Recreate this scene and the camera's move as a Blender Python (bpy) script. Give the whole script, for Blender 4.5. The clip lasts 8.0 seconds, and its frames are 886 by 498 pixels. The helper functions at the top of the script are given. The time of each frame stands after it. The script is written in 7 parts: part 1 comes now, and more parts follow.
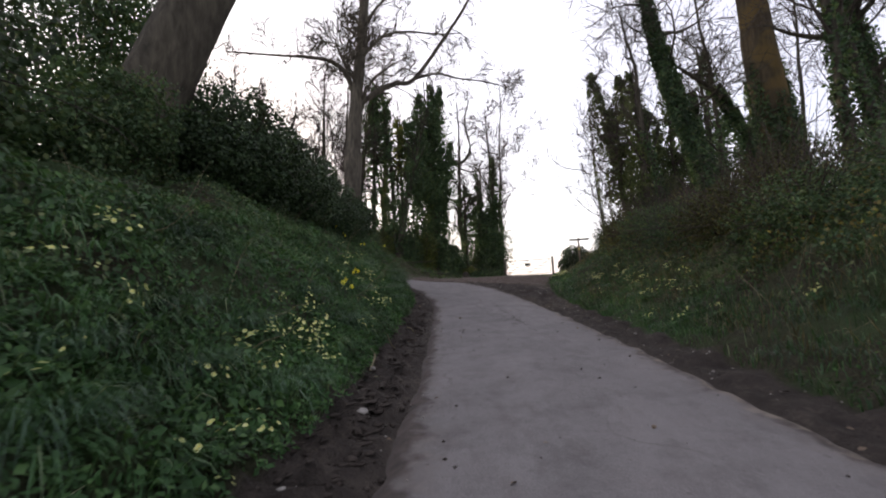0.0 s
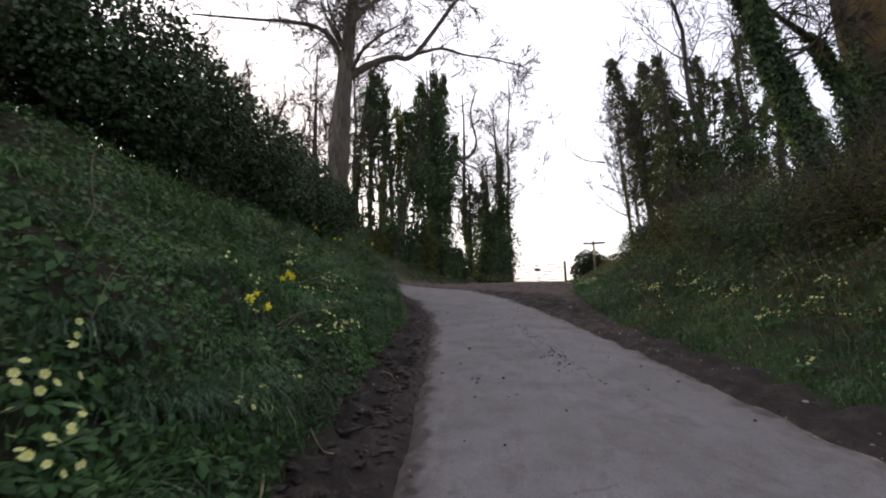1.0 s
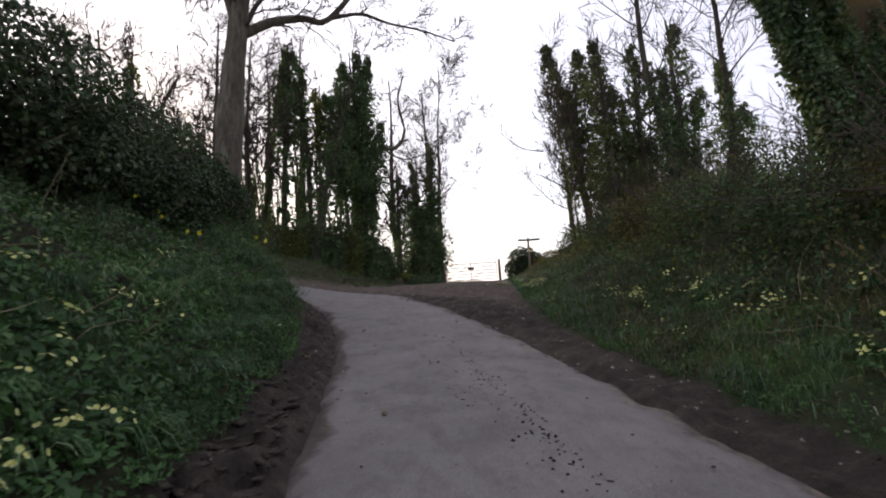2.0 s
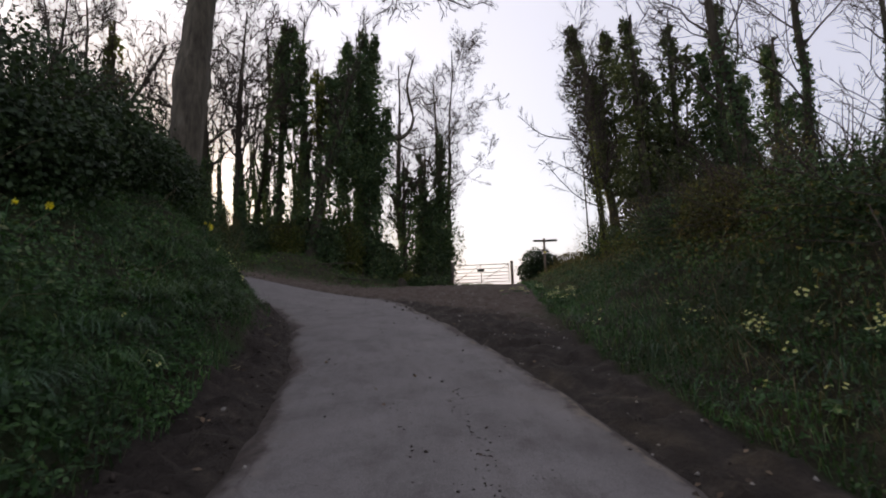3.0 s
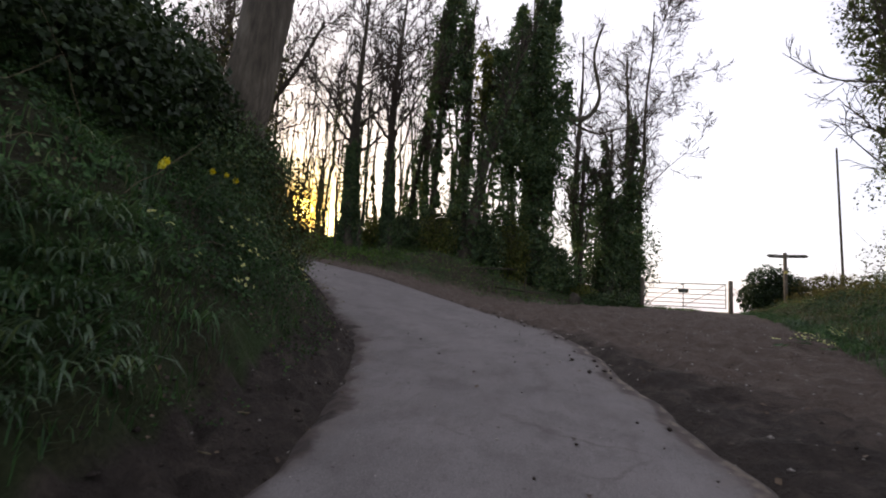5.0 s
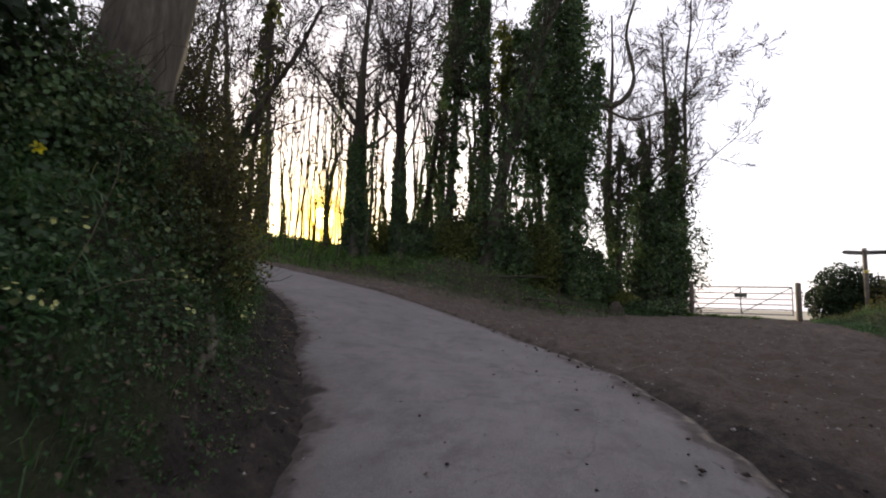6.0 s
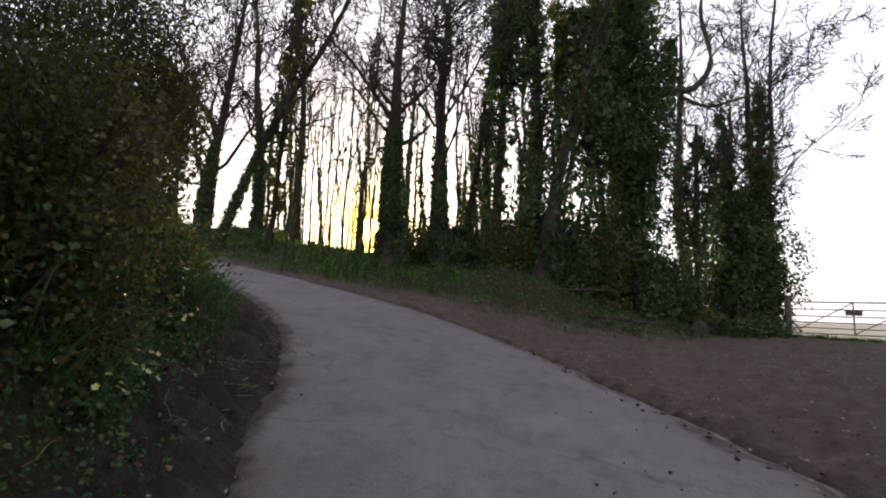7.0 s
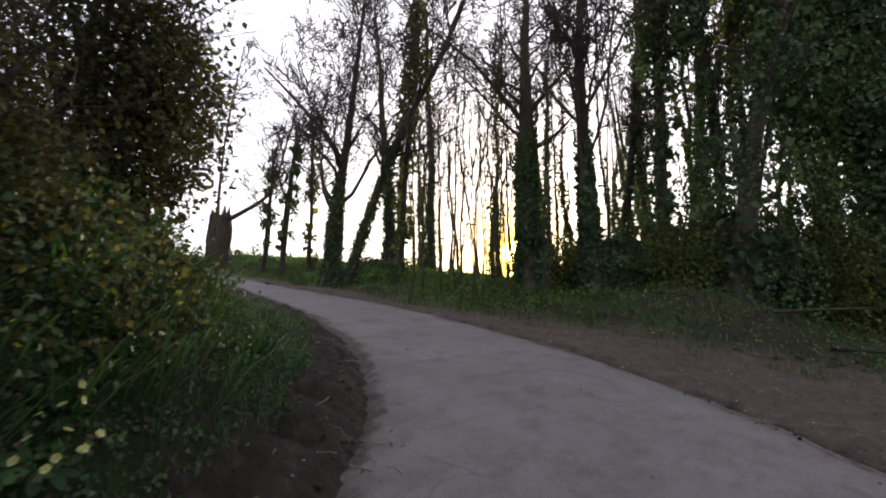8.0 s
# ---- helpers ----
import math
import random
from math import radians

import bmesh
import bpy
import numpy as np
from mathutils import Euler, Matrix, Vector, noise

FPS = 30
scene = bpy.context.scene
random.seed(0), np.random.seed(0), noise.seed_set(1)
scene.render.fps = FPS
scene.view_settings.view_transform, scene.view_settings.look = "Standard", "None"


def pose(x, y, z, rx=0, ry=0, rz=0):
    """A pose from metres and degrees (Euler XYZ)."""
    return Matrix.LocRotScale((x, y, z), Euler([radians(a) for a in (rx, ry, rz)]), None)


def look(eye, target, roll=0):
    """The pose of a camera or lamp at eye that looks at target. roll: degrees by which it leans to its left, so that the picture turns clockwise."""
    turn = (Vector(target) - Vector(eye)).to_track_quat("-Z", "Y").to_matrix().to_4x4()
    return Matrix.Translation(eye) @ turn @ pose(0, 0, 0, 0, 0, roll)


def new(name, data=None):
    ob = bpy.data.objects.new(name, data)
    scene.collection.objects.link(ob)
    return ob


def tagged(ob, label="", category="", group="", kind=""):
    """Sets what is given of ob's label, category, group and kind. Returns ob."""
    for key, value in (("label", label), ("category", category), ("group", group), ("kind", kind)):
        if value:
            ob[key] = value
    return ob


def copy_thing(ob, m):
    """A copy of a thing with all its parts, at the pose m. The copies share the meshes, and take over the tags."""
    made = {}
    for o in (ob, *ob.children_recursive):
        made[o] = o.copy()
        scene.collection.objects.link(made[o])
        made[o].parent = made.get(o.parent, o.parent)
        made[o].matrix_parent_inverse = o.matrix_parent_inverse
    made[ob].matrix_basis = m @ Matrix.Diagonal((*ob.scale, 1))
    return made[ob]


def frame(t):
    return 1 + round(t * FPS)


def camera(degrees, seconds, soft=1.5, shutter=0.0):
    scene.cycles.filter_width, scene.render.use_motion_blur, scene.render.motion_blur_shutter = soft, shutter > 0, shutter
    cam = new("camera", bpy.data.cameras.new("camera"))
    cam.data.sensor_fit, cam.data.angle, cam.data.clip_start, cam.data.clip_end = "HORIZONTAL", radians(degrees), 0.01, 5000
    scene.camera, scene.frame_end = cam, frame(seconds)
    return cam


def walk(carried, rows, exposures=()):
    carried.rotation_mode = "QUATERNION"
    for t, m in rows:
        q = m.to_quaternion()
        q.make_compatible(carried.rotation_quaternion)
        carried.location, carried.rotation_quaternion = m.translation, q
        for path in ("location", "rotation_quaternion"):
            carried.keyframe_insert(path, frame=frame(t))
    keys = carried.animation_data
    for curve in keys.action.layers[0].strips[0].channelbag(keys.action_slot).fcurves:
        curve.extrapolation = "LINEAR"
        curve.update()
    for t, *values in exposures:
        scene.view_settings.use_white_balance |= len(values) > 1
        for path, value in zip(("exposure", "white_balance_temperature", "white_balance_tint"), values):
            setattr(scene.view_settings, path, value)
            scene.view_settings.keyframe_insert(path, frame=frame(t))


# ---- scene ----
cam = camera(85.4, 8.0, soft=2.0, shutter=0.12)
PATH = [
    (0, (0.022, -0.149, 1.100), (0.021, 1.844, 1.275), -3.3),
    (0.5, (-0.016, 1.482, 1.173), (-0.043, 3.473, 1.363), -2.0),
    (1, (0.019, 2.815, 1.249), (0.009, 4.806, 1.442), -2.5),
    (1.5, (0.085, 3.967, 1.374), (0.339, 5.943, 1.542), -6.5),
    (2, (0.269, 5.277, 1.439), (0.545, 7.250, 1.611), -3.9),
    (2.2, (0.351, 5.768, 1.475), (0.632, 7.741, 1.644), -3.4),
    (3.3, (0.737, 8.351, 1.632), (0.907, 10.336, 1.807), -0.2),
    (3.5, (0.766, 8.872, 1.650), (0.753, 10.865, 1.823), 1.3),
    (4, (0.778, 10.008, 1.732), (0.750, 11.999, 1.909), 0.2),
    (4.5, (0.744, 11.108, 1.818), (0.675, 13.098, 2.006), 0.3),
    (5, (0.616, 12.267, 1.869), (0.162, 14.204, 2.068), 3.0),
    (5.2, (0.577, 12.653, 1.913), (0.091, 14.581, 2.123), 2.0),
    (6.3, (0.040, 15.160, 2.261), (-0.572, 17.051, 2.479), 1.5),
    (6.5, (-0.035, 15.551, 2.304), (-0.719, 17.416, 2.534), 1.1),
    (7, (-0.466, 16.519, 2.360), (-1.182, 18.369, 2.610), 2.0),
    (7.5, (-0.945, 17.443, 2.464), (-2.121, 19.036, 2.743), 6.2),
    (8, (-1.438, 18.453, 2.621), (-2.657, 20.002, 2.955), 0.1),
]
walk(cam, [(t, look(eye, target, roll)) for t, eye, target, roll in PATH],
     exposures=[(0.0, -0.17, 6500, 13), (1.5, -0.07, 6500, 13), (2.0, -0.19, 6500, 13), (2.2, -0.27, 6500, 13), (3.3, -0.70, 6500, 13), (3.7, -0.64, 6500, 13), (4.5, -0.42, 6500, 13), (5.2, -0.32, 6500, 13), (6.3, -0.22, 6500, 13), (7.0, -0.2, 6500, 13), (8.0, -0.12, 6500, 13)])

# ---- sky, sun, exposure ----
SUN_AZ, SUN_EL = radians(-30.0), radians(9.2)
SUN_WAY = Vector((math.sin(SUN_AZ) * math.cos(SUN_EL), math.cos(SUN_AZ) * math.cos(SUN_EL), math.sin(SUN_EL)))
world = bpy.data.worlds.new("evening_sky")
scene.world = world
world.use_nodes = True
wn, wl = world.node_tree.nodes, world.node_tree.links
wn.clear()
w_out = wn.new("ShaderNodeOutputWorld")
sky = wn.new("ShaderNodeTexSky")
sky.sky_type, sky.sun_disc = "NISHITA", False
sky.sun_elevation, sky.sun_rotation = SUN_EL, SUN_AZ
sky.air_density, sky.dust_density, sky.ozone_density = 1.0, 2.0, 1.5
bg_sky = wn.new("ShaderNodeBackground")
bg_sky.inputs["Strength"].default_value = 0.10
# thin high cloud: a pale veil, brighter towards the sun, with the sun's own disc and aureole
coords = wn.new("ShaderNodeTexCoord")
toward = wn.new("ShaderNodeVectorMath")
toward.operation = "DOT_PRODUCT"
toward.inputs[1].default_value = SUN_WAY
wl.new(coords.outputs["Generated"], toward.inputs[0])
disc = wn.new("ShaderNodeMapRange")
disc.interpolation_type = "SMOOTHSTEP"
for k, v in (("From Min", math.cos(radians(1.5))), ("From Max", math.cos(radians(0.7))), ("To Min", 0.0), ("To Max", 30.0)):
    disc.inputs[k].default_value = v
wl.new(toward.outputs["Value"], disc.inputs["Value"])
glow = wn.new("ShaderNodeMapRange")
glow.interpolation_type = "SMOOTHERSTEP"
for k, v in (("From Min", math.cos(radians(80))), ("From Max", 1.0), ("To Min", 0.0), ("To Max", 0.42)):
    glow.inputs[k].default_value = v
wl.new(toward.outputs["Value"], glow.inputs["Value"])
aureole = wn.new("ShaderNodeMath")
aureole.operation = "ADD"
wl.new(disc.outputs["Result"], aureole.inputs[0])
wl.new(glow.outputs["Result"], aureole.inputs[1])
bg_glow = wn.new("ShaderNodeBackground")
wl.new(aureole.outputs[0], bg_glow.inputs["Strength"])
cloud = wn.new("ShaderNodeTexNoise")
cloud.inputs["Scale"].default_value = 2.2
cloud.inputs["Detail"].default_value = 4.0
wl.new(coords.outputs["Generated"], cloud.inputs["Vector"])
veil = wn.new("ShaderNodeMapRange")
for k, v in (("From Min", 0.3), ("From Max", 0.7), ("To Min", 0.48), ("To Max", 0.74)):
    veil.inputs[k].default_value = v
wl.new(cloud.outputs["Fac"], veil.inputs["Value"])
bg_veil = wn.new("ShaderNodeBackground")
# the air close round the sun's disc is golden
near_sun = wn.new("ShaderNodeMapRange")
for k, v in (("From Min", math.cos(radians(7.0))), ("From Max", math.cos(radians(1.2))), ("To Min", 0.0), ("To Max", 1.0)):
    near_sun.inputs[k].default_value = v
wl.new(toward.outputs["Value"], near_sun.inputs["Value"])
gold = wn.new("ShaderNodeValToRGB")
gold.color_ramp.elements.new(0.75)
for e, c in zip(gold.color_ramp.elements, ((1, 1, 1, 1), (1.0, 0.94, 0.62, 1), (1.0, 0.74, 0.16, 1))):
    e.color = c
wl.new(near_sun.outputs["Result"], gold.inputs["Fac"])
for colour, target in ((sky.outputs["Color"], bg_sky), ((1.0, 0.92, 0.80, 1), bg_glow), ((0.98, 0.955, 1.08, 1), bg_veil)):
    tint = wn.new("ShaderNodeMix")
    tint.data_type, tint.blend_type = "RGBA", "MULTIPLY"
    tint.inputs[0].default_value = 1.0
    if isinstance(colour, tuple):
        tint.inputs[6].default_value = colour
    else:
        wl.new(colour, tint.inputs[6])
    wl.new(gold.outputs["Color"], tint.inputs[7])
    wl.new(tint.outputs[2], target.inputs["Color"])
add_a, add_b = wn.new("ShaderNodeAddShader"), wn.new("ShaderNodeAddShader")
wl.new(bg_sky.outputs[0], add_a.inputs[0])
wl.new(bg_veil.outputs[0], add_a.inputs[1])
wl.new(add_a.outputs[0], add_b.inputs[0])
wl.new(bg_glow.outputs[0], add_b.inputs[1])
wl.new(add_b.outputs[0], w_out.inputs["Surface"])
sun_lamp = new("sun", bpy.data.lights.new("sun", "SUN"))
sun_lamp.data.energy, sun_lamp.data.angle, sun_lamp.data.color = 5.0, radians(0.6), (1.0, 0.83, 0.53)
sun_lamp.matrix_world = look(SUN_WAY * 60, (0, 0, 0))

# ---- materials ----
def material(name):
    m = bpy.data.materials.new(name)
    m.use_nodes = True
    m.node_tree.nodes.clear()
    return m, m.node_tree.nodes, m.node_tree.links


def ramp(nodes, links, source, stops):
    r = nodes.new("ShaderNodeValToRGB")
    while len(r.color_ramp.elements) < len(stops):
        r.color_ramp.elements.new(0.5)
    for e, (at, c) in zip(r.color_ramp.elements, stops):
        e.position, e.color = at, (*c, 1)
    links.new(source, r.inputs["Fac"])
    return r.outputs["Color"]


def noise_tex(nodes, links, scale, detail=4.0, rough=0.55, vector=None, stretch=None):
    n = nodes.new("ShaderNodeTexNoise")
    n.inputs["Scale"].default_value, n.inputs["Detail"].default_value, n.inputs["Roughness"].default_value = scale, detail, rough
    if vector is None:
        c = nodes.new("ShaderNodeTexCoord")
        vector = c.outputs["Object"]
    if stretch:
        mp = nodes.new("ShaderNodeMapping")
        mp.inputs["Scale"].default_value = stretch
        links.new(vector, mp.inputs["Vector"])
        vector = mp.outputs["Vector"]
    links.new(vector, n.inputs["Vector"])
    return n.outputs["Fac"]


def mixed(nodes, links, kind, fac, a, b):
    m = nodes.new("ShaderNodeMix")
    m.data_type, m.blend_type = "RGBA", kind
    for sock, v in ((m.inputs[0], fac), (m.inputs[6], a), (m.inputs[7], b)):
        if isinstance(v, (int, float)):
            sock.default_value = v
        elif isinstance(v, tuple):
            sock.default_value = (*v, 1)
        else:
            links.new(v, sock)
    return m.outputs[2]


def bumped(nodes, links, height, strength, distance):
    b = nodes.new("ShaderNodeBump")
    b.inputs["Strength"].default_value, b.inputs["Distance"].default_value = strength, distance
    links.new(height, b.inputs["Height"])
    return b.outputs["Normal"]


def surface(nodes, links, colour, rough=0.8, normal=None, metal=0.0, spec=0.5):
    p = nodes.new("ShaderNodeBsdfPrincipled")
    for sock, v in ((p.inputs["Base Color"], colour), (p.inputs["Roughness"], rough)):
        if isinstance(v, (int, float)):
            sock.default_value = v
        elif isinstance(v, tuple):
            sock.default_value = (*v, 1)
        else:
            links.new(v, sock)
    p.inputs["Metallic"].default_value = metal
    p.inputs["Specular IOR Level"].default_value = spec
    if normal is not None:
        links.new(normal, p.inputs["Normal"])
    return p


def finish(m, nodes, links, shader):
    o = nodes.new("ShaderNodeOutputMaterial")
    links.new(shader.outputs[0], o.inputs["Surface"])
    return m


def leaf_material(name, stops, rough=0.45, glow=0.3, tint=(1.0, 1.0, 0.55), spec=0.4):
    """Leaves: a colour for each leaf, darker blotches, light coming through."""
    m, n, l = material(name)
    g = n.new("ShaderNodeNewGeometry")
    col = ramp(n, l, g.outputs["Random Per Island"], stops)
    blot = noise_tex(n, l, 0.9, 3.0)
    col = mixed(n, l, "MULTIPLY", 0.9, col, ramp(n, l, blot, [(0.3, (0.45, 0.47, 0.45)), (0.7, (1.35, 1.33, 1.25))]))
    col = mixed(n, l, "MULTIPLY", 0.6, col, ramp(n, l, noise_tex(n, l, 4.5, 2.0), [(0.35, (0.6, 0.62, 0.62)), (0.65, (1.25, 1.25, 1.2))]))
    col = mixed(n, l, "MULTIPLY", 1.0, col, (1.36, 1.36, 1.36))
    p = surface(n, l, col, rough, spec=spec)
    t = n.new("ShaderNodeBsdfTranslucent")
    l.new(mixed(n, l, "MULTIPLY", 1.0, col, tint), t.inputs["Color"])
    mix = n.new("ShaderNodeMixShader")
    mix.inputs[0].default_value = glow
    l.new(p.outputs[0], mix.inputs[1])
    l.new(t.outputs[0], mix.inputs[2])
    return finish(m, n, l, mix)


def bark_material(name, stops, scale=9.0, moss=None):
    m, n, l = material(name)
    grain = noise_tex(n, l, scale, 6.0, 0.65, stretch=(1, 1, 0.22))
    patch = noise_tex(n, l, 1.3, 3.0)
    col = ramp(n, l, grain, stops)
    if moss:
        col = mixed(n, l, "MIX", ramp(n, l, patch, [(0.50, (0, 0, 0)), (0.62, (0.85, 0.85, 0.85))]), col, moss)
    else:
        col = mixed(n, l, "MULTIPLY", 0.7, col, ramp(n, l, patch, [(0.3, (0.6, 0.6, 0.6)), (0.7, (1.2, 1.2, 1.15))]))
    return finish(m, n, l, surface(n, l, col, 0.9, bumped(n, l, grain, 0.7, 0.04), spec=0.2))


def plain_material(name, a, b, scale=20.0, rough=0.6, metal=0.0, bump=0.2, depth=0.005, spec=0.5):
    m, n, l = material(name)
    f = noise_tex(n, l, scale, 5.0)
    col = ramp(n, l, f, [(0.3, a), (0.7, b)])
    return finish(m, n, l, surface(n, l, col, rough, bumped(n, l, f, bump, depth), metal, spec))


def petal_material(name, stops):
    m, n, l = material(name)
    g = n.new("ShaderNodeNewGeometry")
    col = ramp(n, l, g.outputs["Random Per Island"], stops)
    p = surface(n, l, col, 0.6, spec=0.2)
    t = n.new("ShaderNodeBsdfTranslucent")
    l.new(col, t.inputs["Color"])
    mix = n.new("ShaderNodeMixShader")
    mix.inputs[0].default_value = 0.35
    l.new(p.outputs[0], mix.inputs[1])
    l.new(t.outputs[0], mix.inputs[2])
    return finish(m, n, l, mix)


def ground_material():
    """Leaf mould and thin turf, bare mud beside the lane, trodden dirt in the gateway, a pale field beyond."""
    m, n, l = material("earth")
    at = n.new("ShaderNodeAttribute")
    at.attribute_name = "cover"
    sep = n.new("ShaderNodeSeparateColor")
    l.new(at.outputs["Color"], sep.inputs[0])
    fine, mid, big = noise_tex(n, l, 38.0, 8.0, 0.65), noise_tex(n, l, 6.0, 5.0), noise_tex(n, l, 0.8, 4.0)
    mould = ramp(n, l, fine, [(0.3, (0.016, 0.015, 0.010)), (0.55, (0.045, 0.042, 0.022)), (0.75, (0.085, 0.075, 0.04))])
    turf = ramp(n, l, mid, [(0.3, (0.020, 0.040, 0.012)), (0.7, (0.05, 0.085, 0.025))])
    soil = mixed(n, l, "MIX", ramp(n, l, big, [(0.42, (0, 0, 0)), (0.6, (0.9, 0.9, 0.9))]), mould, turf)
    mud = ramp(n, l, mid, [(0.25, (0.024, 0.019, 0.0155)), (0.55, (0.051, 0.042, 0.035)), (0.8, (0.098, 0.081, 0.067))])
    mud = mixed(n, l, "MULTIPLY", 0.6, mud, ramp(n, l, fine, [(0.3, (0.5, 0.5, 0.5)), (0.75, (1.5, 1.45, 1.4))]))
    dirt = ramp(n, l, mid, [(0.25, (0.078, 0.061, 0.049)), (0.6, (0.122, 0.097, 0.079)), (0.85, (0.175, 0.145, 0.121))])
    dirt = mixed(n, l, "MULTIPLY", 0.7, dirt, ramp(n, l, fine, [(0.3, (0.6, 0.6, 0.6)), (0.72, (1.35, 1.3, 1.25))]))
    field = ramp(n, l, mid, [(0.3, (0.30, 0.27, 0.20)), (0.7, (0.42, 0.38, 0.29))])

    def edge(channel, lo=0.62, hi=0.86):
        s = n.new("ShaderNodeMath")
        s.operation = "MULTIPLY_ADD"
        l.new(mid, s.inputs[0])
        s.inputs[1].default_value = 0.5
        l.new(channel, s.inputs[2])
        return ramp(n, l, s.outputs[0], [(lo, (0, 0, 0)), (hi, (1, 1, 1))])
    col = mixed(n, l, "MIX", edge(sep.outputs["Red"]), soil, mud)
    col = mixed(n, l, "MIX", edge(sep.outputs["Green"], 0.45, 1.0), col, dirt)
    col = mixed(n, l, "MIX", sep.outputs["Blue"], col, field)
    return finish(m, n, l, surface(n, l, col, 0.92, bumped(n, l, fine, 1.0, 0.05), spec=0.25))


def road_material():
    """Old worn tarmac: pale stone showing, dusty mud dragged in from the edges, dark damp patches, fine cracks."""
    m, n, l = material("worn_tarmac")
    at = n.new("ShaderNodeAttribute")
    at.attribute_name = "verge"
    sep = n.new("ShaderNodeSeparateColor")
    l.new(at.outputs["Color"], sep.inputs[0])
    grit, mid, big = noise_tex(n, l, 130.0, 6.0, 0.7), noise_tex(n, l, 9.0, 6.0, 0.6), noise_tex(n, l, 1.1, 4.0)
    streak = noise_tex(n, l, 1.7, 6.0, 0.62, stretch=(1.6, 0.55, 1.0))
    base = ramp(n, l, grit, [(0.25, (0.098, 0.092, 0.091)), (0.5, (0.167, 0.158, 0.155)), (0.72, (0.27, 0.256, 0.248))])
    base = mixed(n, l, "MULTIPLY", 0.6, base, ramp(n, l, big, [(0.32, (0.78, 0.77, 0.76)), (0.68, (1.15, 1.14, 1.13))]))
    base = mixed(n, l, "MULTIPLY", 0.4, base, ramp(n, l, streak, [(0.36, (0.84, 0.82, 0.82)), (0.58, (1.03, 1.03, 1.03))]))
    base = mixed(n, l, "MULTIPLY", 0.55, base, ramp(n, l, noise_tex(n, l, 2.4, 9.0, 0.72), [(0.36, (0.66, 0.65, 0.64)), (0.50, (1, 1, 1)), (0.66, (1.10, 1.09, 1.08))]))
    dust = ramp(n, l, mid, [(0.3, (0.088, 0.076, 0.070)), (0.7, (0.17, 0.150, 0.138))])
    s = n.new("ShaderNodeMath")
    s.operation = "MULTIPLY_ADD"
    l.new(mid, s.inputs[0])
    s.inputs[1].default_value = 0.9
    l.new(sep.outputs["Red"], s.inputs[2])
    col = mixed(n, l, "MIX", ramp(n, l, s.outputs[0], [(0.66, (0, 0, 0)), (1.0, (0.75, 0.75, 0.75))]), base, dust)
    tongue = noise_tex(n, l, 3.2, 7.0, 0.66)
    s2 = n.new("ShaderNodeMath")
    s2.operation = "MULTIPLY_ADD"
    l.new(tongue, s2.inputs[0])
    s2.inputs[1].default_value = 0.75
    l.new(sep.outputs["Red"], s2.inputs[2])
    wet = ramp(n, l, mid, [(0.3, (0.030, 0.024, 0.021)), (0.7, (0.085, 0.068, 0.058))])
    col = mixed(n, l, "MIX", ramp(n, l, s2.outputs[0], [(0.80, (0, 0, 0)), (0.92, (0.85, 0.85, 0.85))]), col, wet)
    flake = n.new("ShaderNodeMath")
    flake.operation = "MULTIPLY_ADD"
    l.new(noise_tex(n, l, 5.5, 7.0, 0.68), flake.inputs[0])
    flake.inputs[1].default_value = 0.45
    l.new(sep.outputs["Blue"], flake.inputs[2])
    col = mixed(n, l, "MIX", ramp(n, l, flake.outputs[0], [(0.66, (0, 0, 0)), (0.73, (0.8, 0.8, 0.8))]), col, ramp(n, l, grit, [(0.3, (0.15, 0.125, 0.098)), (0.7, (0.27, 0.228, 0.178))]))
    soaked = ramp(n, l, sep.outputs["Green"], [(0.35, (0, 0, 0)), (0.55, (0.85, 0.85, 0.85))])
    col = mixed(n, l, "MULTIPLY", soaked, col, (0.30, 0.27, 0.26))
    smear = noise_tex(n, l, 4.2, 8.0, 0.7, stretch=(1.5, 0.6, 1.0))
    col = mixed(n, l, "MULTIPLY", ramp(n, l, streak, [(0.38, (0.35, 0.35, 0.35)), (0.6, (1, 1, 1))]), col, ramp(n, l, smear, [(0.33, (0.76, 0.73, 0.72)), (0.54, (1, 1, 1))]))
    crumb = noise_tex(n, l, 26.0, 3.0, 0.6)
    col = mixed(n, l, "MULTIPLY", 1.0, col, ramp(n, l, crumb, [(0.27, (0.45, 0.40, 0.37)), (0.33, (1, 1, 1))]))
    vor = n.new("ShaderNodeTexVoronoi")
    vor.feature = "DISTANCE_TO_EDGE"
    vor.inputs["Scale"].default_value = 0.8
    c = n.new("ShaderNodeTexCoord")
    warp = n.new("ShaderNodeMix")
    warp.data_type = "VECTOR"
    wob = n.new("ShaderNodeTexNoise")
    wob.inputs["Scale"].default_value = 2.5
    l.new(c.outputs["Object"], wob.inputs["Vector"])
    warp.inputs[0].default_value = 0.25
    l.new(c.outputs["Object"], warp.inputs[4])
    l.new(wob.outputs["Color"], warp.inputs[5])
    l.new(warp.outputs[1], vor.inputs["Vector"])
    crack = ramp(n, l, vor.outputs["Distance"], [(0.0, (0.66, 0.63, 0.62)), (0.012, (1, 1, 1))])
    col = mixed(n, l, "MULTIPLY", ramp(n, l, big, [(0.5, (0, 0, 0)), (0.62, (0.7, 0.7, 0.7))]), col, crack)
    return finish(m, n, l, surface(n, l, col, 0.86, bumped(n, l, grit, 0.5, 0.008), spec=0.3))


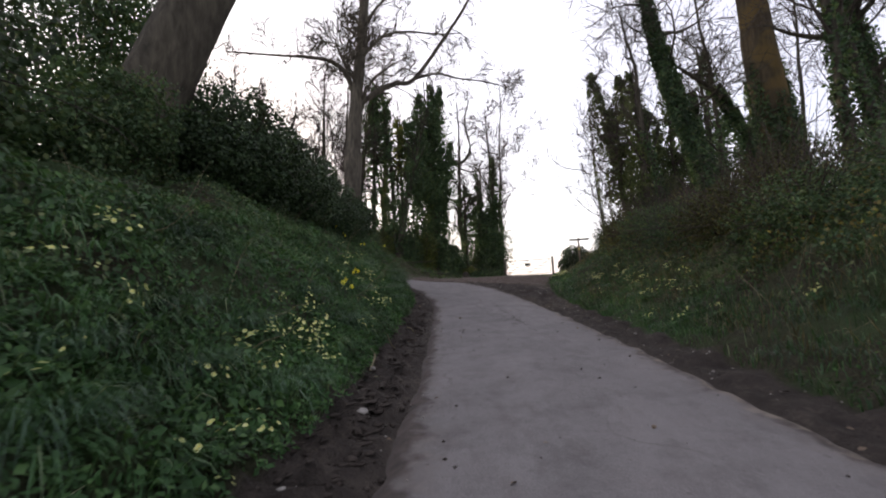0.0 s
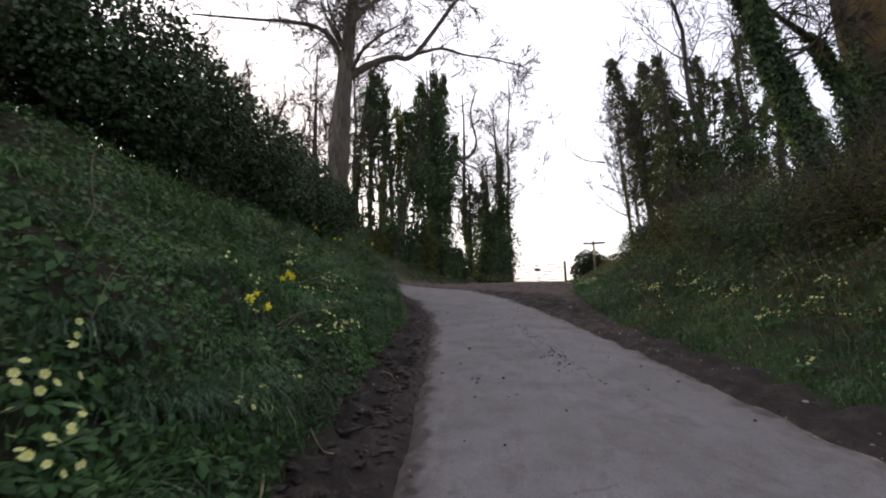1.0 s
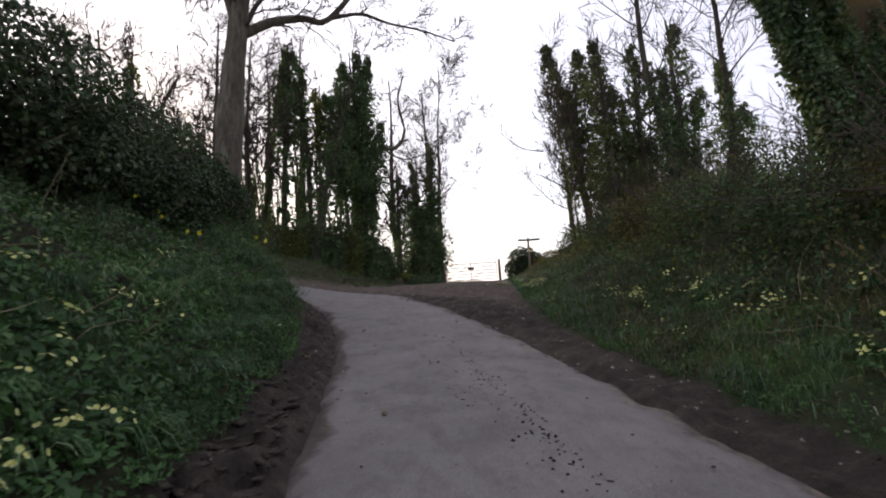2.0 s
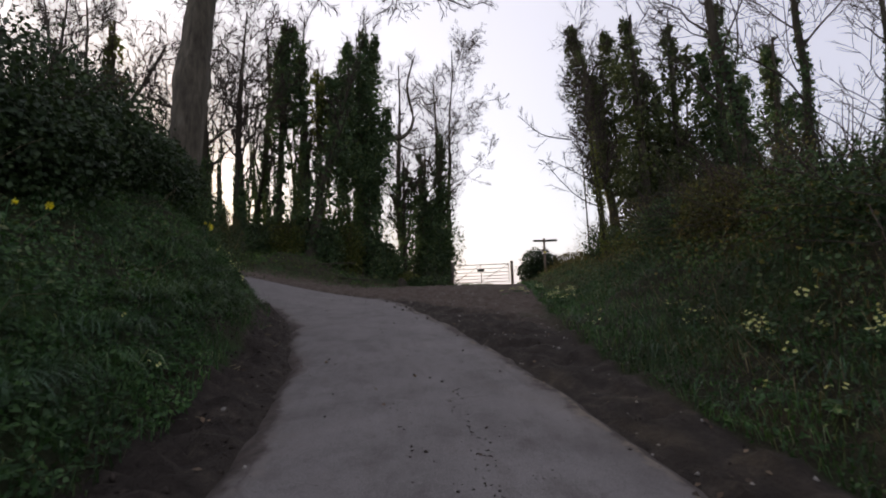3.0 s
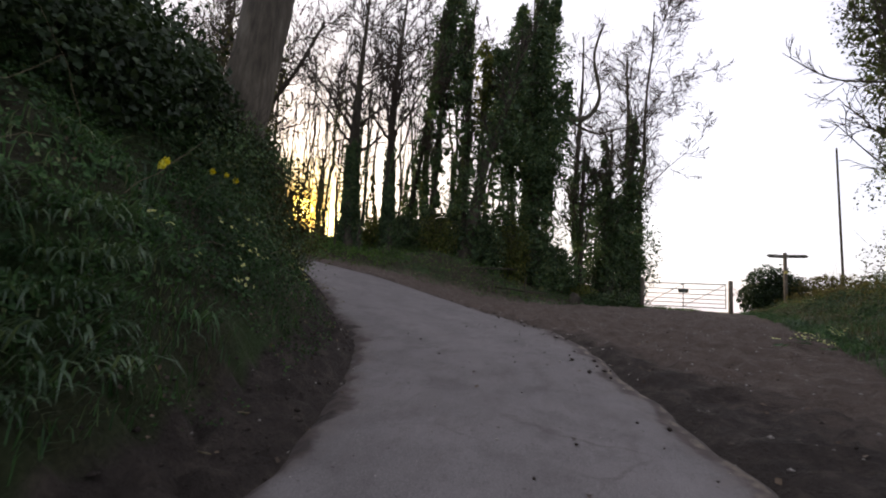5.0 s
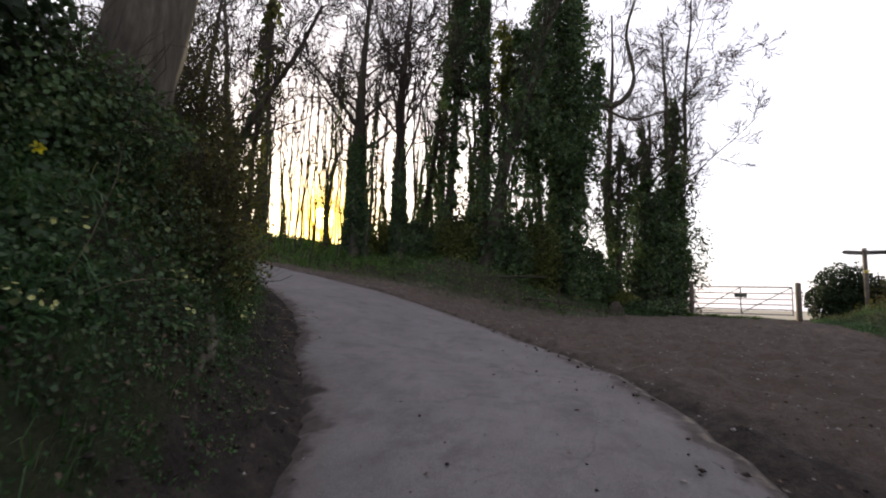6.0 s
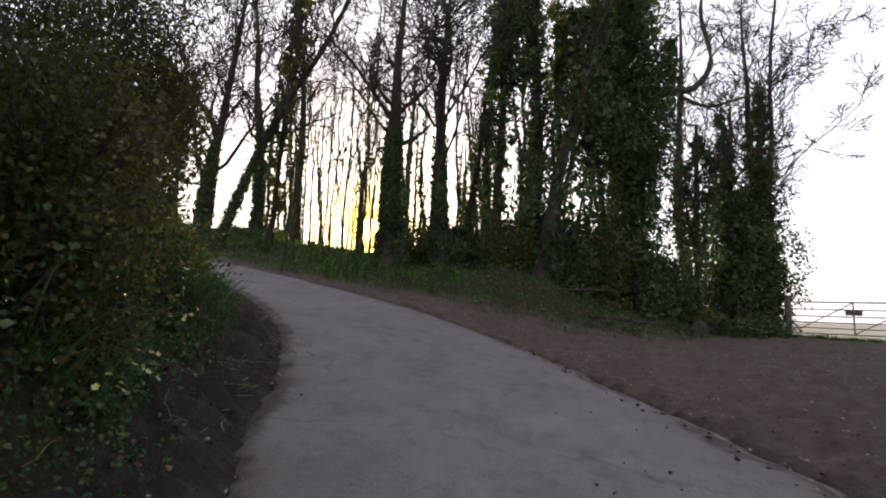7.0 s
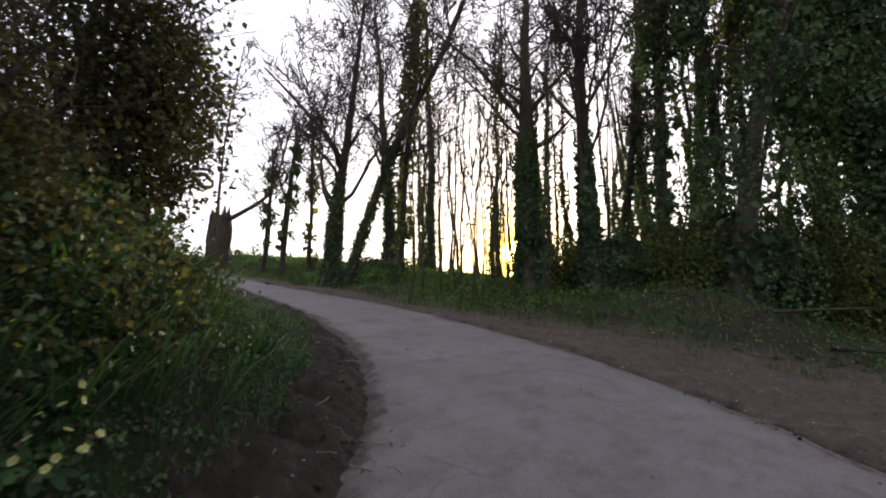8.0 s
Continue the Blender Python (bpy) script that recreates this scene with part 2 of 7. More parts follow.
M_EARTH, M_ROAD = ground_material(), road_material()
M_IVY = leaf_material("ivy_leaf", [(0.0, (0.030, 0.055, 0.027)), (0.5, (0.054, 0.092, 0.044)), (0.85, (0.076, 0.118, 0.054)), (1.0, (0.125, 0.142, 0.066))], 0.55, 0.30, spec=0.22)
# lighter, yellower copy of the ivy, with sunlight put into its colour
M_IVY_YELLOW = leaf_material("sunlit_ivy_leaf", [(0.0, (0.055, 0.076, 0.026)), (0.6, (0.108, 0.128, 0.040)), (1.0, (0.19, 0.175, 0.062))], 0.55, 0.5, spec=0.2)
M_OLIVE = leaf_material("olive_ivy_leaf", [(0.0, (0.036, 0.050, 0.023)), (0.5, (0.062, 0.081, 0.037)), (1.0, (0.105, 0.120, 0.056))], 0.55, 0.38, spec=0.2)
# lightened, yellowed bramble: low sunlight is put into this leaf colour
M_BRAMBLE_SUNLIT = leaf_material("sunlit_bramble_leaf", [(0.0, (0.05, 0.058, 0.020)), (0.6, (0.12, 0.125, 0.040)), (1.0, (0.30, 0.28, 0.10))], 0.55, 0.62, spec=0.2)
M_LAUREL = leaf_material("evergreen_leaf", [(0.0, (0.016, 0.030, 0.014)), (0.6, (0.029, 0.050, 0.023)), (1.0, (0.052, 0.076, 0.034))], 0.5, 0.22, spec=0.25)
M_HERB = leaf_material("herb_leaf", [(0.0, (0.020, 0.048, 0.017)), (0.6, (0.039, 0.090, 0.031)), (1.0, (0.072, 0.135, 0.048))], 0.55, 0.35, spec=0.25)
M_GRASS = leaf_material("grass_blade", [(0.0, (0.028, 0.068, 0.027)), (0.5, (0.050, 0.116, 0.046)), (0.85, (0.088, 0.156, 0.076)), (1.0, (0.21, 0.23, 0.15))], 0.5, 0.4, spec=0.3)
M_TUSSOCK = leaf_material("tussock_blade", [(0.0, (0.022, 0.050, 0.028)), (0.5, (0.040, 0.088, 0.050)), (0.85, (0.062, 0.115, 0.070)), (1.0, (0.105, 0.155, 0.105))], 0.42, 0.35, spec=0.4)
# fresh leaves, and verge grass whose brighter colour imitates sunlight
M_FRESH_OR_SUNLIT = leaf_material("fresh_or_sunlit_leaf", [(0.0, (0.040, 0.085, 0.022)), (0.6, (0.075, 0.145, 0.036)), (1.0, (0.13, 0.20, 0.055))], 0.5, 0.45, spec=0.25)
M_LUSH = leaf_material("lush_blade", [(0.0, (0.028, 0.055, 0.030)), (0.6, (0.056, 0.098, 0.055)), (1.0, (0.12, 0.165, 0.10))], 0.40, 0.4)
M_STRAW = leaf_material("dead_grass", [(0.0, (0.055, 0.044, 0.024)), (0.6, (0.112, 0.090, 0.048)), (1.0, (0.20, 0.17, 0.10))], 0.7, 0.25)
M_BROWN = leaf_material("withered_leaf", [(0.0, (0.070, 0.058, 0.032)), (0.45, (0.122, 0.100, 0.050)), (0.8, (0.125, 0.132, 0.055)), (1.0, (0.21, 0.175, 0.080))], 0.6, 0.48, spec=0.2)
M_HEDGE = leaf_material("dry_hedge_leaf", [(0.0, (0.031, 0.029, 0.018)), (0.45, (0.055, 0.051, 0.028)), (0.8, (0.064, 0.072, 0.033)), (1.0, (0.13, 0.12, 0.06))], 0.65, 0.42, spec=0.15)
M_LITTER = leaf_material("fallen_leaf", [(0.0, (0.020, 0.014, 0.010)), (0.6, (0.055, 0.036, 0.024)), (1.0, (0.14, 0.10, 0.07))], 0.75, 0.0)
M_BARK = bark_material("grey_bark", [(0.3, (0.042, 0.036, 0.028)), (0.55, (0.105, 0.091, 0.070)), (0.8, (0.185, 0.165, 0.130))])
M_DARKBARK = bark_material("dark_bark", [(0.3, (0.034, 0.030, 0.022)), (0.6, (0.085, 0.074, 0.056)), (0.85, (0.14, 0.125, 0.095))])
M_MOSSBARK = bark_material("mossy_bark", [(0.3, (0.035, 0.028, 0.018)), (0.6, (0.095, 0.072, 0.042)), (0.85, (0.17, 0.13, 0.075))], 7.0, (0.13, 0.090, 0.034))
M_CLOD = plain_material("mud_clod", (0.021, 0.017, 0.0145), (0.068, 0.056, 0.047), 30.0, 0.95, bump=0.8, spec=0.15)
M_TWIG = plain_material("twig_bark", (0.034, 0.027, 0.022), (0.082, 0.064, 0.054), 14.0, 0.85, spec=0.2)
M_STEM = plain_material("dry_stem", (0.14, 0.115, 0.07), (0.26, 0.22, 0.14), 18.0, 0.8, spec=0.2)
M_STONE = plain_material("flint", (0.12, 0.108, 0.096), (0.38, 0.355, 0.32), 15.0, 0.7, bump=0.5)
M_PRIM = petal_material("primrose_petal", [(0.0, (0.58, 0.62, 0.17)), (0.6, (0.65, 0.69, 0.28)), (1.0, (0.71, 0.75, 0.40))])
M_PRIM_EYE = petal_material("primrose_eye", [(0.0, (0.75, 0.55, 0.05)), (1.0, (0.8, 0.62, 0.10))])
M_DAFF = petal_material("daffodil_petal", [(0.0, (0.78, 0.72, 0.05)), (1.0, (0.82, 0.78, 0.10))])
M_TRUMPET = petal_material("daffodil_trumpet", [(0.0, (0.80, 0.66, 0.02)), (1.0, (0.82, 0.71, 0.03))])
M_STEEL = plain_material("galvanised_steel", (0.20, 0.20, 0.20), (0.34, 0.34, 0.35), 25.0, 0.5, 0.6, 0.1, 0.002)
M_WOOD = plain_material("weathered_oak", (0.10, 0.080, 0.060), (0.21, 0.175, 0.14), 12.0, 0.85, bump=0.5, depth=0.01)
M_SIGN = plain_material("sign_plate", (0.16, 0.17, 0.13), (0.24, 0.25, 0.19), 10.0, 0.5)
M_INK = plain_material("sign_ink", (0.02, 0.02, 0.02), (0.04, 0.04, 0.04), 10.0, 0.6)
M_MARK = plain_material("waymark_disc", (0.55, 0.45, 0.08), (0.70, 0.60, 0.14), 12.0, 0.5)
M_FINGER = plain_material("finger_board", (0.13, 0.12, 0.10), (0.22, 0.20, 0.17), 12.0, 0.7)

# ---- building blocks ----
rng = np.random.default_rng(11)


def lattice(ix, iy, seed):
    h = (ix.astype(np.int64) * 374761393 + iy.astype(np.int64) * 668265263 + seed * 1442695041) & 0xFFFFFFFF
    h = ((h ^ (h >> 13)) * 1274126177) & 0xFFFFFFFF
    return ((h ^ (h >> 16)) & 0xFFFF) / 65535.0


def vnoise(x, y, seed=0):
    """Smooth noise from 0 to 1 on a unit lattice."""
    x, y = np.asarray(x, float), np.asarray(y, float)
    ix, iy = np.floor(x), np.floor(y)
    fx, fy = x - ix, y - iy
    fx, fy = fx * fx * (3 - 2 * fx), fy * fy * (3 - 2 * fy)
    a, b = lattice(ix, iy, seed), lattice(ix + 1, iy, seed)
    c, d = lattice(ix, iy + 1, seed), lattice(ix + 1, iy + 1, seed)
    return (a * (1 - fx) + b * fx) * (1 - fy) + (c * (1 - fx) + d * fx) * fy


def fbm(x, y, seed=0, octaves=4):
    total, amp, norm = 0.0, 1.0, 0.0
    for k in range(octaves):
        total = total + amp * vnoise(np.asarray(x) * 2 ** k, np.asarray(y) * 2 ** k, seed + k * 17)
        norm += amp
        amp *= 0.5
    return total / norm


def sstep(a, b, x):
    t = np.clip((np.asarray(x, float) - a) / (b - a), 0, 1)
    return t * t * (3 - 2 * t)


def smooth_line(points, steps=8):
    """A rounded line through a few corner points (Catmull-Rom)."""
    p = np.array(points, float)
    p = np.vstack([2 * p[0] - p[1], p, 2 * p[-1] - p[-2]])
    out = []
    for i in range(1, len(p) - 2):
        for k in range(steps):
            t = k / steps
            out.append(0.5 * (2 * p[i] + (p[i + 1] - p[i - 1]) * t + (2 * p[i - 1] - 5 * p[i] + 4 * p[i + 1] - p[i + 2]) * t * t
                              + (3 * p[i] - p[i - 1] - 3 * p[i + 1] + p[i + 2]) * t ** 3))
    out.append(p[-2])
    return np.array(out)


def signed(line, x, y):
    """Distance from a line in plan; positive on the left of its direction."""
    x, y = np.asarray(x, float).ravel(), np.asarray(y, float).ravel()
    best, sign = np.full(x.shape, 1e9), np.ones(x.shape)
    for (ax, ay), (bx, by) in zip(line[:-1], line[1:]):
        dx, dy = bx - ax, by - ay
        t = np.clip(((x - ax) * dx + (y - ay) * dy) / (dx * dx + dy * dy), 0, 1)
        d = np.hypot(x - ax - t * dx, y - ay - t * dy)
        near = d < best
        sign = np.where(near, np.sign(dx * (y - ay) - dy * (x - ax)), sign)
        best = np.where(near, d, best)
    return best * sign


def mesh_from(name, verts, faces, mat):
    """A mesh from arrays: verts (n, 3), faces (m, 3 or 4)."""
    me = bpy.data.meshes.new(name)
    verts, faces = np.asarray(verts, np.float32), np.asarray(faces, np.int32)
    me.vertices.add(len(verts))
    me.vertices.foreach_set("co", verts.ravel())
    k = faces.shape[1]
    me.loops.add(faces.size)
    me.loops.foreach_set("vertex_index", faces.ravel())
    me.polygons.add(len(faces))
    me.polygons.foreach_set("loop_start", np.arange(len(faces), dtype=np.int32) * k)
    me.update(calc_edges=True)
    me.validate()
    me.materials.append(mat)
    return me


def soft(me):
    me.polygons.foreach_set("use_smooth", np.ones(len(me.polygons), dtype=bool))
    return me


def unit(v):
    return v / np.maximum(np.linalg.norm(v, axis=-1, keepdims=True), 1e-9)


def leaf_arrays(p, size, out=None, spread=1.0, aspect=0.8, droop=0.3):
    """Folded kite-shaped leaves at the points p, turned roughly to face the way `out`."""
    n = len(p)
    size = np.broadcast_to(np.asarray(size, float), (n,))[:, None] * rng.uniform(0.65, 1.35, (n, 1))
    nor = unit(rng.normal(size=(n, 3)) * spread + (0 if out is None else out))
    tan = rng.normal(size=(n, 3)) + np.array([0, 0, -droop])
    tan = unit(tan - nor * (tan * nor).sum(1, keepdims=True))
    side = np.cross(nor, tan)
    fold = nor * size * rng.uniform(0.05, 0.22, (n, 1))
    v = np.stack([p, p + tan * size * 0.42 + side * size * 0.5 * aspect + fold, p + tan * size,
                  p + tan * size * 0.42 - side * size * 0.5 * aspect + fold], 1).reshape(-1, 3)
    b = np.arange(n)[:, None] * 4
    f = np.concatenate([b + [[0, 1, 2]], b + [[0, 2, 3]]], 0)
    return v, f


def blade_arrays(p, height, width, lean, way=None):
    """Bent grass blades standing at the points p."""
    n = len(p)
    height = np.broadcast_to(np.asarray(height, float), (n,))[:, None] * rng.uniform(0.5, 1.3, (n, 1))
    a = rng.uniform(0, 2 * np.pi, n)
    flat = np.stack([np.cos(a), np.sin(a), np.zeros(n)], 1)
    bend = flat if way is None else unit(flat + way)
    side = np.stack([-bend[:, 1], bend[:, 0], np.zeros(n)], 1) * width * rng.uniform(0.6, 1.3, (n, 1))
    k = lean * rng.uniform(0.4, 1.5, (n, 1))
    up = np.array([0, 0, 1.0])
    mid = p + up * height * 0.6 + bend * height * 0.28 * k
    tip = p + up * height * (1.0 - 0.35 * np.minimum(k, 2.2)) + bend * height * 0.85 * k
    v = np.stack([p - side * 0.5, p + side * 0.5, mid + side * 0.45, mid - side * 0.45, tip], 1).reshape(-1, 3)
    b = np.arange(n)[:, None] * 5
    f = np.concatenate([b + [[0, 1, 2]], b + [[0, 2, 3]], b + [[3, 2, 4]]], 0)
    return v, f


def arch_arrays(p, length, width, way, droop=1.0):
    """Long leaves that rise, arch over and hang down, in three lengths each."""
    n = len(p)
    length = np.broadcast_to(np.asarray(length, float), (n,))[:, None] * rng.uniform(0.7, 1.25, (n, 1))
    a = rng.uniform(0, 2 * np.pi, n)
    way = unit(np.stack([np.cos(a), np.sin(a), np.zeros(n)], 1) * 0.8 + way)
    side = np.stack([-way[:, 1], way[:, 0], np.zeros(n)], 1) * width * rng.uniform(0.7, 1.3, (n, 1))
    out, up = rng.uniform(0.45, 0.85, (n, 1)), rng.uniform(0.8, 1.2, (n, 1))
    fall = droop * rng.uniform(0.6, 1.25, (n, 1))
    vs = []
    for t, w in ((0.0, 0.6), (0.38, 1.0), (0.75, 0.7)):
        c = p + way * length * out * t + np.array([0, 0, 1.0]) * length * (up * t - fall * t * t)
        vs += [c - side * 0.5 * w, c + side * 0.5 * w]
    vs.append(p + way * length * out + np.array([0, 0, 1.0]) * length * (up - fall))
    v = np.stack(vs, 1).reshape(-1, 3)
    b = np.arange(n)[:, None] * 7
    f = np.concatenate([b + [[k, k + 1, k + 3]] for k in (0, 2)] + [b + [[k, k + 3, k + 2]] for k in (0, 2)] + [b + [[4, 5, 6]]], 0)
    return v, f


def frond_arrays(p, length, nor, leaflets=7, size=0.022):
    """Ferny leaves: from each point a stalk's worth of small leaflets in pairs, spreading and arching over."""
    n = len(p)
    length = np.broadcast_to(np.asarray(length, float), (n,))[:, None] * rng.uniform(0.7, 1.3, (n, 1))
    a = rng.uniform(0, 2 * np.pi, n)
    way = unit(np.stack([np.cos(a), np.sin(a), np.zeros(n)], 1) + nor * 0.9)
    side = unit(np.cross(way, nor))
    vs, fs, b = [], [], np.arange(n)[:, None]
    for k in range(leaflets):
        t = 0.25 + 0.75 * (k // 2) / max(1, (leaflets - 1) // 2)
        s = 0.0 if k == leaflets - 1 else (1.0 if k % 2 else -1.0)
        c = p + way * length * t - np.array([0, 0, 1.0]) * length * 0.45 * t * t
        g = unit(way * (0.7 if s else 1.0) + side * s + rng.normal(size=(n, 3)) * 0.25)
        q = unit(np.cross(g, nor + rng.normal(size=(n, 3)) * 0.3))
        w = size * (1.25 - 0.5 * t) * rng.uniform(0.7, 1.3, (n, 1))
        vs.append(np.stack([c, c + g * w * 0.9 + q * w * 0.42, c + g * w * 2.0, c + g * w * 0.9 - q * w * 0.42], 1).reshape(-1, 3))
        fs.append(np.concatenate([b * 4 + [[0, 1, 2]], b * 4 + [[0, 2, 3]]]) + k * n * 4)
    return np.concatenate(vs), np.concatenate(fs)


def merged(pieces):
    vs, fs, at = [], [], 0
    for v, f in pieces:
        vs.append(v)
        fs.append(np.asarray(f) + at)
        at += len(v)
    return np.concatenate(vs), np.concatenate(fs)


def tube(points, radii, sides=6):
    """A tapered, closed-ended tube along a line, as quads."""
    p, r = np.asarray(points, float), np.asarray(radii, float)
    t = unit(np.gradient(p, axis=0))
    ref = np.array([0.0, 0.0, 1.0]) if abs(t[0, 2]) < 0.9 else np.array([1.0, 0.0, 0.0])
    u = unit(np.cross(t, ref))
    w = np.cross(t, u)
    a = np.arange(sides) * 2 * np.pi / sides
    ring = p[:, None] + (u[:, None] * np.cos(a)[None, :, None] + w[:, None] * np.sin(a)[None, :, None]) * r[:, None, None]
    i, j = np.meshgrid(np.arange(len(p) - 1), np.arange(sides), indexing="ij")
    k = (j + 1) % sides
    f = np.stack([i * sides + j, i * sides + k, (i + 1) * sides + k, (i + 1) * sides + j], -1).reshape(-1, 4)
    return ring.reshape(-1, 3), f


def wander(start, way, length, steps, wobble, lift=0.0):
    """A crooked line from start; lift bends it up (or down, if negative)."""
    pts, p, d = [np.array(start, float)], np.array(start, float), unit(np.array(way, float))
    for _ in range(steps):
        d = unit(d + rng.normal(size=3) * wobble + np.array([0, 0, lift]))
        p = p + d * length / steps
        pts.append(p)
    return np.array(pts)


def along(line, t):
    """Point and direction at the share t of a line."""
    s = t * (len(line) - 1)
    i = min(int(s), len(line) - 2)
    return line[i] + (line[i + 1] - line[i]) * (s - i), unit(line[i + 1] - line[i])


TWIG = {"least": 0.0055}  # thinnest twig, as a radius


def branch_out(line, radii, level, pieces, spec):
    """Adds side branches to a line: spec holds for each level (number, from, to, length, angle, lift, wobble)."""
    if level >= len(spec):
        return
    count, lo, hi, size, angle, lift, wobble = spec[level]
    for k in range(count):
        t = lo + (hi - lo) * ((k + rng.random()) / count)
        p, d = along(line, t)
        r0 = np.interp(t * (len(radii) - 1), np.arange(len(radii)), radii)
        turn = rng.normal(size=3)
        turn = unit(turn - d * (turn @ d))
        way = d * math.cos(radians(angle)) + turn * math.sin(radians(angle))
        length = size * rng.uniform(0.6, 1.25) * (1.15 - 0.55 * t)
        steps = (7, 4, 2, 2)[min(level, 3)]
        side = wander(p, way, length, steps, wobble, lift)
        r1 = max(r0 * rng.uniform(0.25, 0.45), 0.009)
        rr = np.linspace(max(r1, TWIG["least"] * 1.5), max(r1 * 0.25, TWIG["least"]), len(side))
        pieces.append(tube(side, rr, 6 if r1 > 0.05 else (4 if r1 > 0.015 else 3)))
        branch_out(side, rr, level + 1, pieces, spec)


def branch_sets(line, radii, spec):
    """The side branches of a stem, each with all its twigs as one piece."""
    sets = []
    count, lo, hi, size, angle, lift, wobble = spec[0]
    for k in range(count):
        pieces = []
        t0 = lo + (hi - lo) * k / count
        one = (1, t0, t0 + (hi - lo) / count, size, angle, lift, wobble)
        branch_out(line, radii, 0, pieces, [one, *spec[1:]])
        sets.append(merged(pieces))
    return sets


def part(name, me, parent, label=""):
    ob = new(name, me)
    ob.parent = parent
    return tagged(ob, label)


def thing(name, place, label, category, group="", kind=""):
    ob = new(name)
    ob.location = place
    return tagged(ob, label, category, group, kind)


def stuff(name, v, f, mat, label, category):
    return tagged(new(name, mesh_from(name, v, f, mat)), label, category, kind="stuff")

# ---- the lie of the land ----
LEFT = smooth_line([(-0.55, -14), (-0.5, -6), (-0.45, 0), (-0.40, 2.3), (-0.28, 4.2), (-0.25, 7), (-0.24, 10), (-0.36, 12.6), (-0.64, 14.5), (-1.27, 16.8),
                    (-2.0, 18.1), (-2.7, 19.05), (-3.35, 20.1), (-4.6, 21.4), (-6.8, 22.8), (-10.3, 24.0), (-13, 24.4), (-16.4, 24.5), (-26, 23.5), (-40, 21)])
RIGHT = smooth_line([(2.0, -14), (2.02, -6), (2.03, 0), (2.16, 2.3), (2.2, 4.2), (2.18, 7), (2.15, 10.5), (2.0, 12.6), (1.62, 14.7), (1.32, 16.7),
                     (0.88, 19.2), (0.33, 20.7), (-0.65, 22.3), (-1.75, 23.65), (-3.3, 24.4), (-6.2, 25.4), (-8.3, 25.95), (-9.8, 26.1), (-11.3, 26.12), (-13.5, 26.2), (-16.5, 26.4), (-26, 25.6), (-40, 23)])
FOOT = smooth_line([(2.75, -14), (2.75, 0), (2.8, 5), (2.85, 10), (3.05, 13), (3.6, 16), (4.6, 20), (5.9, 25), (7.3, 30.5), (8.1, 34.2), (9.5, 36.2), (16, 38), (40, 41)])
WOOD = smooth_line([(4.0, 40), (4.2, 36.2), (3.0, 34.2), (1.2, 31.2), (-0.8, 28.3), (-3.0, 26.9), (-6.0, 26.7), (-9.5, 27.0), (-12, 27.05), (-16, 27.3), (-26, 26.6), (-40, 24)])


def base(x, y):
    """The slope that the lane climbs, without its banks."""
    x, y = np.asarray(x, float), np.asarray(y, float)
    near = np.interp(y, [-30, -11.2, 0, 2.8, 5.6, 8.4, 11.2, 12.3, 15.1, 18, 60], [-1.6, -0.67, 0, 0.157, 0.347, 0.526, 0.706, 0.795, 1.12, 1.33, 2.5])
    up = 0.07 * (y - 15.1)
    plane = 1.12 + up + np.clip(-x - 0.34, -20, 22) * 0.15
    flat = 1.12 + np.minimum(up, 0.8 * np.tanh(up / 0.8)) - 0.012 * x
    w = sstep(-4.5, 1.1, x)
    u = sstep(13.4, 18, y)
    return near * (1 - u) + (plane * (1 - w) + flat * w) * u


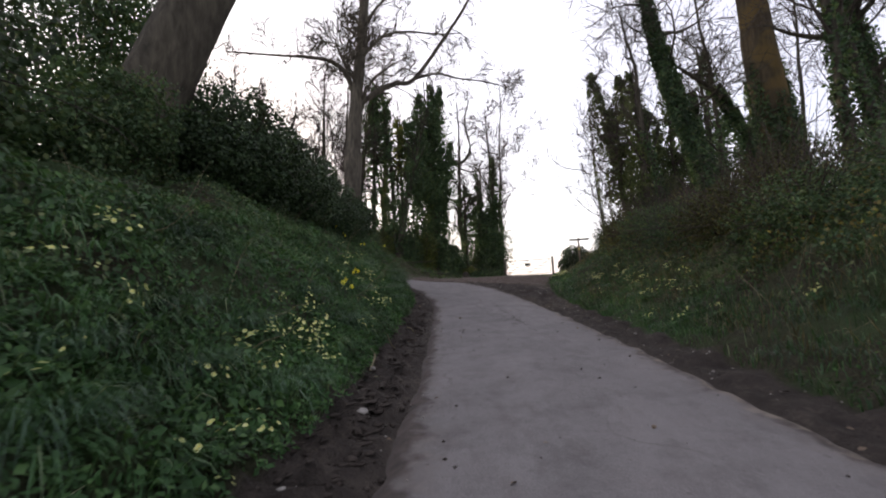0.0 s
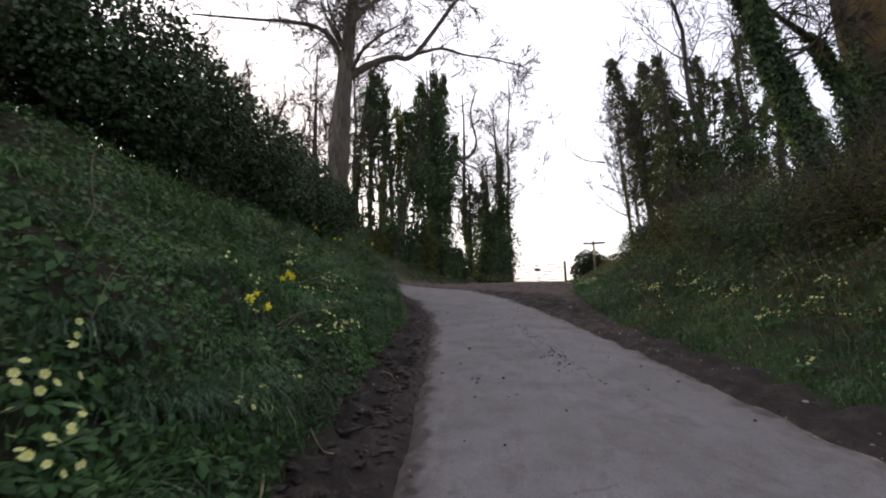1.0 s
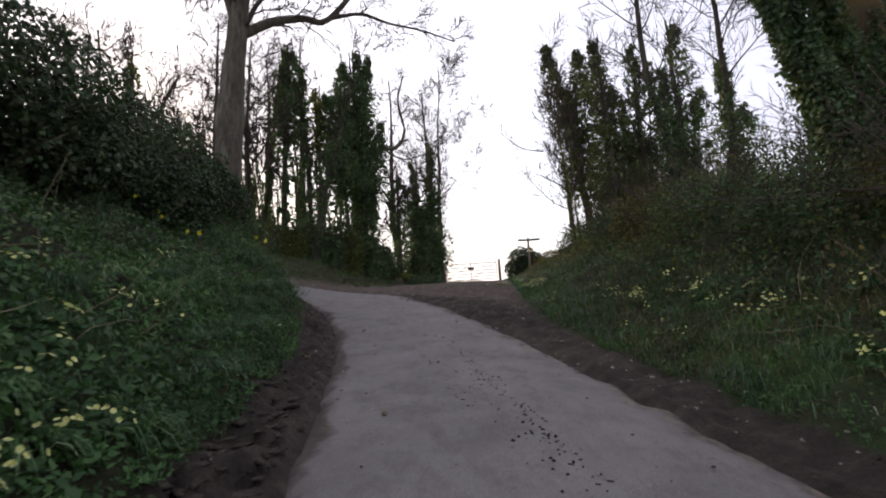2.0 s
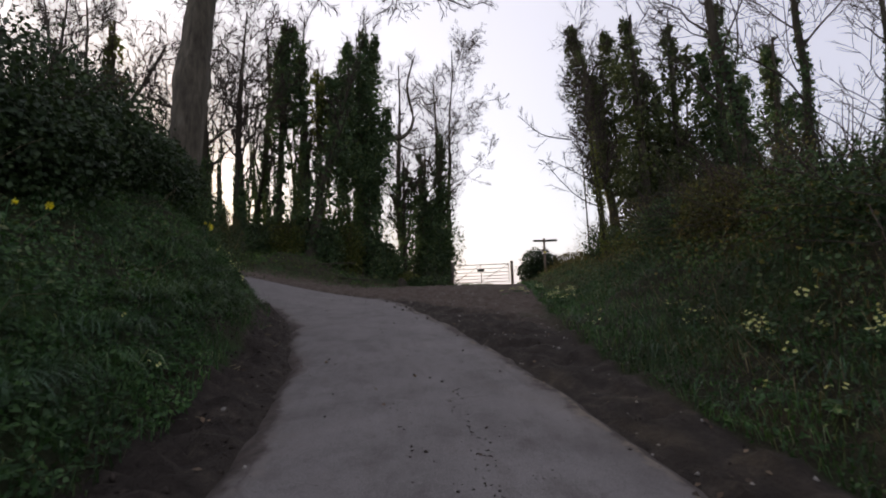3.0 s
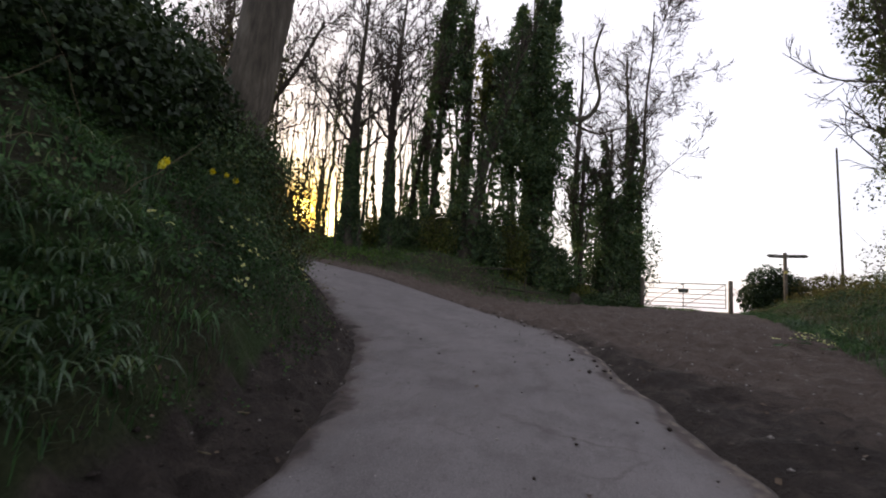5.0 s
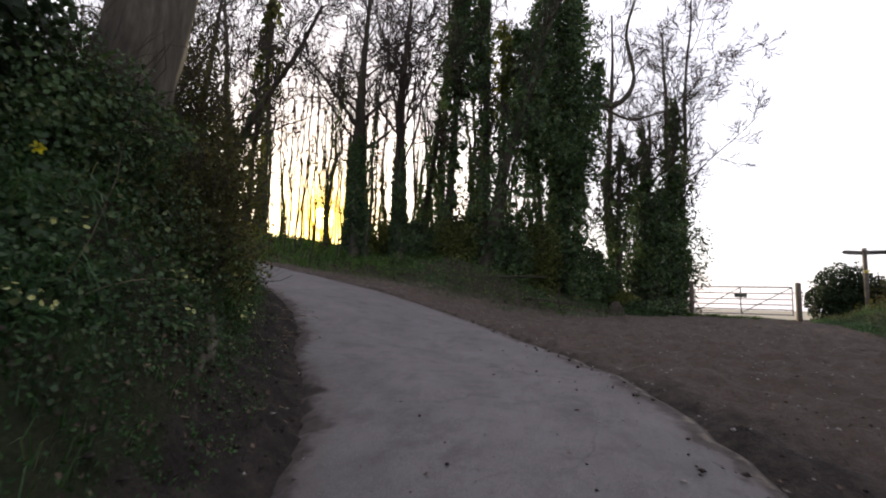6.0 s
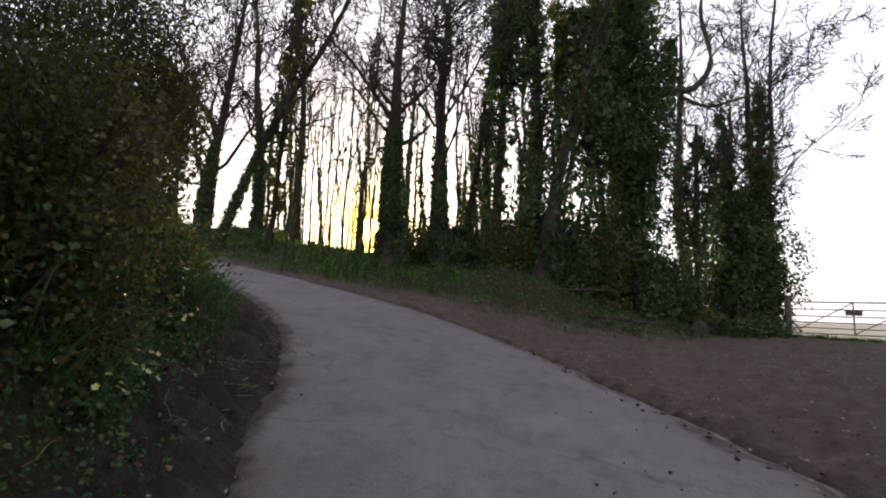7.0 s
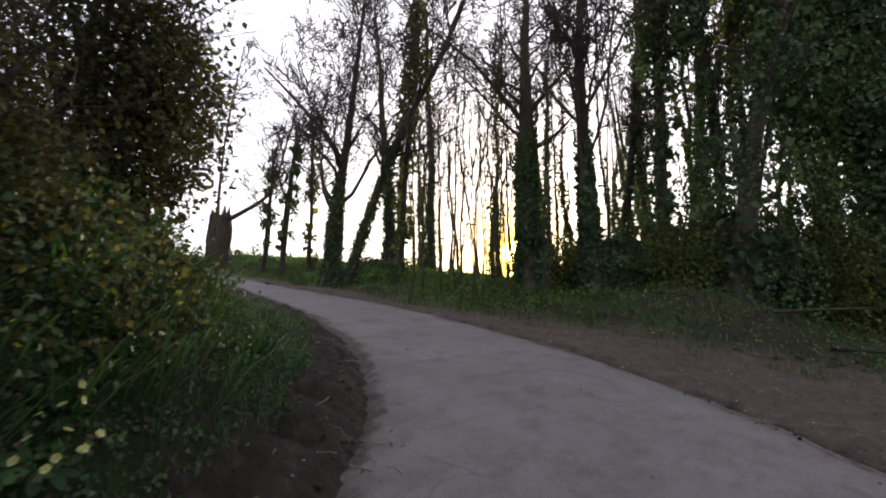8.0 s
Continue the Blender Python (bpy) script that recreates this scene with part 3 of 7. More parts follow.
def land(x, y):
    """Height of the ground, and how far each place lies outside the lane's two edges, the right bank's foot and the wood's edge."""
    shape = np.shape(x)
    x, y = np.asarray(x, float).ravel(), np.asarray(y, float).ravel()
    dl, dr = signed(LEFT, x, y), -signed(RIGHT, x, y)
    df, dw = -signed(FOOT, x, y), -signed(WOOD, x, y)
    on_left = (dl > 0) & (dr < 0)
    z = base(x, y)
    lump = fbm(x * 0.9, y * 0.9, 3) - 0.5
    fine = fbm(x * 4.5, y * 4.5, 9) - 0.5
    # left bank, steeper towards the bend
    steep = 1.02 + 0.5 * sstep(11.5, 14.5, y) * (1 - sstep(19.5, 22, y))
    top = 2.5 * (1 - 0.72 * sstep(-3.8, -6.0, x) * sstep(17, 19.5, y))
    rise = np.maximum(dl - 0.42 - 0.9 * sstep(-4.4, -5.6, x) * sstep(18.5, 19.5, y), 0) * steep
    left = np.where(on_left, 0.10 * sstep(0, 0.35, dl) + top * np.tanh(rise / top) * (1 + 0.25 * lump) + lump * 0.25 * sstep(0.5, 1.5, dl), 0)
    hummock = fbm(x * 2.4, y * 2.4, 13) - 0.5
    left = left + np.where(on_left, 0.46 * hummock * sstep(0.55, 1.1, dl) * (dl < 6), 0)
    # right bank
    on_right = (df > 0) & (dr > 0) & (y < 41)
    low = (0.40 * np.maximum(df, 0) + 0.58 * np.maximum(df - 1.1, 0)) * (1 - 0.45 * sstep(14, 20, y))
    rtop = 1.95 * (1 - 0.38 * sstep(11, 18, y) - 0.15 * sstep(26, 34, y))
    right = np.where(on_right, rtop * np.tanh(low / rtop) * (1 + 0.25 * lump) + lump * 0.25 * sstep(0.3, 1.2, df) + 0.26 * hummock * sstep(0.3, 0.9, df) * (df < 6), 0)
    # verge and bank of the wood, falling away behind
    in_wood = (dw > 0) & (dr > 0) & ~on_right
    wood = np.where(in_wood, (0.95 - 0.42 * sstep(-2.5, -6.5, x)) * sstep(0.0, 3.2 - 1.2 * sstep(-5, -9, x), dw) + lump * 0.3 * sstep(0.3, 2, dw) - np.maximum(dw - 7, 0) * 0.16, 0)
    wood = np.maximum(wood, -3.5)
    # mud ridged by wheels beside the tarmac
    by_left, by_right = sstep(0.04, 0.22, dl) * (1 - sstep(0.55, 0.95, dl)) * on_left, sstep(0.04, 0.22, dr) * (1 - sstep(0.1, 0.8, df)) * (dr > -0.1)
    mud = np.maximum(by_left, by_right)
    clods = mud * (fine * 0.22 + 0.055 * np.sin(y * 24 + dl * 16 + 5 * vnoise(x * 2, y * 2, 5)) * by_left)
    inside = (dl < 0) & (dr < 0)
    z = z + left + right + wood + clods - 0.075 * np.minimum(1 - sstep(-0.02, 0.12, dl), 1 - sstep(-0.02, 0.12, dr)) * ((dl < 0.2) & (dr < 0.2)) + np.where(inside, 0, fine * 0.05 * sstep(0.02, 0.2, np.maximum(dl, dr)))
    far = sstep(48, 120, np.hypot(x, y - 18))
    beyond = sstep(37, 42, y) * sstep(2.5, 6, x)
    z = z * (1 - far) + (0.6 + 1.1 * (fbm(x / 90, y / 90, 41) - 0.5)) * far - beyond * (1 - far) * 0.35
    return tuple(q.reshape(shape) for q in (z, dl, dr, df, dw))


def spaced(stops):
    """Coordinates from (from, to, step) stretches."""
    out = []
    for a, b, s in stops:
        out += list(np.arange(a, b, s))
    return np.array(out + [stops[-1][1]])


gx = spaced([(-1600, -400, 300), (-400, -100, 60), (-100, -40, 10), (-40, -24, 2.5), (-24, -9, 0.6), (-9, -4.5, 0.25), (-4.5, 5.2, 0.115), (5.2, 10, 0.3), (10, 20, 0.7), (20, 60, 4), (60, 200, 20), (200, 1600, 200)])
gy = spaced([(-1200, -200, 200), (-200, -40, 20), (-40, -10, 3), (-10, -1, 0.4), (-1, 24, 0.12), (24, 38, 0.25), (38, 50, 0.8), (50, 110, 6), (110, 400, 30), (400, 2600, 200)])
GX, GY = np.meshgrid(gx, gy)
GZ, DL, DR, DF, DW = land(GX, GY)


def terrain(x, y):
    """The same five values as land(), read off the finished sheet."""
    x, y = np.asarray(x, float), np.asarray(y, float)
    i = np.clip(np.searchsorted(gy, y) - 1, 0, len(gy) - 2)
    j = np.clip(np.searchsorted(gx, x) - 1, 0, len(gx) - 2)
    u, w = (x - gx[j]) / (gx[j + 1] - gx[j]), (y - gy[i]) / (gy[i + 1] - gy[i])
    return tuple((q[i, j] * (1 - u) + q[i, j + 1] * u) * (1 - w) + (q[i + 1, j] * (1 - u) + q[i + 1, j + 1] * u) * w for q in (GZ, DL, DR, DF, DW))


def height(x, y):
    return terrain(x, y)[0]


i, j = np.meshgrid(np.arange(len(gy) - 1), np.arange(len(gx) - 1), indexing="ij")
c = len(gx)
gf = np.stack([i * c + j, i * c + j + 1, (i + 1) * c + j + 1, (i + 1) * c + j], -1).reshape(-1, 4)
ground_me = soft(mesh_from("ground", np.stack([GX, GY, GZ], -1).reshape(-1, 3), gf, M_EARTH))
LEFT_SIDE = (DL > 0) & (DR < 0)
mud_cover = np.where(LEFT_SIDE, 1 - sstep(0.35, 0.65, DL), 0) + np.where(DR > -0.2, (1 - sstep(-0.3, 0.1, DF)) * (1 - sstep(0.8, 2.0, DR + 0.9 * sstep(16, 21, GY))), 0)
mud_cover = np.clip(np.where((DL < 0) & (DR < 0), 1, mud_cover), 0, 1) * (np.abs(GY) < 60)
dirt_cover = np.where((DR > 0) & (DF < 0.2) & (DW < 1.6), sstep(11, 19, GY) * sstep(0.1, 1.6, DR + 0.8 * sstep(16, 21, GY)) * (1 - sstep(-0.3, 0.2, DF)) * (1 - sstep(-0.3, 1.5, DW)), 0) * (GY < 36)
field_cover = np.where((GY > 38) & (GX > 1.5), sstep(38, 41, GY) * sstep(2, 5, GX), 0) + sstep(55, 100, np.hypot(GX, GY - 18))
cover = np.stack([mud_cover, dirt_cover, np.clip(field_cover, 0, 1), np.ones_like(GX)], -1).reshape(-1, 4)
attr = ground_me.color_attributes.new("cover", "FLOAT_COLOR", "POINT")
attr.data.foreach_set("color", cover.astype(np.float32).ravel())
ground = tagged(new("ground", ground_me), "dark earth banks, muddy verges and a pale field", "ground", kind="structure")


def road_strip():
    """The tarmac: between the two edges, gently crowned, with crumbled margins."""
    n, across = 620, 26

    def even(line):
        s = np.concatenate([[0], np.cumsum(np.hypot(*np.diff(line, axis=0).T))])
        q = np.linspace(0, s[-1], n)
        return np.stack([np.interp(q, s, line[:, 0]), np.interp(q, s, line[:, 1])], 1)
    a, b = even(LEFT), even(RIGHT)
    ragged = lambda q, seed: 0.17 * (fbm(q[:, 0] * 1.7, q[:, 1] * 1.7, seed) - 0.5) + 0.16 * (fbm(q[:, 0] * 5, q[:, 1] * 5, seed + 1) - 0.5)
    w = unit(b - a)
    a, b = a - w * (0.05 + ragged(a, 60)[:, None]), b + w * (0.05 + ragged(b, 70)[:, None])
    t = np.linspace(0, 1, across)
    p = a[:, None] * (1 - t)[None, :, None] + b[:, None] * t[None, :, None]
    x, y = p[..., 0], p[..., 1]
    z = base(x, y) + 0.035 * (1 - (2 * t[None] - 1) ** 2) - 0.012 + 0.02 * (fbm(x * 0.8, y * 0.8, 80) - 0.5)
    z[:, 0] -= 0.05
    z[:, -1] -= 0.05
    z += (z * 0 + sstep(48, 120, np.hypot(x, y - 18))) * -0.5
    v = np.stack([x, y, z], -1).reshape(-1, 3)
    i, j = np.meshgrid(np.arange(n - 1), np.arange(across - 1), indexing="ij")
    f = np.stack([i * across + j, i * across + j + 1, (i + 1) * across + j + 1, (i + 1) * across + j], -1).reshape(-1, 4)
    me = soft(mesh_from("road", v, f, M_ROAD))
    width = np.linalg.norm(b - a, axis=1)[:, None]
    edge = np.minimum(t[None] * width, (1 - t[None]) * width)
    ragged_in = 0.16 + 0.75 * fbm(x * 1.3, y * 1.3, 90)
    verge = (1 - sstep(0.0, ragged_in, edge)) * 0.62 + 0.14 * sstep(12, 17, y) * t[None]
    crumbled = 0.5 * np.exp(-((edge - 0.15) / 0.15) ** 2) * sstep(0.4, 0.6, t[None])
    damp = np.zeros_like(verge)
    for px, py in ((-2.01, 18.07), (-1.75, 17.62), (-1.85, 17.95), (-0.76, 15.03), (-0.95, 15.45)):
        damp = np.maximum(damp, np.exp(-((x - px) ** 2 + (y - py) ** 2) / 0.018) * (0.5 + fbm(x * 9, y * 9, 88)))
    col = np.stack([verge, damp, crumbled, np.ones_like(verge)], -1).reshape(-1, 4)
    at = me.color_attributes.new("verge", "FLOAT_COLOR", "POINT")
    at.data.foreach_set("color", col.astype(np.float32).ravel())
    return tagged(new("road", me), "narrow worn grey tarmac lane with muddy edges", "road", kind="structure")


road = road_strip()


def road_height(x, y):
    return base(x, y) + 0.012

# ---- trees ----
def world_part(name, v, f, mat, parent, label="", smooth=False):
    me = mesh_from(name, np.asarray(v) - np.array(parent.location), f, mat)
    return part(name, soft(me) if smooth else me, parent, label)


def quads_to_tris(f):
    f = np.asarray(f)
    return np.concatenate([f[:, [0, 1, 2]], f[:, [0, 2, 3]]])


def trunk_tube(line, radii, sides=14, rough=0.12):
    """A trunk whose section is uneven and flares at the root."""
    v, f = tube(line, radii, sides)
    n = len(line)
    q = v.reshape(n, sides, 3)
    centre = np.asarray(line)[:, None]
    a = np.arange(sides) * 2 * np.pi / sides
    hgt = np.linspace(0, 1, n)[:, None]
    k = 1 + rough * np.sin(a * 3 + 5 * hgt + rng.uniform(0, 6))[:, :] + rough * 0.7 * np.sin(a * 5 - 9 * hgt + rng.uniform(0, 6)) + rough * 0.5 * rng.normal(size=(n, sides)) * 0.5
    k = k + 0.55 * np.maximum(0, 1 - hgt * 9) * (1 + 0.5 * np.sin(a * 4))
    return (centre + (q - centre) * k[..., None]).reshape(-1, 3), f


def thick_line(points, steps=6):
    return smooth_line(points, steps)


def ivy_on(line, radii, count, size, reach, lo=0.0, hi=1.0, clump=0.55):
    """Ivy leaves round a stem: thick bunches and thin places, standing off the bark by up to `reach`."""
    a, seed = rng.uniform(0, 2 * np.pi, count), int(rng.integers(1e6))
    climb = hi * (0.55 + 0.75 * vnoise(a * 1.6, a * 0 + 2.5, seed + 9))
    share = rng.random(count) ** 1.25
    t = np.clip(lo + (climb - lo) * share, 0, 1)
    s = t * (len(line) - 1)
    i = np.minimum(s.astype(int), len(line) - 2)
    fr = (s - i)[:, None]
    p = line[i] * (1 - fr) + line[i + 1] * fr
    r = np.interp(s, np.arange(len(radii)), radii)
    d = unit(line[i + 1] - line[i])
    u = unit(np.cross(d, np.where(np.abs(d[:, 2:]) < 0.9, [[0, 0, 1.0]], [[1.0, 0, 0]])))
    w = np.cross(d, u)
    out = u * np.cos(a)[:, None] + w * np.sin(a)[:, None]
    length = np.linalg.norm(np.diff(line, axis=0), axis=1).sum()
    bunch = fbm(t * length * 0.8, a * 1.1 + 3, seed, 3) * 0.7 + 0.5 * vnoise(t * length * 2.2, a * 2.2, seed + 5)
    depth = np.clip(bunch - 0.25, 0, 1) ** (1 / clump) * 1.6 * (1 - 0.75 * share ** 2)
    shell = rng.random(count) ** 0.45
    p = p + out * (r + reach * depth * shell)[:, None] + rng.normal(size=(count, 3)) * 0.03
    return leaf_arrays(p, size, out * 1.0 + np.array([0, 0, 0.35]), 0.8)


def bare_tree(name, line, r0, r1, spec, bark, label, ivy=0, ivy_size=0.09, ivy_reach=0.3, ivy_hi=0.6, ivy_mat=None, group="", twig=None, limbs=(), burr=0.0):
    """A leafless tree: trunk, limbs and twigs, with ivy on the lower stem if ivy > 0. limbs: further lines with their radii."""
    line = np.asarray(line, float)
    tree = thing(name, tuple(line[0]), label, "tree", group)
    radii = np.linspace(r0, r1, len(line))
    if burr:
        radii = radii * (1 + 0.20 * np.exp(-((line[:, 2] - burr) / 0.22) ** 2))
    v, f = trunk_tube(line, radii)
    world_part("trunk", v, f, bark, tree, smooth=True)
    for limb, a, b in limbs:
        limb = np.asarray(limb, float)
        rr = np.linspace(a, b, len(limb))
        pieces = [tube(limb, rr, 8)]
        branch_out(limb, rr, 1, pieces, spec)
        world_part("limb", *merged(pieces), bark, tree, smooth=True)
    for v, f in branch_sets(line, radii, spec):
        tagged(world_part("branch", v, f, twig or bark, tree, smooth=True), kind="stuff")
    if ivy:
        v, f = ivy_on(line, radii, ivy, ivy_size, ivy_reach, 0.0, ivy_hi)
        tagged(world_part("ivy", v, f, ivy_mat or M_IVY, tree, "dark green climbing ivy"), kind="stuff")
    return tree


def lobe_points(count, centre, radius, seed):
    """Points in a lumpy body, thicker towards its skin: the ragged outline of an evergreen bush."""
    d = unit(rng.normal(size=(count, 3)))
    th, ph = np.arctan2(d[:, 1], d[:, 0]), d[:, 2]
    lump = 0.62 + 0.75 * fbm(th * 1.4 + 7, ph * 2.6 + 3, seed, 4) * (0.7 + 0.6 * vnoise(th * 4 + 20, ph * 6, seed + 8))
    depth = 1 - 0.75 * rng.random(count) ** 1.8
    return np.asarray(centre) + d * (np.asarray(radius) * lump[:, None]) * depth[:, None], d


def shrub(name, centre, radius, leaves, size, mat, label, category="shrub", stems=5, twigs=0, group="", foot=None, reach=1.0):
    """An evergreen shrub: crooked stems from one foot, a ragged mass of leaves, some twigs poking out."""
    cx, cy, cz = centre
    fx, fy = (cx, cy) if foot is None else foot
    z0 = float(height(np.array([fx]), np.array([fy]))[0]) - 0.1
    bush = thing(name, (fx, fy, z0), label, category, group)
    for k in range(stems):
        goal = np.array(centre) + rng.normal(size=3) * np.array(radius) * 0.35
        start = np.array([fx, fy, z0]) + np.array([*rng.normal(size=2) * 0.15, 0])
        mid = (start + goal) / 2 + rng.normal(size=3) * np.array([0.12, 0.12, 0.05])
        line = smooth_line([start, mid, goal], 4)
        thick = 0.026 if radius[0] > 0.75 else 0.013
        world_part("stem", *tube(line, np.linspace(thick, 0.006, len(line)), 6), M_DARKBARK, bush)
    pieces = []
    for k in range(twigs):
        d = unit(rng.normal(size=3) + np.array([0, 0, 0.4]))
        start = np.array(centre) + d * np.array(radius) * rng.uniform(0.3, 0.8)
        line = wander(start, d + np.array([0, 0, 0.3]), reach * rng.uniform(0.5, 1.3), 4, 0.25, 0.05)
        pieces.append(tube(line, np.linspace(0.009, 0.003, len(line)) * (1.0 if reach > 0.9 else 0.55), 3))
    if pieces:
        tagged(world_part("brushwood", *merged(pieces), M_TWIG, bush), kind="stuff")
    p, d = lobe_points(leaves, centre, radius, int(rng.integers(1e6)))
    ground_z = height(p[:, 0], p[:, 1])
    keep = p[:, 2] > ground_z - 0.05
    v, f = leaf_arrays(p[keep], size, d[keep] * 0.7 + np.array([0, 0, 0.4]), 0.8)
    tagged(world_part("foliage", v, f, mat, bush), kind="stuff")
    return bush


def zg(x, y):
    return float(height(np.array([x]), np.array([y]))[0])


def upright(x, y, tall, lean=(0, 0), wobble=0.15, steps=9, sink=0.25):
    """A slightly crooked stem from the ground up."""
    z0 = zg(x, y) - sink
    t = np.linspace(0, 1, steps)
    off = np.cumsum(rng.normal(size=(steps, 2)) * wobble * tall / 40, axis=0)
    off -= off[0]
    return np.stack([x + lean[0] * t ** 1.3 + off[:, 0], y + lean[1] * t ** 1.3 + off[:, 1], z0 + (tall + sink) * t], 1)


BIG = [(18, 0.30, 0.98, 4.0, 44, 0.11, 0.15), (8, 0.22, 0.98, 1.7, 42, 0.07, 0.2), (5, 0.2, 1.0, 0.8, 40, 0.05, 0.22), (3, 0.2, 1.0, 0.4, 38, 0.04, 0.2)]
MEDIUM = [(14, 0.30, 0.98, 2.7, 46, 0.12, 0.15), (7, 0.2, 0.98, 1.2, 40, 0.07, 0.2), (6, 0.2, 1.0, 0.6, 38, 0.05, 0.22)]
SLIM = [(12, 0.30, 1.0, 1.8, 42, 0.14, 0.16), (6, 0.2, 1.0, 0.8, 38, 0.08, 0.2), (4, 0.3, 1.0, 0.38, 36, 0.05, 0.2)]
POLE = [(7, 0.3, 1.0, 0.9, 32, 0.18, 0.16), (4, 0.3, 1.0, 0.4, 34, 0.08, 0.2)]

# the great leafless tree on the left bank at the bend
oz = zg(-3.3, 17.7)
oak_line = thick_line([(-3.44, 17.05, oz - 1.0), (-3.30, 17.27, 3.2), (-3.20, 17.47, 4.8), (-3.13, 17.67, 6.67), (-3.0, 17.87, 8.5), (-2.85, 18.08, 10.3), (-2.65, 18.3, 12.5), (-2.4, 18.5, 16.0)], 6)
limb_r = thick_line([(-3.0, 17.86, 8.4), (-2.3, 18.7, 9.3), (-1.6, 20.0, 10.2), (-0.86, 21.1, 10.85), (0.75, 21.5, 13.1), (1.9, 21.7, 14.9), (2.6, 22, 17)], 4)
limb_h = thick_line([(-0.86, 21.1, 10.85), (0.2, 21.3, 11.15), (1.16, 21.6, 11.0), (2.4, 21.9, 10.9), (3.6, 22.1, 10.6)], 4)
limb_l = thick_line([(-3.0, 17.85, 8.35), (-3.3, 18.0, 9.6), (-3.9, 18.1, 10.35), (-5.0, 18.1, 10.65), (-5.9, 18.1, 10.75), (-8.1, 18.0, 11.0)], 4)
limb_u = thick_line([(-2.85, 18.06, 10.3), (-2.0, 18.2, 11.3), (-1.0, 18.9, 11.9), (0.2, 19.4, 12.0), (1.4, 19.8, 12.2)], 4)
limb_v = thick_line([(-2.72, 18.22, 11.7), (-1.8, 18.1, 12.8), (-0.6, 18.6, 13.8), (1.2, 19.2, 14.2)], 4)
TWIG["least"] = 0.008
OAK = [(9, 0.55, 0.98, 2.8, 52, 0.05, 0.17), (11, 0.15, 0.98, 1.5, 50, 0.04, 0.22), (7, 0.2, 1.0, 0.75, 44, 0.03, 0.24), (4, 0.3, 1.0, 0.36, 40, 0.03, 0.22)]
bare_tree("bare_tree", oak_line, 0.37, 0.14, OAK, M_BARK, "tall leafless tree with heavy grey limbs on the bank", 7000, 0.065, 0.30, 0.16, twig=M_BARK, burr=6.15,
          limbs=((limb_r, 0.14, 0.05), (limb_h, 0.07, 0.02), (limb_l, 0.12, 0.03), (limb_u, 0.08, 0.02), (limb_v, 0.07, 0.02)))

TWIG["least"] = 0.0055
# the thick leaning trunk in the hedge on the left bank
lz = zg(-4.2, 6.8)
bare_tree("leaning_tree", thick_line([(-4.85, 6.6, lz - 0.6), (-4.55, 6.7, 3.2), (-4.27, 6.9, 4.4), (-3.75, 7.2, 5.9), (-3.05, 7.6, 8.0), (-2.3, 8.2, 11.0)], 4), 0.62, 0.34,
          [(4, 0.75, 0.98, 3.0, 50, 0.1, 0.16), (6, 0.3, 1, 1.2, 40, 0.05, 0.2), (5, 0.3, 1, 0.5, 40, 0.05, 0.2)], M_DARKBARK,
          "massive leaning dark tree trunk rising from ivy", 8000, 0.06, 0.25, 0.40)

# leaning ivy-clad tree and two big trunks on the right bank
rz = zg(6.8, 10.0)
bare_tree("ivy_clad_tree", thick_line([(6.85, 10.0, rz - 0.6), (6.35, 10.2, 2.1), (5.97, 10.4, 3.4), (5.67, 10.55, 4.65), (5.43, 10.68, 5.95), (5.2, 10.76, 7.5), (4.7, 10.9, 10.8)], 4), 0.20, 0.10,
          [(8, 0.5, 0.98, 2.0, 56, 0.03, 0.26), (8, 0.2, 0.98, 1.2, 46, -0.03, 0.26), (6, 0.2, 1.0, 0.65, 42, 0.01, 0.24)], M_DARKBARK,
          "slim leaning tree wrapped in glossy ivy on the bank", 22000, 0.065, 0.26, 1.0, M_IVY)
bare_tree("ivy_clad_tree", thick_line([(8.36, 12.00, zg(8.36, 12.00) - 0.2), (8.11, 11.90, 3.30), (7.74, 11.58, 4.50), (7.20, 11.40, 5.30), (6.92, 11.27, 5.59), (6.28, 11.04, 5.88), (5.6, 10.85, 6.25)], 4), 0.14, 0.025,
          [(9, 0.5, 0.98, 1.3, 58, 0.04, 0.24), (7, 0.2, 0.98, 0.9, 46, 0.02, 0.24), (5, 0.2, 1.0, 0.45, 42, 0.01, 0.24)], M_DARKBARK,
          "small ivy-wrapped tree with a bare arching top", 6000, 0.075, 0.28, 0.62, M_IVY)
rz = zg(9.5, 12.7)
bare_tree("mossy_tree", thick_line([(9.6, 12.7, rz - 0.3), (9.45, 12.7, 4.2), (9.2, 12.7, 6.5), (9.1, 12.75, 8.8), (8.8, 12.9, 13.0)], 4), 0.50, 0.32,
          [(9, 0.72, 0.98, 3.2, 44, 0.06, 0.2), (9, 0.2, 0.98, 1.8, 46, 0.0, 0.24), (7, 0.2, 1.0, 0.8, 42, -0.02, 0.24)], M_MOSSBARK,
          "thick tree trunk with orange-brown mossy bark and ivy", 15000, 0.075, 0.34, 0.52, M_IVY)
rz = zg(12.3, 12.6)
bare_tree("ivy_clad_tree", thick_line([(12.4, 12.6, rz - 0.3), (11.9, 12.5, 6.0), (11.1, 12.3, 8.4), (10.6, 12.3, 12.0)], 5), 0.34, 0.18,
          [(11, 0.35, 0.98, 3.6, 54, 0.04, 0.2), (8, 0.2, 0.98, 1.7, 46, 0.02, 0.22), (6, 0.2, 1.0, 0.75, 42, 0.01, 0.24)], M_DARKBARK,
          "tall leaning tree hung with ivy on the bank", 9000, 0.10, 0.40, 0.8)
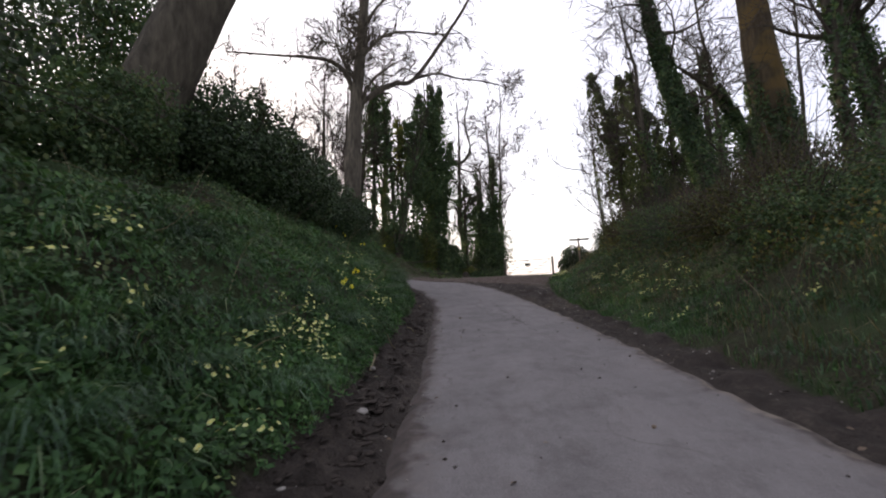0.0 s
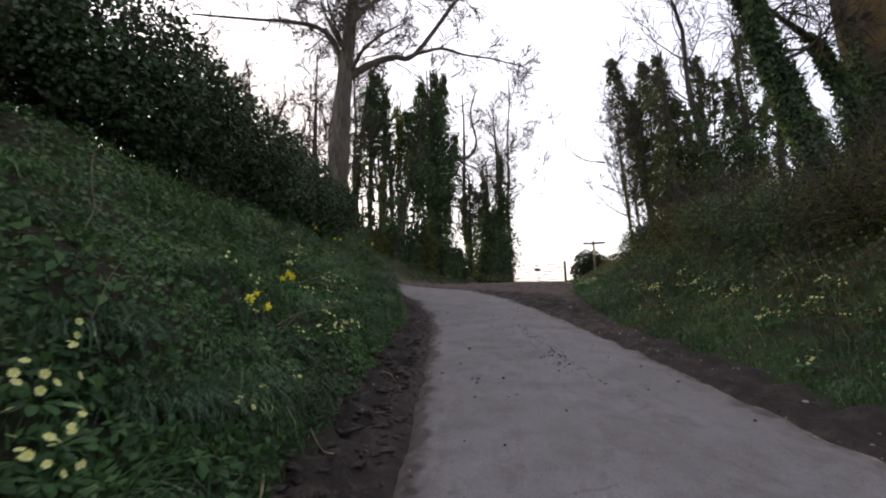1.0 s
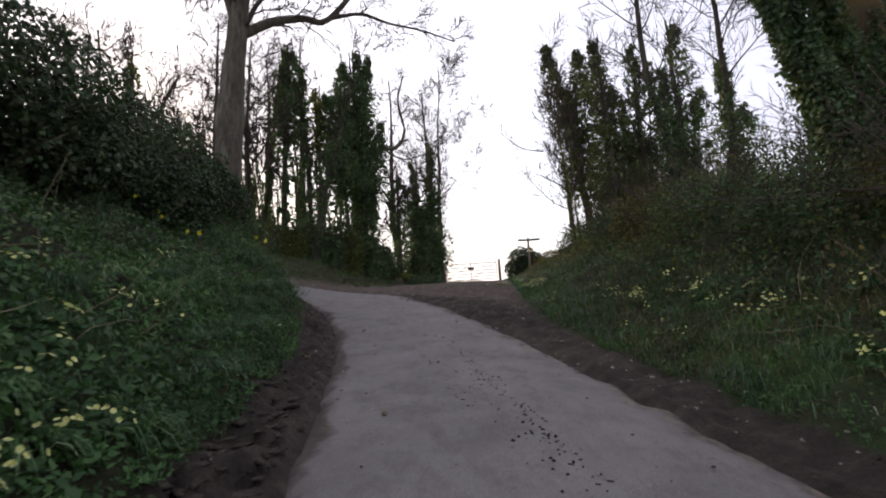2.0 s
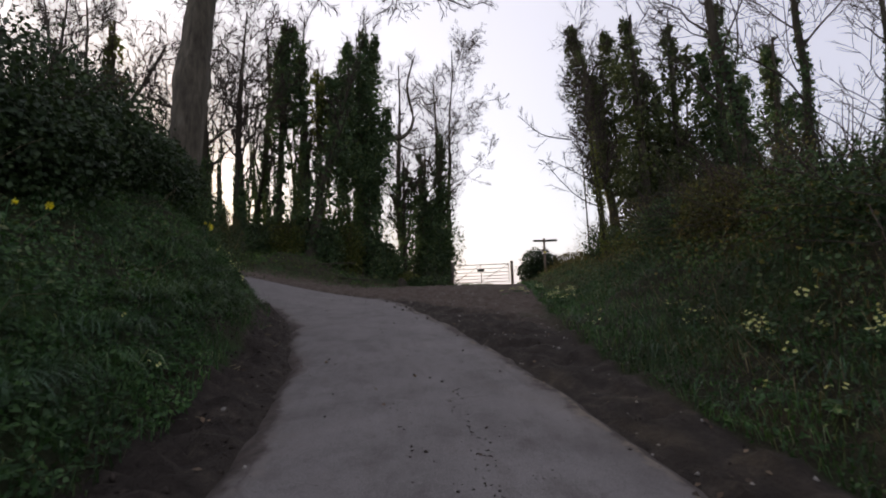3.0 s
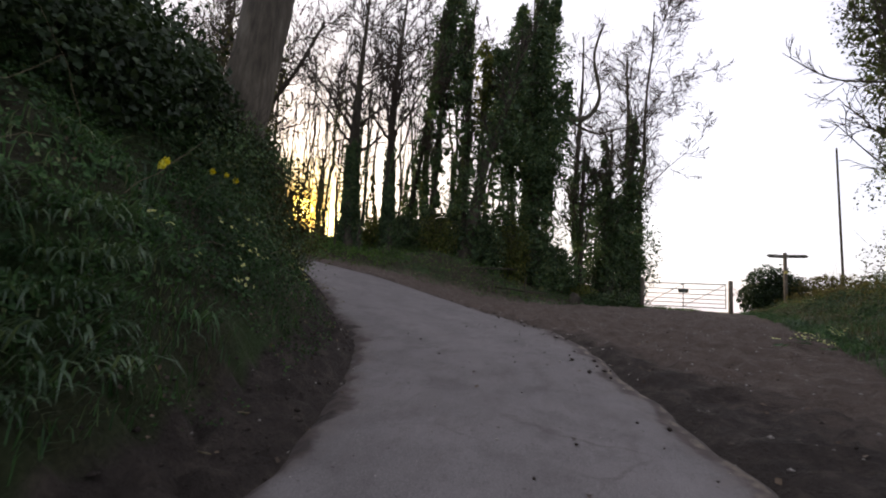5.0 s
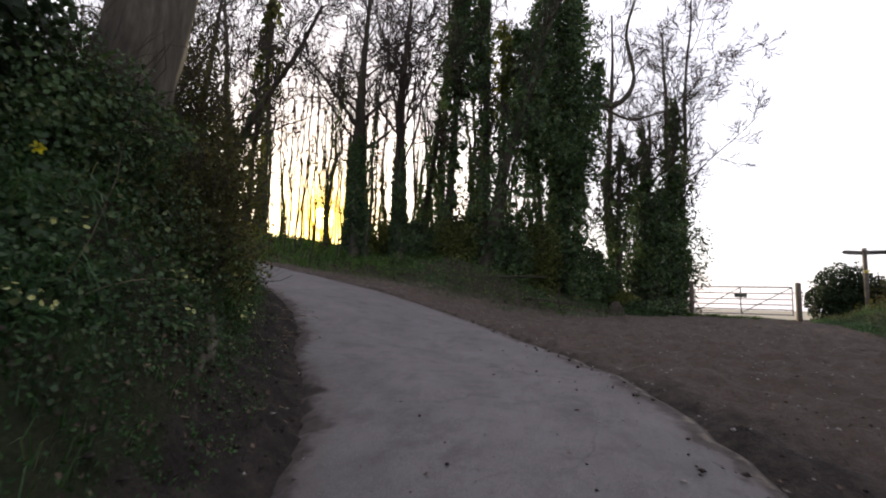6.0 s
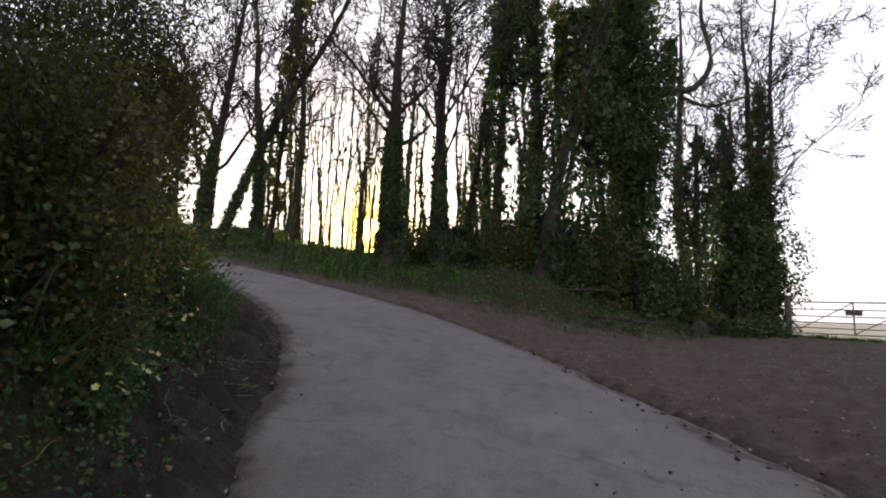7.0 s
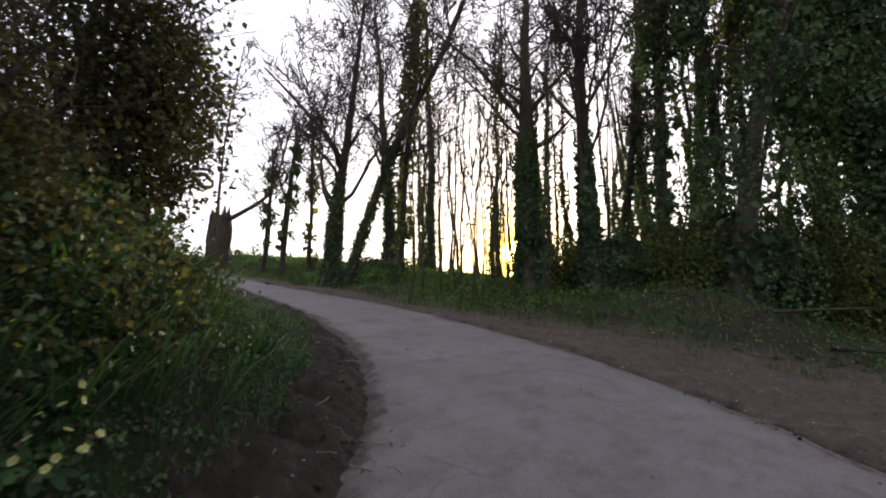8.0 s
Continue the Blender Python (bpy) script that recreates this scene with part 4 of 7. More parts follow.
for x, y, tall, lean in ((7.6, 8.2, 9, (-0.6, 0.5)), (8.6, 5.5, 10, (-1.0, 0.3)), (7.4, 15.5, 8, (-0.8, 0.2)), (10.8, 17.5, 11, (-0.7, 0)), (13.5, 15.5, 12, (-0.6, 0)),
                         (15.5, 19.5, 12, (0, 0)), (9.6, 9.8, 9, (-0.9, 0.2))):
    bare_tree("bare_tree", upright(x, y, tall, lean, 0.3), 0.11, 0.03, MEDIUM, M_DARKBARK, "slender leafless tree among scrub on the bank", 1500, 0.09, 0.2, 0.5, twig=M_TWIG, group="slender trees on the bank")
# bare sapling at the end of the right bank, and its neighbours
TWIG["least"] = 0.007
for x, y, tall, lean, limbs in ((7.6, 22.0, 6.0, (-0.2, 0), ([(8.00, 22.80, 4.16), (7.47, 23.15, 4.47), (6.96, 23.48, 5.07), (6.26, 23.76, 6.10)], [(7.96, 23.11, 5.04), (7.40, 23.45, 5.51), (6.48, 23.77, 6.10)])), (7.95, 22.6, 7.2, (-0.3, 0), ([(7.16, 23.43, 6.71), (6.34, 23.87, 7.05), (5.60, 24.27, 7.88)],)), (9.3, 25.4, 6.0, (-0.2, 0), ())):
    bare_tree("bare_sapling", upright(x, y, tall, lean, 0.3), 0.042, 0.012, SLIM, M_DARKBARK, "thin leafless sapling at the end of the bank", 800, 0.065, 0.22, 0.8, ivy_mat=M_IVY_YELLOW, twig=M_TWIG, group="saplings on the bank",
              limbs=[(thick_line(q, 4), 0.028, 0.008) for q in limbs])


def clump_leaves(centres, sizes, per, leaf):
    """Leaves in many small tufts: each tuft a loose ball, its leaves turned outwards."""
    n = len(centres)
    d = unit(rng.normal(size=(n, per, 3)) + np.array([0, 0, 0.25]))
    depth = 0.35 + 0.75 * rng.random((n, per, 1)) ** 0.6
    p = centres[:, None] + d * depth * np.asarray(sizes)[:, None, None] * np.array([1.0, 1.0, 1.2])
    return leaf_arrays(p.reshape(-1, 3), leaf, d.reshape(-1, 3) * 0.9 + np.array([0, 0, 0.2]), 0.7)


def ivy_tower(x, y, tall, girth, heads, density, label, lean=(0, 0), size=0.098, mat=None, crown=None, group="", limbs=()):
    """A tree smothered in ivy: trunk, ragged tufted columns of leaves with several heads, and bare twigs reaching out."""
    line = upright(x, y, tall, lean, 0.25, 10)
    tree = thing("ivy_clad_tree", tuple(line[0]), label, "tree", group)
    radii = np.linspace(min(0.26, 0.3 * girth), 0.05, len(line))
    v, f = trunk_tube(line, radii, 10)
    world_part("trunk", v, f, M_DARKBARK, tree, smooth=True)
    for limb, a, b in limbs:
        limb = np.asarray(limb, float)
        rr = np.linspace(a, b, len(limb))
        pieces = [tube(limb, rr, 8)]
        branch_out(limb, rr, 1, pieces, MEDIUM)
        world_part("limb", *merged(pieces), M_DARKBARK, tree, smooth=True)
    for v, f in branch_sets(line, radii, crown or SLIM):
        tagged(world_part("branch", v, f, M_TWIG, tree), kind="stuff")
    ivy = []
    for ox, oy, start, share, wide in heads:
        p0, _ = along(line, start)
        n = 14
        t = np.linspace(0, 1, n)
        end = np.array([line[0, 0] + ox + lean[0] * share, line[0, 1] + oy + lean[1] * share, line[0, 2] + tall * share])
        stem = p0[None] * (1 - t)[:, None] + end[None] * t[:, None]
        stem[:, :2] += np.array([ox, oy])[None] * (np.sqrt(t) - t)[:, None] * 0.8
        world_part("branch", *tube(stem, np.linspace(0.07, 0.02, n), 5), M_DARKBARK, tree)
        length = tall * (share - start)
        m = int(length * wide * girth * 20 * density)
        s = rng.random(m) ** 0.9
        seed = int(rng.integers(1e6))
        body = wide * girth * (0.52 + 1.30 * fbm(s * length * 0.55, s * 0 + 3, seed, 3)) * (1 - 0.88 * s ** 2.6)
        a = rng.uniform(0, 2 * np.pi, m)
        rad = body * np.sqrt(rng.random(m)) * (0.75 + 0.7 * vnoise(a * 1.2, s * length * 0.7, seed + 3))
        c = np.stack([np.interp(s, t, stem[:, k]) for k in range(3)], 1) + np.stack([np.cos(a) * rad, np.sin(a) * rad, rng.normal(size=m) * 0.1], 1)
        r = np.clip(body * rng.uniform(0.28, 0.55, m), 0.14, 0.46)
        ivy.append(clump_leaves(c, r, 41, size))
        k = int(length * wide * girth * 40 * density)
        s = rng.random(k) ** 0.9
        body = wide * girth * (0.52 + 1.30 * fbm(s * length * 0.55, s * 0 + 3, seed, 3)) * (1 - 0.88 * s ** 2.6) * 0.78
        a, u = rng.uniform(0, 2 * np.pi, k), np.sqrt(rng.random(k)) * body
        inner = np.stack([np.interp(s, t, stem[:, q]) for q in range(3)], 1) + np.stack([np.cos(a) * u, np.sin(a) * u, rng.normal(size=k) * 0.1], 1)
        ivy.append(leaf_arrays(inner, 0.27, np.stack([np.cos(a), np.sin(a), a * 0 + 0.3], 1), 0.7))
    v, f = merged(ivy)
    tagged(world_part("ivy", v, f, mat or M_IVY, tree, "dense dark green ivy"), kind="stuff")
    return tree


TWIG["least"] = 0.009
# the group of ivy towers across the junction
G = "ivy towers at the junction"
ivy_tower(-4.45, 31.5, 11.9, 0.60, ((0, 0, 0.0, 1.0, 1.0), (0.4, 0.1, 0.55, 1.0, 1.5), (-0.2, 0.2, 0.62, 0.92, 1.1)), 1.0, "tall narrow tree smothered in dark ivy", (0.35, 0), group=G)
ivy_tower(-3.2, 31.9, 10.9, 0.45, ((0, 0, 0.0, 1.0, 1.0), (-0.35, 0.1, 0.6, 0.96, 1.15)), 1.0, "slim ivy-wrapped trunk with a leafy head", (-0.1, 0), group=G)
ivy_tower(-2.75, 32.6, 10.2, 0.48, ((0, 0, 0.58, 1.0, 1.1), (0.25, 0.1, 0.6, 0.92, 0.9)), 0.8, "bare-stemmed tree with yellowish ivy at its head", (0.1, 0), mat=M_IVY_YELLOW, group=G)
ivy_tower(-0.2, 32.9, 13.3, 1.05, ((0, 0, 0.0, 1.0, 0.85), (0.55, 0.1, 0.3, 0.985, 0.85), (-0.9, 0.2, 0.36, 0.95, 1.25), (-1.9, 0.2, 0.36, 0.82, 1.3), (1.2, 0.3, 0.25, 0.68, 0.65), (0.1, -0.1, 0.0, 0.45, 0.85)), 1.2,
          "broad tree buried in black-green ivy with pointed heads", (0, 0), group=G,
          limbs=((thick_line([(0.2, 33.3, 9.8), (1.0, 34.6, 10.4), (1.9, 35.2, 10.7), (2.5, 35.5, 11.8), (2.2, 35.4, 13.8), (2.6, 35.3, 15.4)], 4), 0.17, 0.05),
                 (thick_line([(1.0, 34.6, 10.4), (2.2, 35.1, 9.9), (3.0, 35.0, 9.95), (4.0, 35.7, 10.5), (4.8, 36, 11.5)], 4), 0.07, 0.02)))
ivy_tower(-1.05, 32.7, 8.6, 0.40, ((0, 0, 0.0, 1.0, 1.0),), 0.8, "thin stem wrapped in ivy, leaning on its neighbour", (-0.9, 0), group=G)
ivy_tower(1.75, 34.6, 6.8, 0.42, ((0, 0, 0.3, 1.0, 1.2), (-0.5, 0.2, 0.35, 0.85, 1.2), (0.45, 0.2, 0.3, 0.9, 1.1)), 0.75, "small lacy tree hung with ivy between taller ones", (0.1, 0), crown=MEDIUM, group=G)
ivy_tower(2.95, 36.3, 8.1, 0.66, ((0, 0, 0.0, 1.0, 0.8), (-0.1, 0.1, 0.0, 0.68, 1.35), (0.35, 0, 0.0, 0.62, 1.5)), 1.2, "ivy-clad spire beside the field gate", (-0.05, 0), crown=MEDIUM, group=G)
ivy_tower(3.95, 36.9, 9.5, 0.72, ((0, 0, 0.0, 1.0, 1.0), (0.05, 0.1, 0.0, 0.68, 1.35), (-0.4, -0.1, 0.0, 0.55, 1.1), (0.45, 0, 0.0, 0.36, 0.8)), 1.15, "ivy-clad tree standing at the gatepost", (0.3, 0), crown=MEDIUM, group=G)
ivy_tower(-2.9, 30.9, 9.0, 1.0, ((0, 0, 0.0, 1.0, 1.0),), 1.0, "leaning trunk wrapped in dark ivy", (2.0, 0.6), group=G)
ivy_tower(-6.1, 33.0, 9.5, 0.34, ((0, 0, 0.0, 1.0, 1.0),), 1.0, "slender trunk wrapped in ivy at the wood", (1.3, 0), group=G)
# ivy towers behind the right bank
G = "ivy towers on the right bank"
ivy_tower(11.8, 29.6, 11.8, 1.05, ((0, 0, 0.32, 1.0, 0.9), (0.7, 0.0, 0.30, 0.8, 0.9), (1.7, -0.2, 0.25, 0.97, 1.1)), 1.0, "ragged leaning ivy-covered tree with bare side twigs", (-1.76, -0.13), mat=M_OLIVE, crown=MEDIUM, group=G)
ivy_tower(11.7, 26.4, 10.2, 1.08, ((0, 0, 0.0, 1.0, 0.9), (0.8, 0.2, 0.2, 0.8, 0.9), (-0.2, -0.2, 0.0, 0.3, 1.2)), 0.9, "broad olive-green ivy-covered tree", (-0.5, 0), mat=M_OLIVE, group=G)
ivy_tower(13.4, 26.8, 10.4, 0.95, ((0, 0, 0.0, 1.0, 0.9), (0.9, 0.1, 0.2, 0.92, 0.8), (-0.8, 0, 0.1, 0.7, 0.9)), 0.8, "broad dark tree covered in ivy", (0, 0), mat=M_OLIVE, group=G)
ivy_tower(15.6, 26.6, 11.2, 1.05, ((0, 0, 0.0, 1.0, 0.9), (1.2, 0.1, 0.1, 0.72, 0.9), (-0.9, 0, 0.1, 0.8, 0.9)), 0.9, "tall dark tree covered in ivy", (0.1, 0), group=G)
ivy_tower(18.4, 27.0, 9.8, 1.2, ((0, 0, 0.0, 1.0, 0.9), (1.0, 0, 0.1, 0.75, 0.9)), 0.9, "dark ivy-covered tree at the field edge", (0, 0), group=G)
rng = np.random.default_rng(23)

# the wood beyond the bend
G = "trees of the wood"
bare_tree("wood_tree", thick_line([(-7.0, 29.2, zg(-7.0, 29.2) - 0.3), (-7.15, 29.2, 6.0), (-7.15, 29.3, 8.6), (-7.1, 29.3, 10.5), (-6.9, 29.4, 15.5)], 4), 0.33, 0.03, BIG, M_DARKBARK,
          "tall dark forked tree with ivy round its foot", 9000, 0.10, 0.16, 0.42, twig=M_TWIG, group=G)
bare_tree("wood_tree", thick_line([(-5.75, 29.9, zg(-5.75, 29.9) - 0.3), (-5.85, 29.9, 6.5), (-5.85, 29.9, 10.0), (-5.5, 30.0, 15.0)], 5), 0.25, 0.03, BIG, M_DARKBARK,
          "tall dark straight tree with ivy round its foot", 7000, 0.10, 0.15, 0.4, twig=M_TWIG, group=G)
bare_tree("wood_tree", thick_line([(-12.8, 27.5, zg(-12.8, 27.5) - 0.3), (-12.65, 27.5, 6.0), (-12.35, 27.6, 8.5), (-11.9, 27.8, 14.0)], 5), 0.26, 0.03, BIG, M_DARKBARK,
          "leafless tree with long limbs at the wood's edge", 3500, 0.10, 0.14, 0.5, twig=M_TWIG, group=G,
          limbs=((thick_line([(-12.45, 27.6, 7.6), (-13.2, 27.2, 8.8), (-14.2, 26.9, 10.0), (-15.5, 26.5, 11.4)], 4), 0.09, 0.03),))
bare_tree("wood_tree", thick_line([(-12.5, 27.85, zg(-12.5, 27.85) - 0.3), (-11.8, 28.05, 6.0), (-10.7, 28.25, 8.4), (-9.5, 28.5, 10.4), (-8.6, 28.8, 12.5)], 5), 0.15, 0.05, MEDIUM, M_DARKBARK,
          "slanting leafless tree at the wood's edge", 2500, 0.09, 0.12, 0.5, twig=M_TWIG, group=G)
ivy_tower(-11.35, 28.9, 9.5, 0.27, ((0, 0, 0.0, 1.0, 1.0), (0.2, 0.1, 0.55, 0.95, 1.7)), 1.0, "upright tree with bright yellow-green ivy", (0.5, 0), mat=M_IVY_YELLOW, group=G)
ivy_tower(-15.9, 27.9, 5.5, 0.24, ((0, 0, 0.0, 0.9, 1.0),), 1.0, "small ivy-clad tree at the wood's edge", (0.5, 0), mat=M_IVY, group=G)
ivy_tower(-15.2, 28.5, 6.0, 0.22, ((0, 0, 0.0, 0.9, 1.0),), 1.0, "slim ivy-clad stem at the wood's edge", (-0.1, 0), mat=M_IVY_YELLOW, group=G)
ivy_tower(-16.6, 27.6, 4.6, 0.22, ((0, 0, 0.0, 0.9, 1.0),), 1.0, "small ivy-clad tree at the wood's edge", (0.2, 0), mat=M_IVY, group=G)
for k in range(52):
    x = -17.5 + 18.0 * (k + rng.random()) / 52
    y = 31.0 + 9.5 * rng.random() + max(0, x + 3) * 0.5
    tall = rng.uniform(6, 11.5)
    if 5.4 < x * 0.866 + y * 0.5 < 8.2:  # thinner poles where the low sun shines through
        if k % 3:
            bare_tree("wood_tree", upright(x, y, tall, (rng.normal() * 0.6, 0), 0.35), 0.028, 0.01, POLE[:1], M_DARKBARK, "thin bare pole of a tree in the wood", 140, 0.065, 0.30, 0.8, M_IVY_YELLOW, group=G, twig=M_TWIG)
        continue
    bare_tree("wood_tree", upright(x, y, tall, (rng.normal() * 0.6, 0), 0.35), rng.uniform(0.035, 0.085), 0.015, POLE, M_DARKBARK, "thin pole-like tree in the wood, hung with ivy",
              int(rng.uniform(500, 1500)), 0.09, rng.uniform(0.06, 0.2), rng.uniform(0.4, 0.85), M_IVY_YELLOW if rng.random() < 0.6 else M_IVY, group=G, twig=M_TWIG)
for k in range(7):
    x, y = -8.6 + 6.0 * (k + rng.random()) / 7, 33.2 + 5.5 * rng.random()
    bare_tree("wood_tree", upright(x, y, rng.uniform(7, 11), (rng.normal() * 0.7, 0), 0.35), rng.uniform(0.05, 0.1), 0.02, POLE, M_DARKBARK, "thin tree in the wood, thickly hung with ivy",
              1300, 0.09, rng.uniform(0.15, 0.32), rng.uniform(0.6, 0.95), M_IVY_YELLOW if k % 2 else M_IVY, group=G, twig=M_TWIG)
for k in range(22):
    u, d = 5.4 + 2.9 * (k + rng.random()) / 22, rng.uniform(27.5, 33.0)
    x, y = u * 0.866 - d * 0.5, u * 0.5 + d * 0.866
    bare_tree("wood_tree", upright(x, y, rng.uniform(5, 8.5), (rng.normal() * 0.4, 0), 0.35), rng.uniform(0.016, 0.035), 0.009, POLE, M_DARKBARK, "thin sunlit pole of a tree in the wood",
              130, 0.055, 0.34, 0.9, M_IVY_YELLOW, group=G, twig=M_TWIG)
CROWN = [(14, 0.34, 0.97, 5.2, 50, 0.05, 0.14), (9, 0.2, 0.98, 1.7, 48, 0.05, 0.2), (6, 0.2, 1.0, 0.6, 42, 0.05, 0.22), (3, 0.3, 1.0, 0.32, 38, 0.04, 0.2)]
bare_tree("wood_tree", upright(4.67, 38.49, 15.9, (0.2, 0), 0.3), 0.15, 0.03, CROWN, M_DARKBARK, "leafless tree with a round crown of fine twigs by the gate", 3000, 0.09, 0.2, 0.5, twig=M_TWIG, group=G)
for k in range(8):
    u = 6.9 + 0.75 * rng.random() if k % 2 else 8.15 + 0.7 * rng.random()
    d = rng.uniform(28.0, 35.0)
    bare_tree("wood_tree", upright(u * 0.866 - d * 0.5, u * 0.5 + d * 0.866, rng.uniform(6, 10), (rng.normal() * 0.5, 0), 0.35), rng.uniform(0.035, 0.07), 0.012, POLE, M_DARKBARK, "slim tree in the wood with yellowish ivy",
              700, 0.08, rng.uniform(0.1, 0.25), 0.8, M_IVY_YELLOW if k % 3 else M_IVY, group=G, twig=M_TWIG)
for x, y, tall in ((-13.9, 31.0, 11), (-1.0, 36, 14.5), (2.0, 38.5, 14), (-4.5, 36.5, 15), (4.6, 38.2, 13.5), (-15.2, 35, 13), (-6.2, 37, 14)):
    bare_tree("wood_tree", upright(x, y, tall, (rng.normal() * 0.5, 0), 0.3), 0.2, 0.04, MEDIUM, M_DARKBARK, "tall leafless tree standing behind the ivy towers", 3000, 0.10, 0.2, 0.5, twig=M_TWIG, group=G)


def snag():
    """A broken-off trunk with a jagged top, one live limb and a thin stem beside it."""
    x, y = -18.9, 27.1
    z = zg(x, y)
    line = thick_line([(x - 0.05, y, z - 0.4), (x, y, z + 0.9), (x + 0.12, y, z + 2.1)], 5)
    tree = thing("broken_tree", tuple(line[0]), "broken-off dead trunk with one live limb", "tree")
    v, f = trunk_tube(line, np.linspace(0.48, 0.38, len(line)), 14)
    top = v.reshape(-1, 14, 3)[-1]
    shards = [tube([p * 0.7 + line[-1] * 0.3, p * 0.8 + line[-1] * 0.2 + np.array([0, 0, h])], [0.11, 0.008], 5) for p, h in zip(top[::2], rng.uniform(0.1, 0.55, 7))]
    v, f = merged([(v, f), *shards])
    world_part("trunk", v, f, M_DARKBARK, tree, smooth=True)
    e = line[-1]
    limb = thick_line([e + (0.1, 0, -0.25), e + (0.7, 0.45, 0.15), e + (1.4, 0.95, 0.75), e + (1.65, 1.2, 1.7), e + (2.0, 1.5, 3.8)], 4)
    stem = thick_line([e + (-0.25, 0, -0.7), e + (-0.35, 0, 1.2), e + (-0.15, 0, 3.4), e + (0.5, 0.1, 6.8)], 4)
    for q, r in ((limb, np.linspace(0.10, 0.03, len(limb))), (stem, np.linspace(0.075, 0.02, len(stem)))):
        pieces = [tube(q, r, 7)]
        branch_out(q, r, 0, pieces, [(8, 0.4, 1.0, 1.6, 36, 0.1, 0.16), (6, 0.2, 1.0, 0.75, 36, 0.05, 0.2), (4, 0.3, 1, 0.35, 36, 0.05, 0.2)])
        world_part("limb", *merged(pieces), M_TWIG, tree, smooth=True)


snag()

# ---- hedge and scrub ----
G = "evergreen hedge on the left bank"
for x, y, dz, rx, ry, rz, n, size, mat, lab in (
        (-4.4, 1.0, 1.6, 1.4, 1.4, 1.6, 4000, 0.08, M_LAUREL, "dark evergreen hedge shrub on the bank"),
        (-4.3, 3.2, 1.2, 1.2, 1.4, 1.3, 6000, 0.07, M_LAUREL, "dark evergreen hedge shrub on the bank"),
        (-4.7, 5.0, 0.45, 1.1, 1.1, 0.85, 13000, 0.06, M_IVY, "ivy-filled hedge shrub under a leaning tree"),
        (-3.5, 8.3, 0.95, 1.1, 1.4, 1.15, 27000, 0.058, M_LAUREL, "dense dark evergreen hedge shrub"),
        (-3.5, 10.6, 0.8, 1.0, 1.4, 1.15, 17000, 0.062, M_LAUREL, "dense dark evergreen hedge shrub"),
        (-3.3, 12.6, 0.7, 0.95, 1.3, 1.1, 8500, 0.062, M_LAUREL, "dense dark evergreen hedge shrub"),
        (-4.0, 14.3, 0.7, 1.2, 1.2, 0.95, 5200, 0.065, M_LAUREL, "tall dark evergreen hedge shrub"),
        (-4.3, 16.2, 0.6, 1.1, 1.1, 1.0, 4600, 0.065, M_LAUREL, "dense dark hedge shrub beside a great tree"),
        (-2.9, 16.6, 0.10, 0.70, 0.65, 0.50, 13000, 0.036, M_IVY, "ivy and twigs massed at the foot of a great tree"),
        (-3.75, 18.45, 0.3, 0.60, 0.55, 0.65, 12000, 0.030, M_HEDGE, "ivy and twigs massed at the foot of a great tree"),
        (-5.0, 18.5, 0.6, 1.0, 0.8, 1.2, 13000, 0.030, M_HEDGE, "dry leaves and twigs massed on the bank at the bend"),
        (-5.0, 19.25, 1.4, 0.90, 0.72, 1.45, 5000, 0.034, M_HEDGE, "tall brownish twiggy shrub at the bend"),
        (-6.5, 19.4, 1.3, 0.9, 0.7, 1.7, 3300, 0.045, M_HEDGE, "tall brownish twiggy shrub at the bend"),
        (-5.7, 8.4, 3.2, 1.4, 1.3, 1.8, 14000, 0.075, M_IVY, "hanging ivy canopy beside a leaning tree"),
        (-7.6, 7.6, 3.2, 1.8, 2.2, 3.0, 15000, 0.085, M_LAUREL, "tall dark evergreen behind the hedge")):
    shrub("hedge_shrub", (x, y, zg(x, y) + dz), (rx, ry, rz), int(n * 0.85), size, mat, lab, twigs=260 if y > 16 else 40, group=G, reach=0.45 if y > 16 else 1.0)
shrub("hedge_shrub", (-2.8, 17.85, zg(-2.8, 17.85) + 0.55), (0.45, 0.40, 0.95), 8000, 0.030, M_HEDGE, "dry ivy and twigs climbing a great tree's foot", twigs=120, group=G, reach=0.4)
shrub("hedge_shrub", (-4.05, 7.5, zg(-4.05, 7.5) + 0.8), (0.7, 0.6, 0.9), 9000, 0.055, M_LAUREL, "dark hedge shrub crowding a leaning tree", group=G)
shrub("hedge_shrub", (-4.35, 6.1, zg(-4.35, 6.1) + 0.7), (0.8, 0.7, 0.85), 14000, 0.05, M_IVY, "ivy heaped round the foot of a leaning tree", group=G)
shrub("hedge_shrub", (-5.35, 19.25, zg(-5.35, 19.25) + 2.2), (1.05, 0.65, 1.5), 1800, 0.036, M_HEDGE, "top of a tall twiggy hedge shrub at the bend", twigs=160, group=G, reach=0.45)
for x, y, z, r, n in ((-4.72, 19.50, 4.3, (0.62, 0.45, 1.25), 3800), (-5.55, 19.4, 6.0, (0.75, 0.5, 1.2), 1700), (-4.6, 15.8, 5.0, (0.9, 0.9, 0.9), 1800)):
    shrub("hedge_shrub", (x, y, z), r, n, 0.040, M_HEDGE if y > 18 else M_LAUREL, "tall twiggy hedge shrub with dry brown leaves" if y > 18 else "dark evergreen hedge shrub beside a great tree", twigs=220, group=G, reach=0.5)
shrub("hedge_shrub", (-4.62, 19.55, zg(-4.62, 19.55) + 0.75), (0.55, 0.40, 0.75), 7000, 0.038, M_HEDGE, "dry brown bramble and ivy at the bend", twigs=160, group=G, reach=0.4)
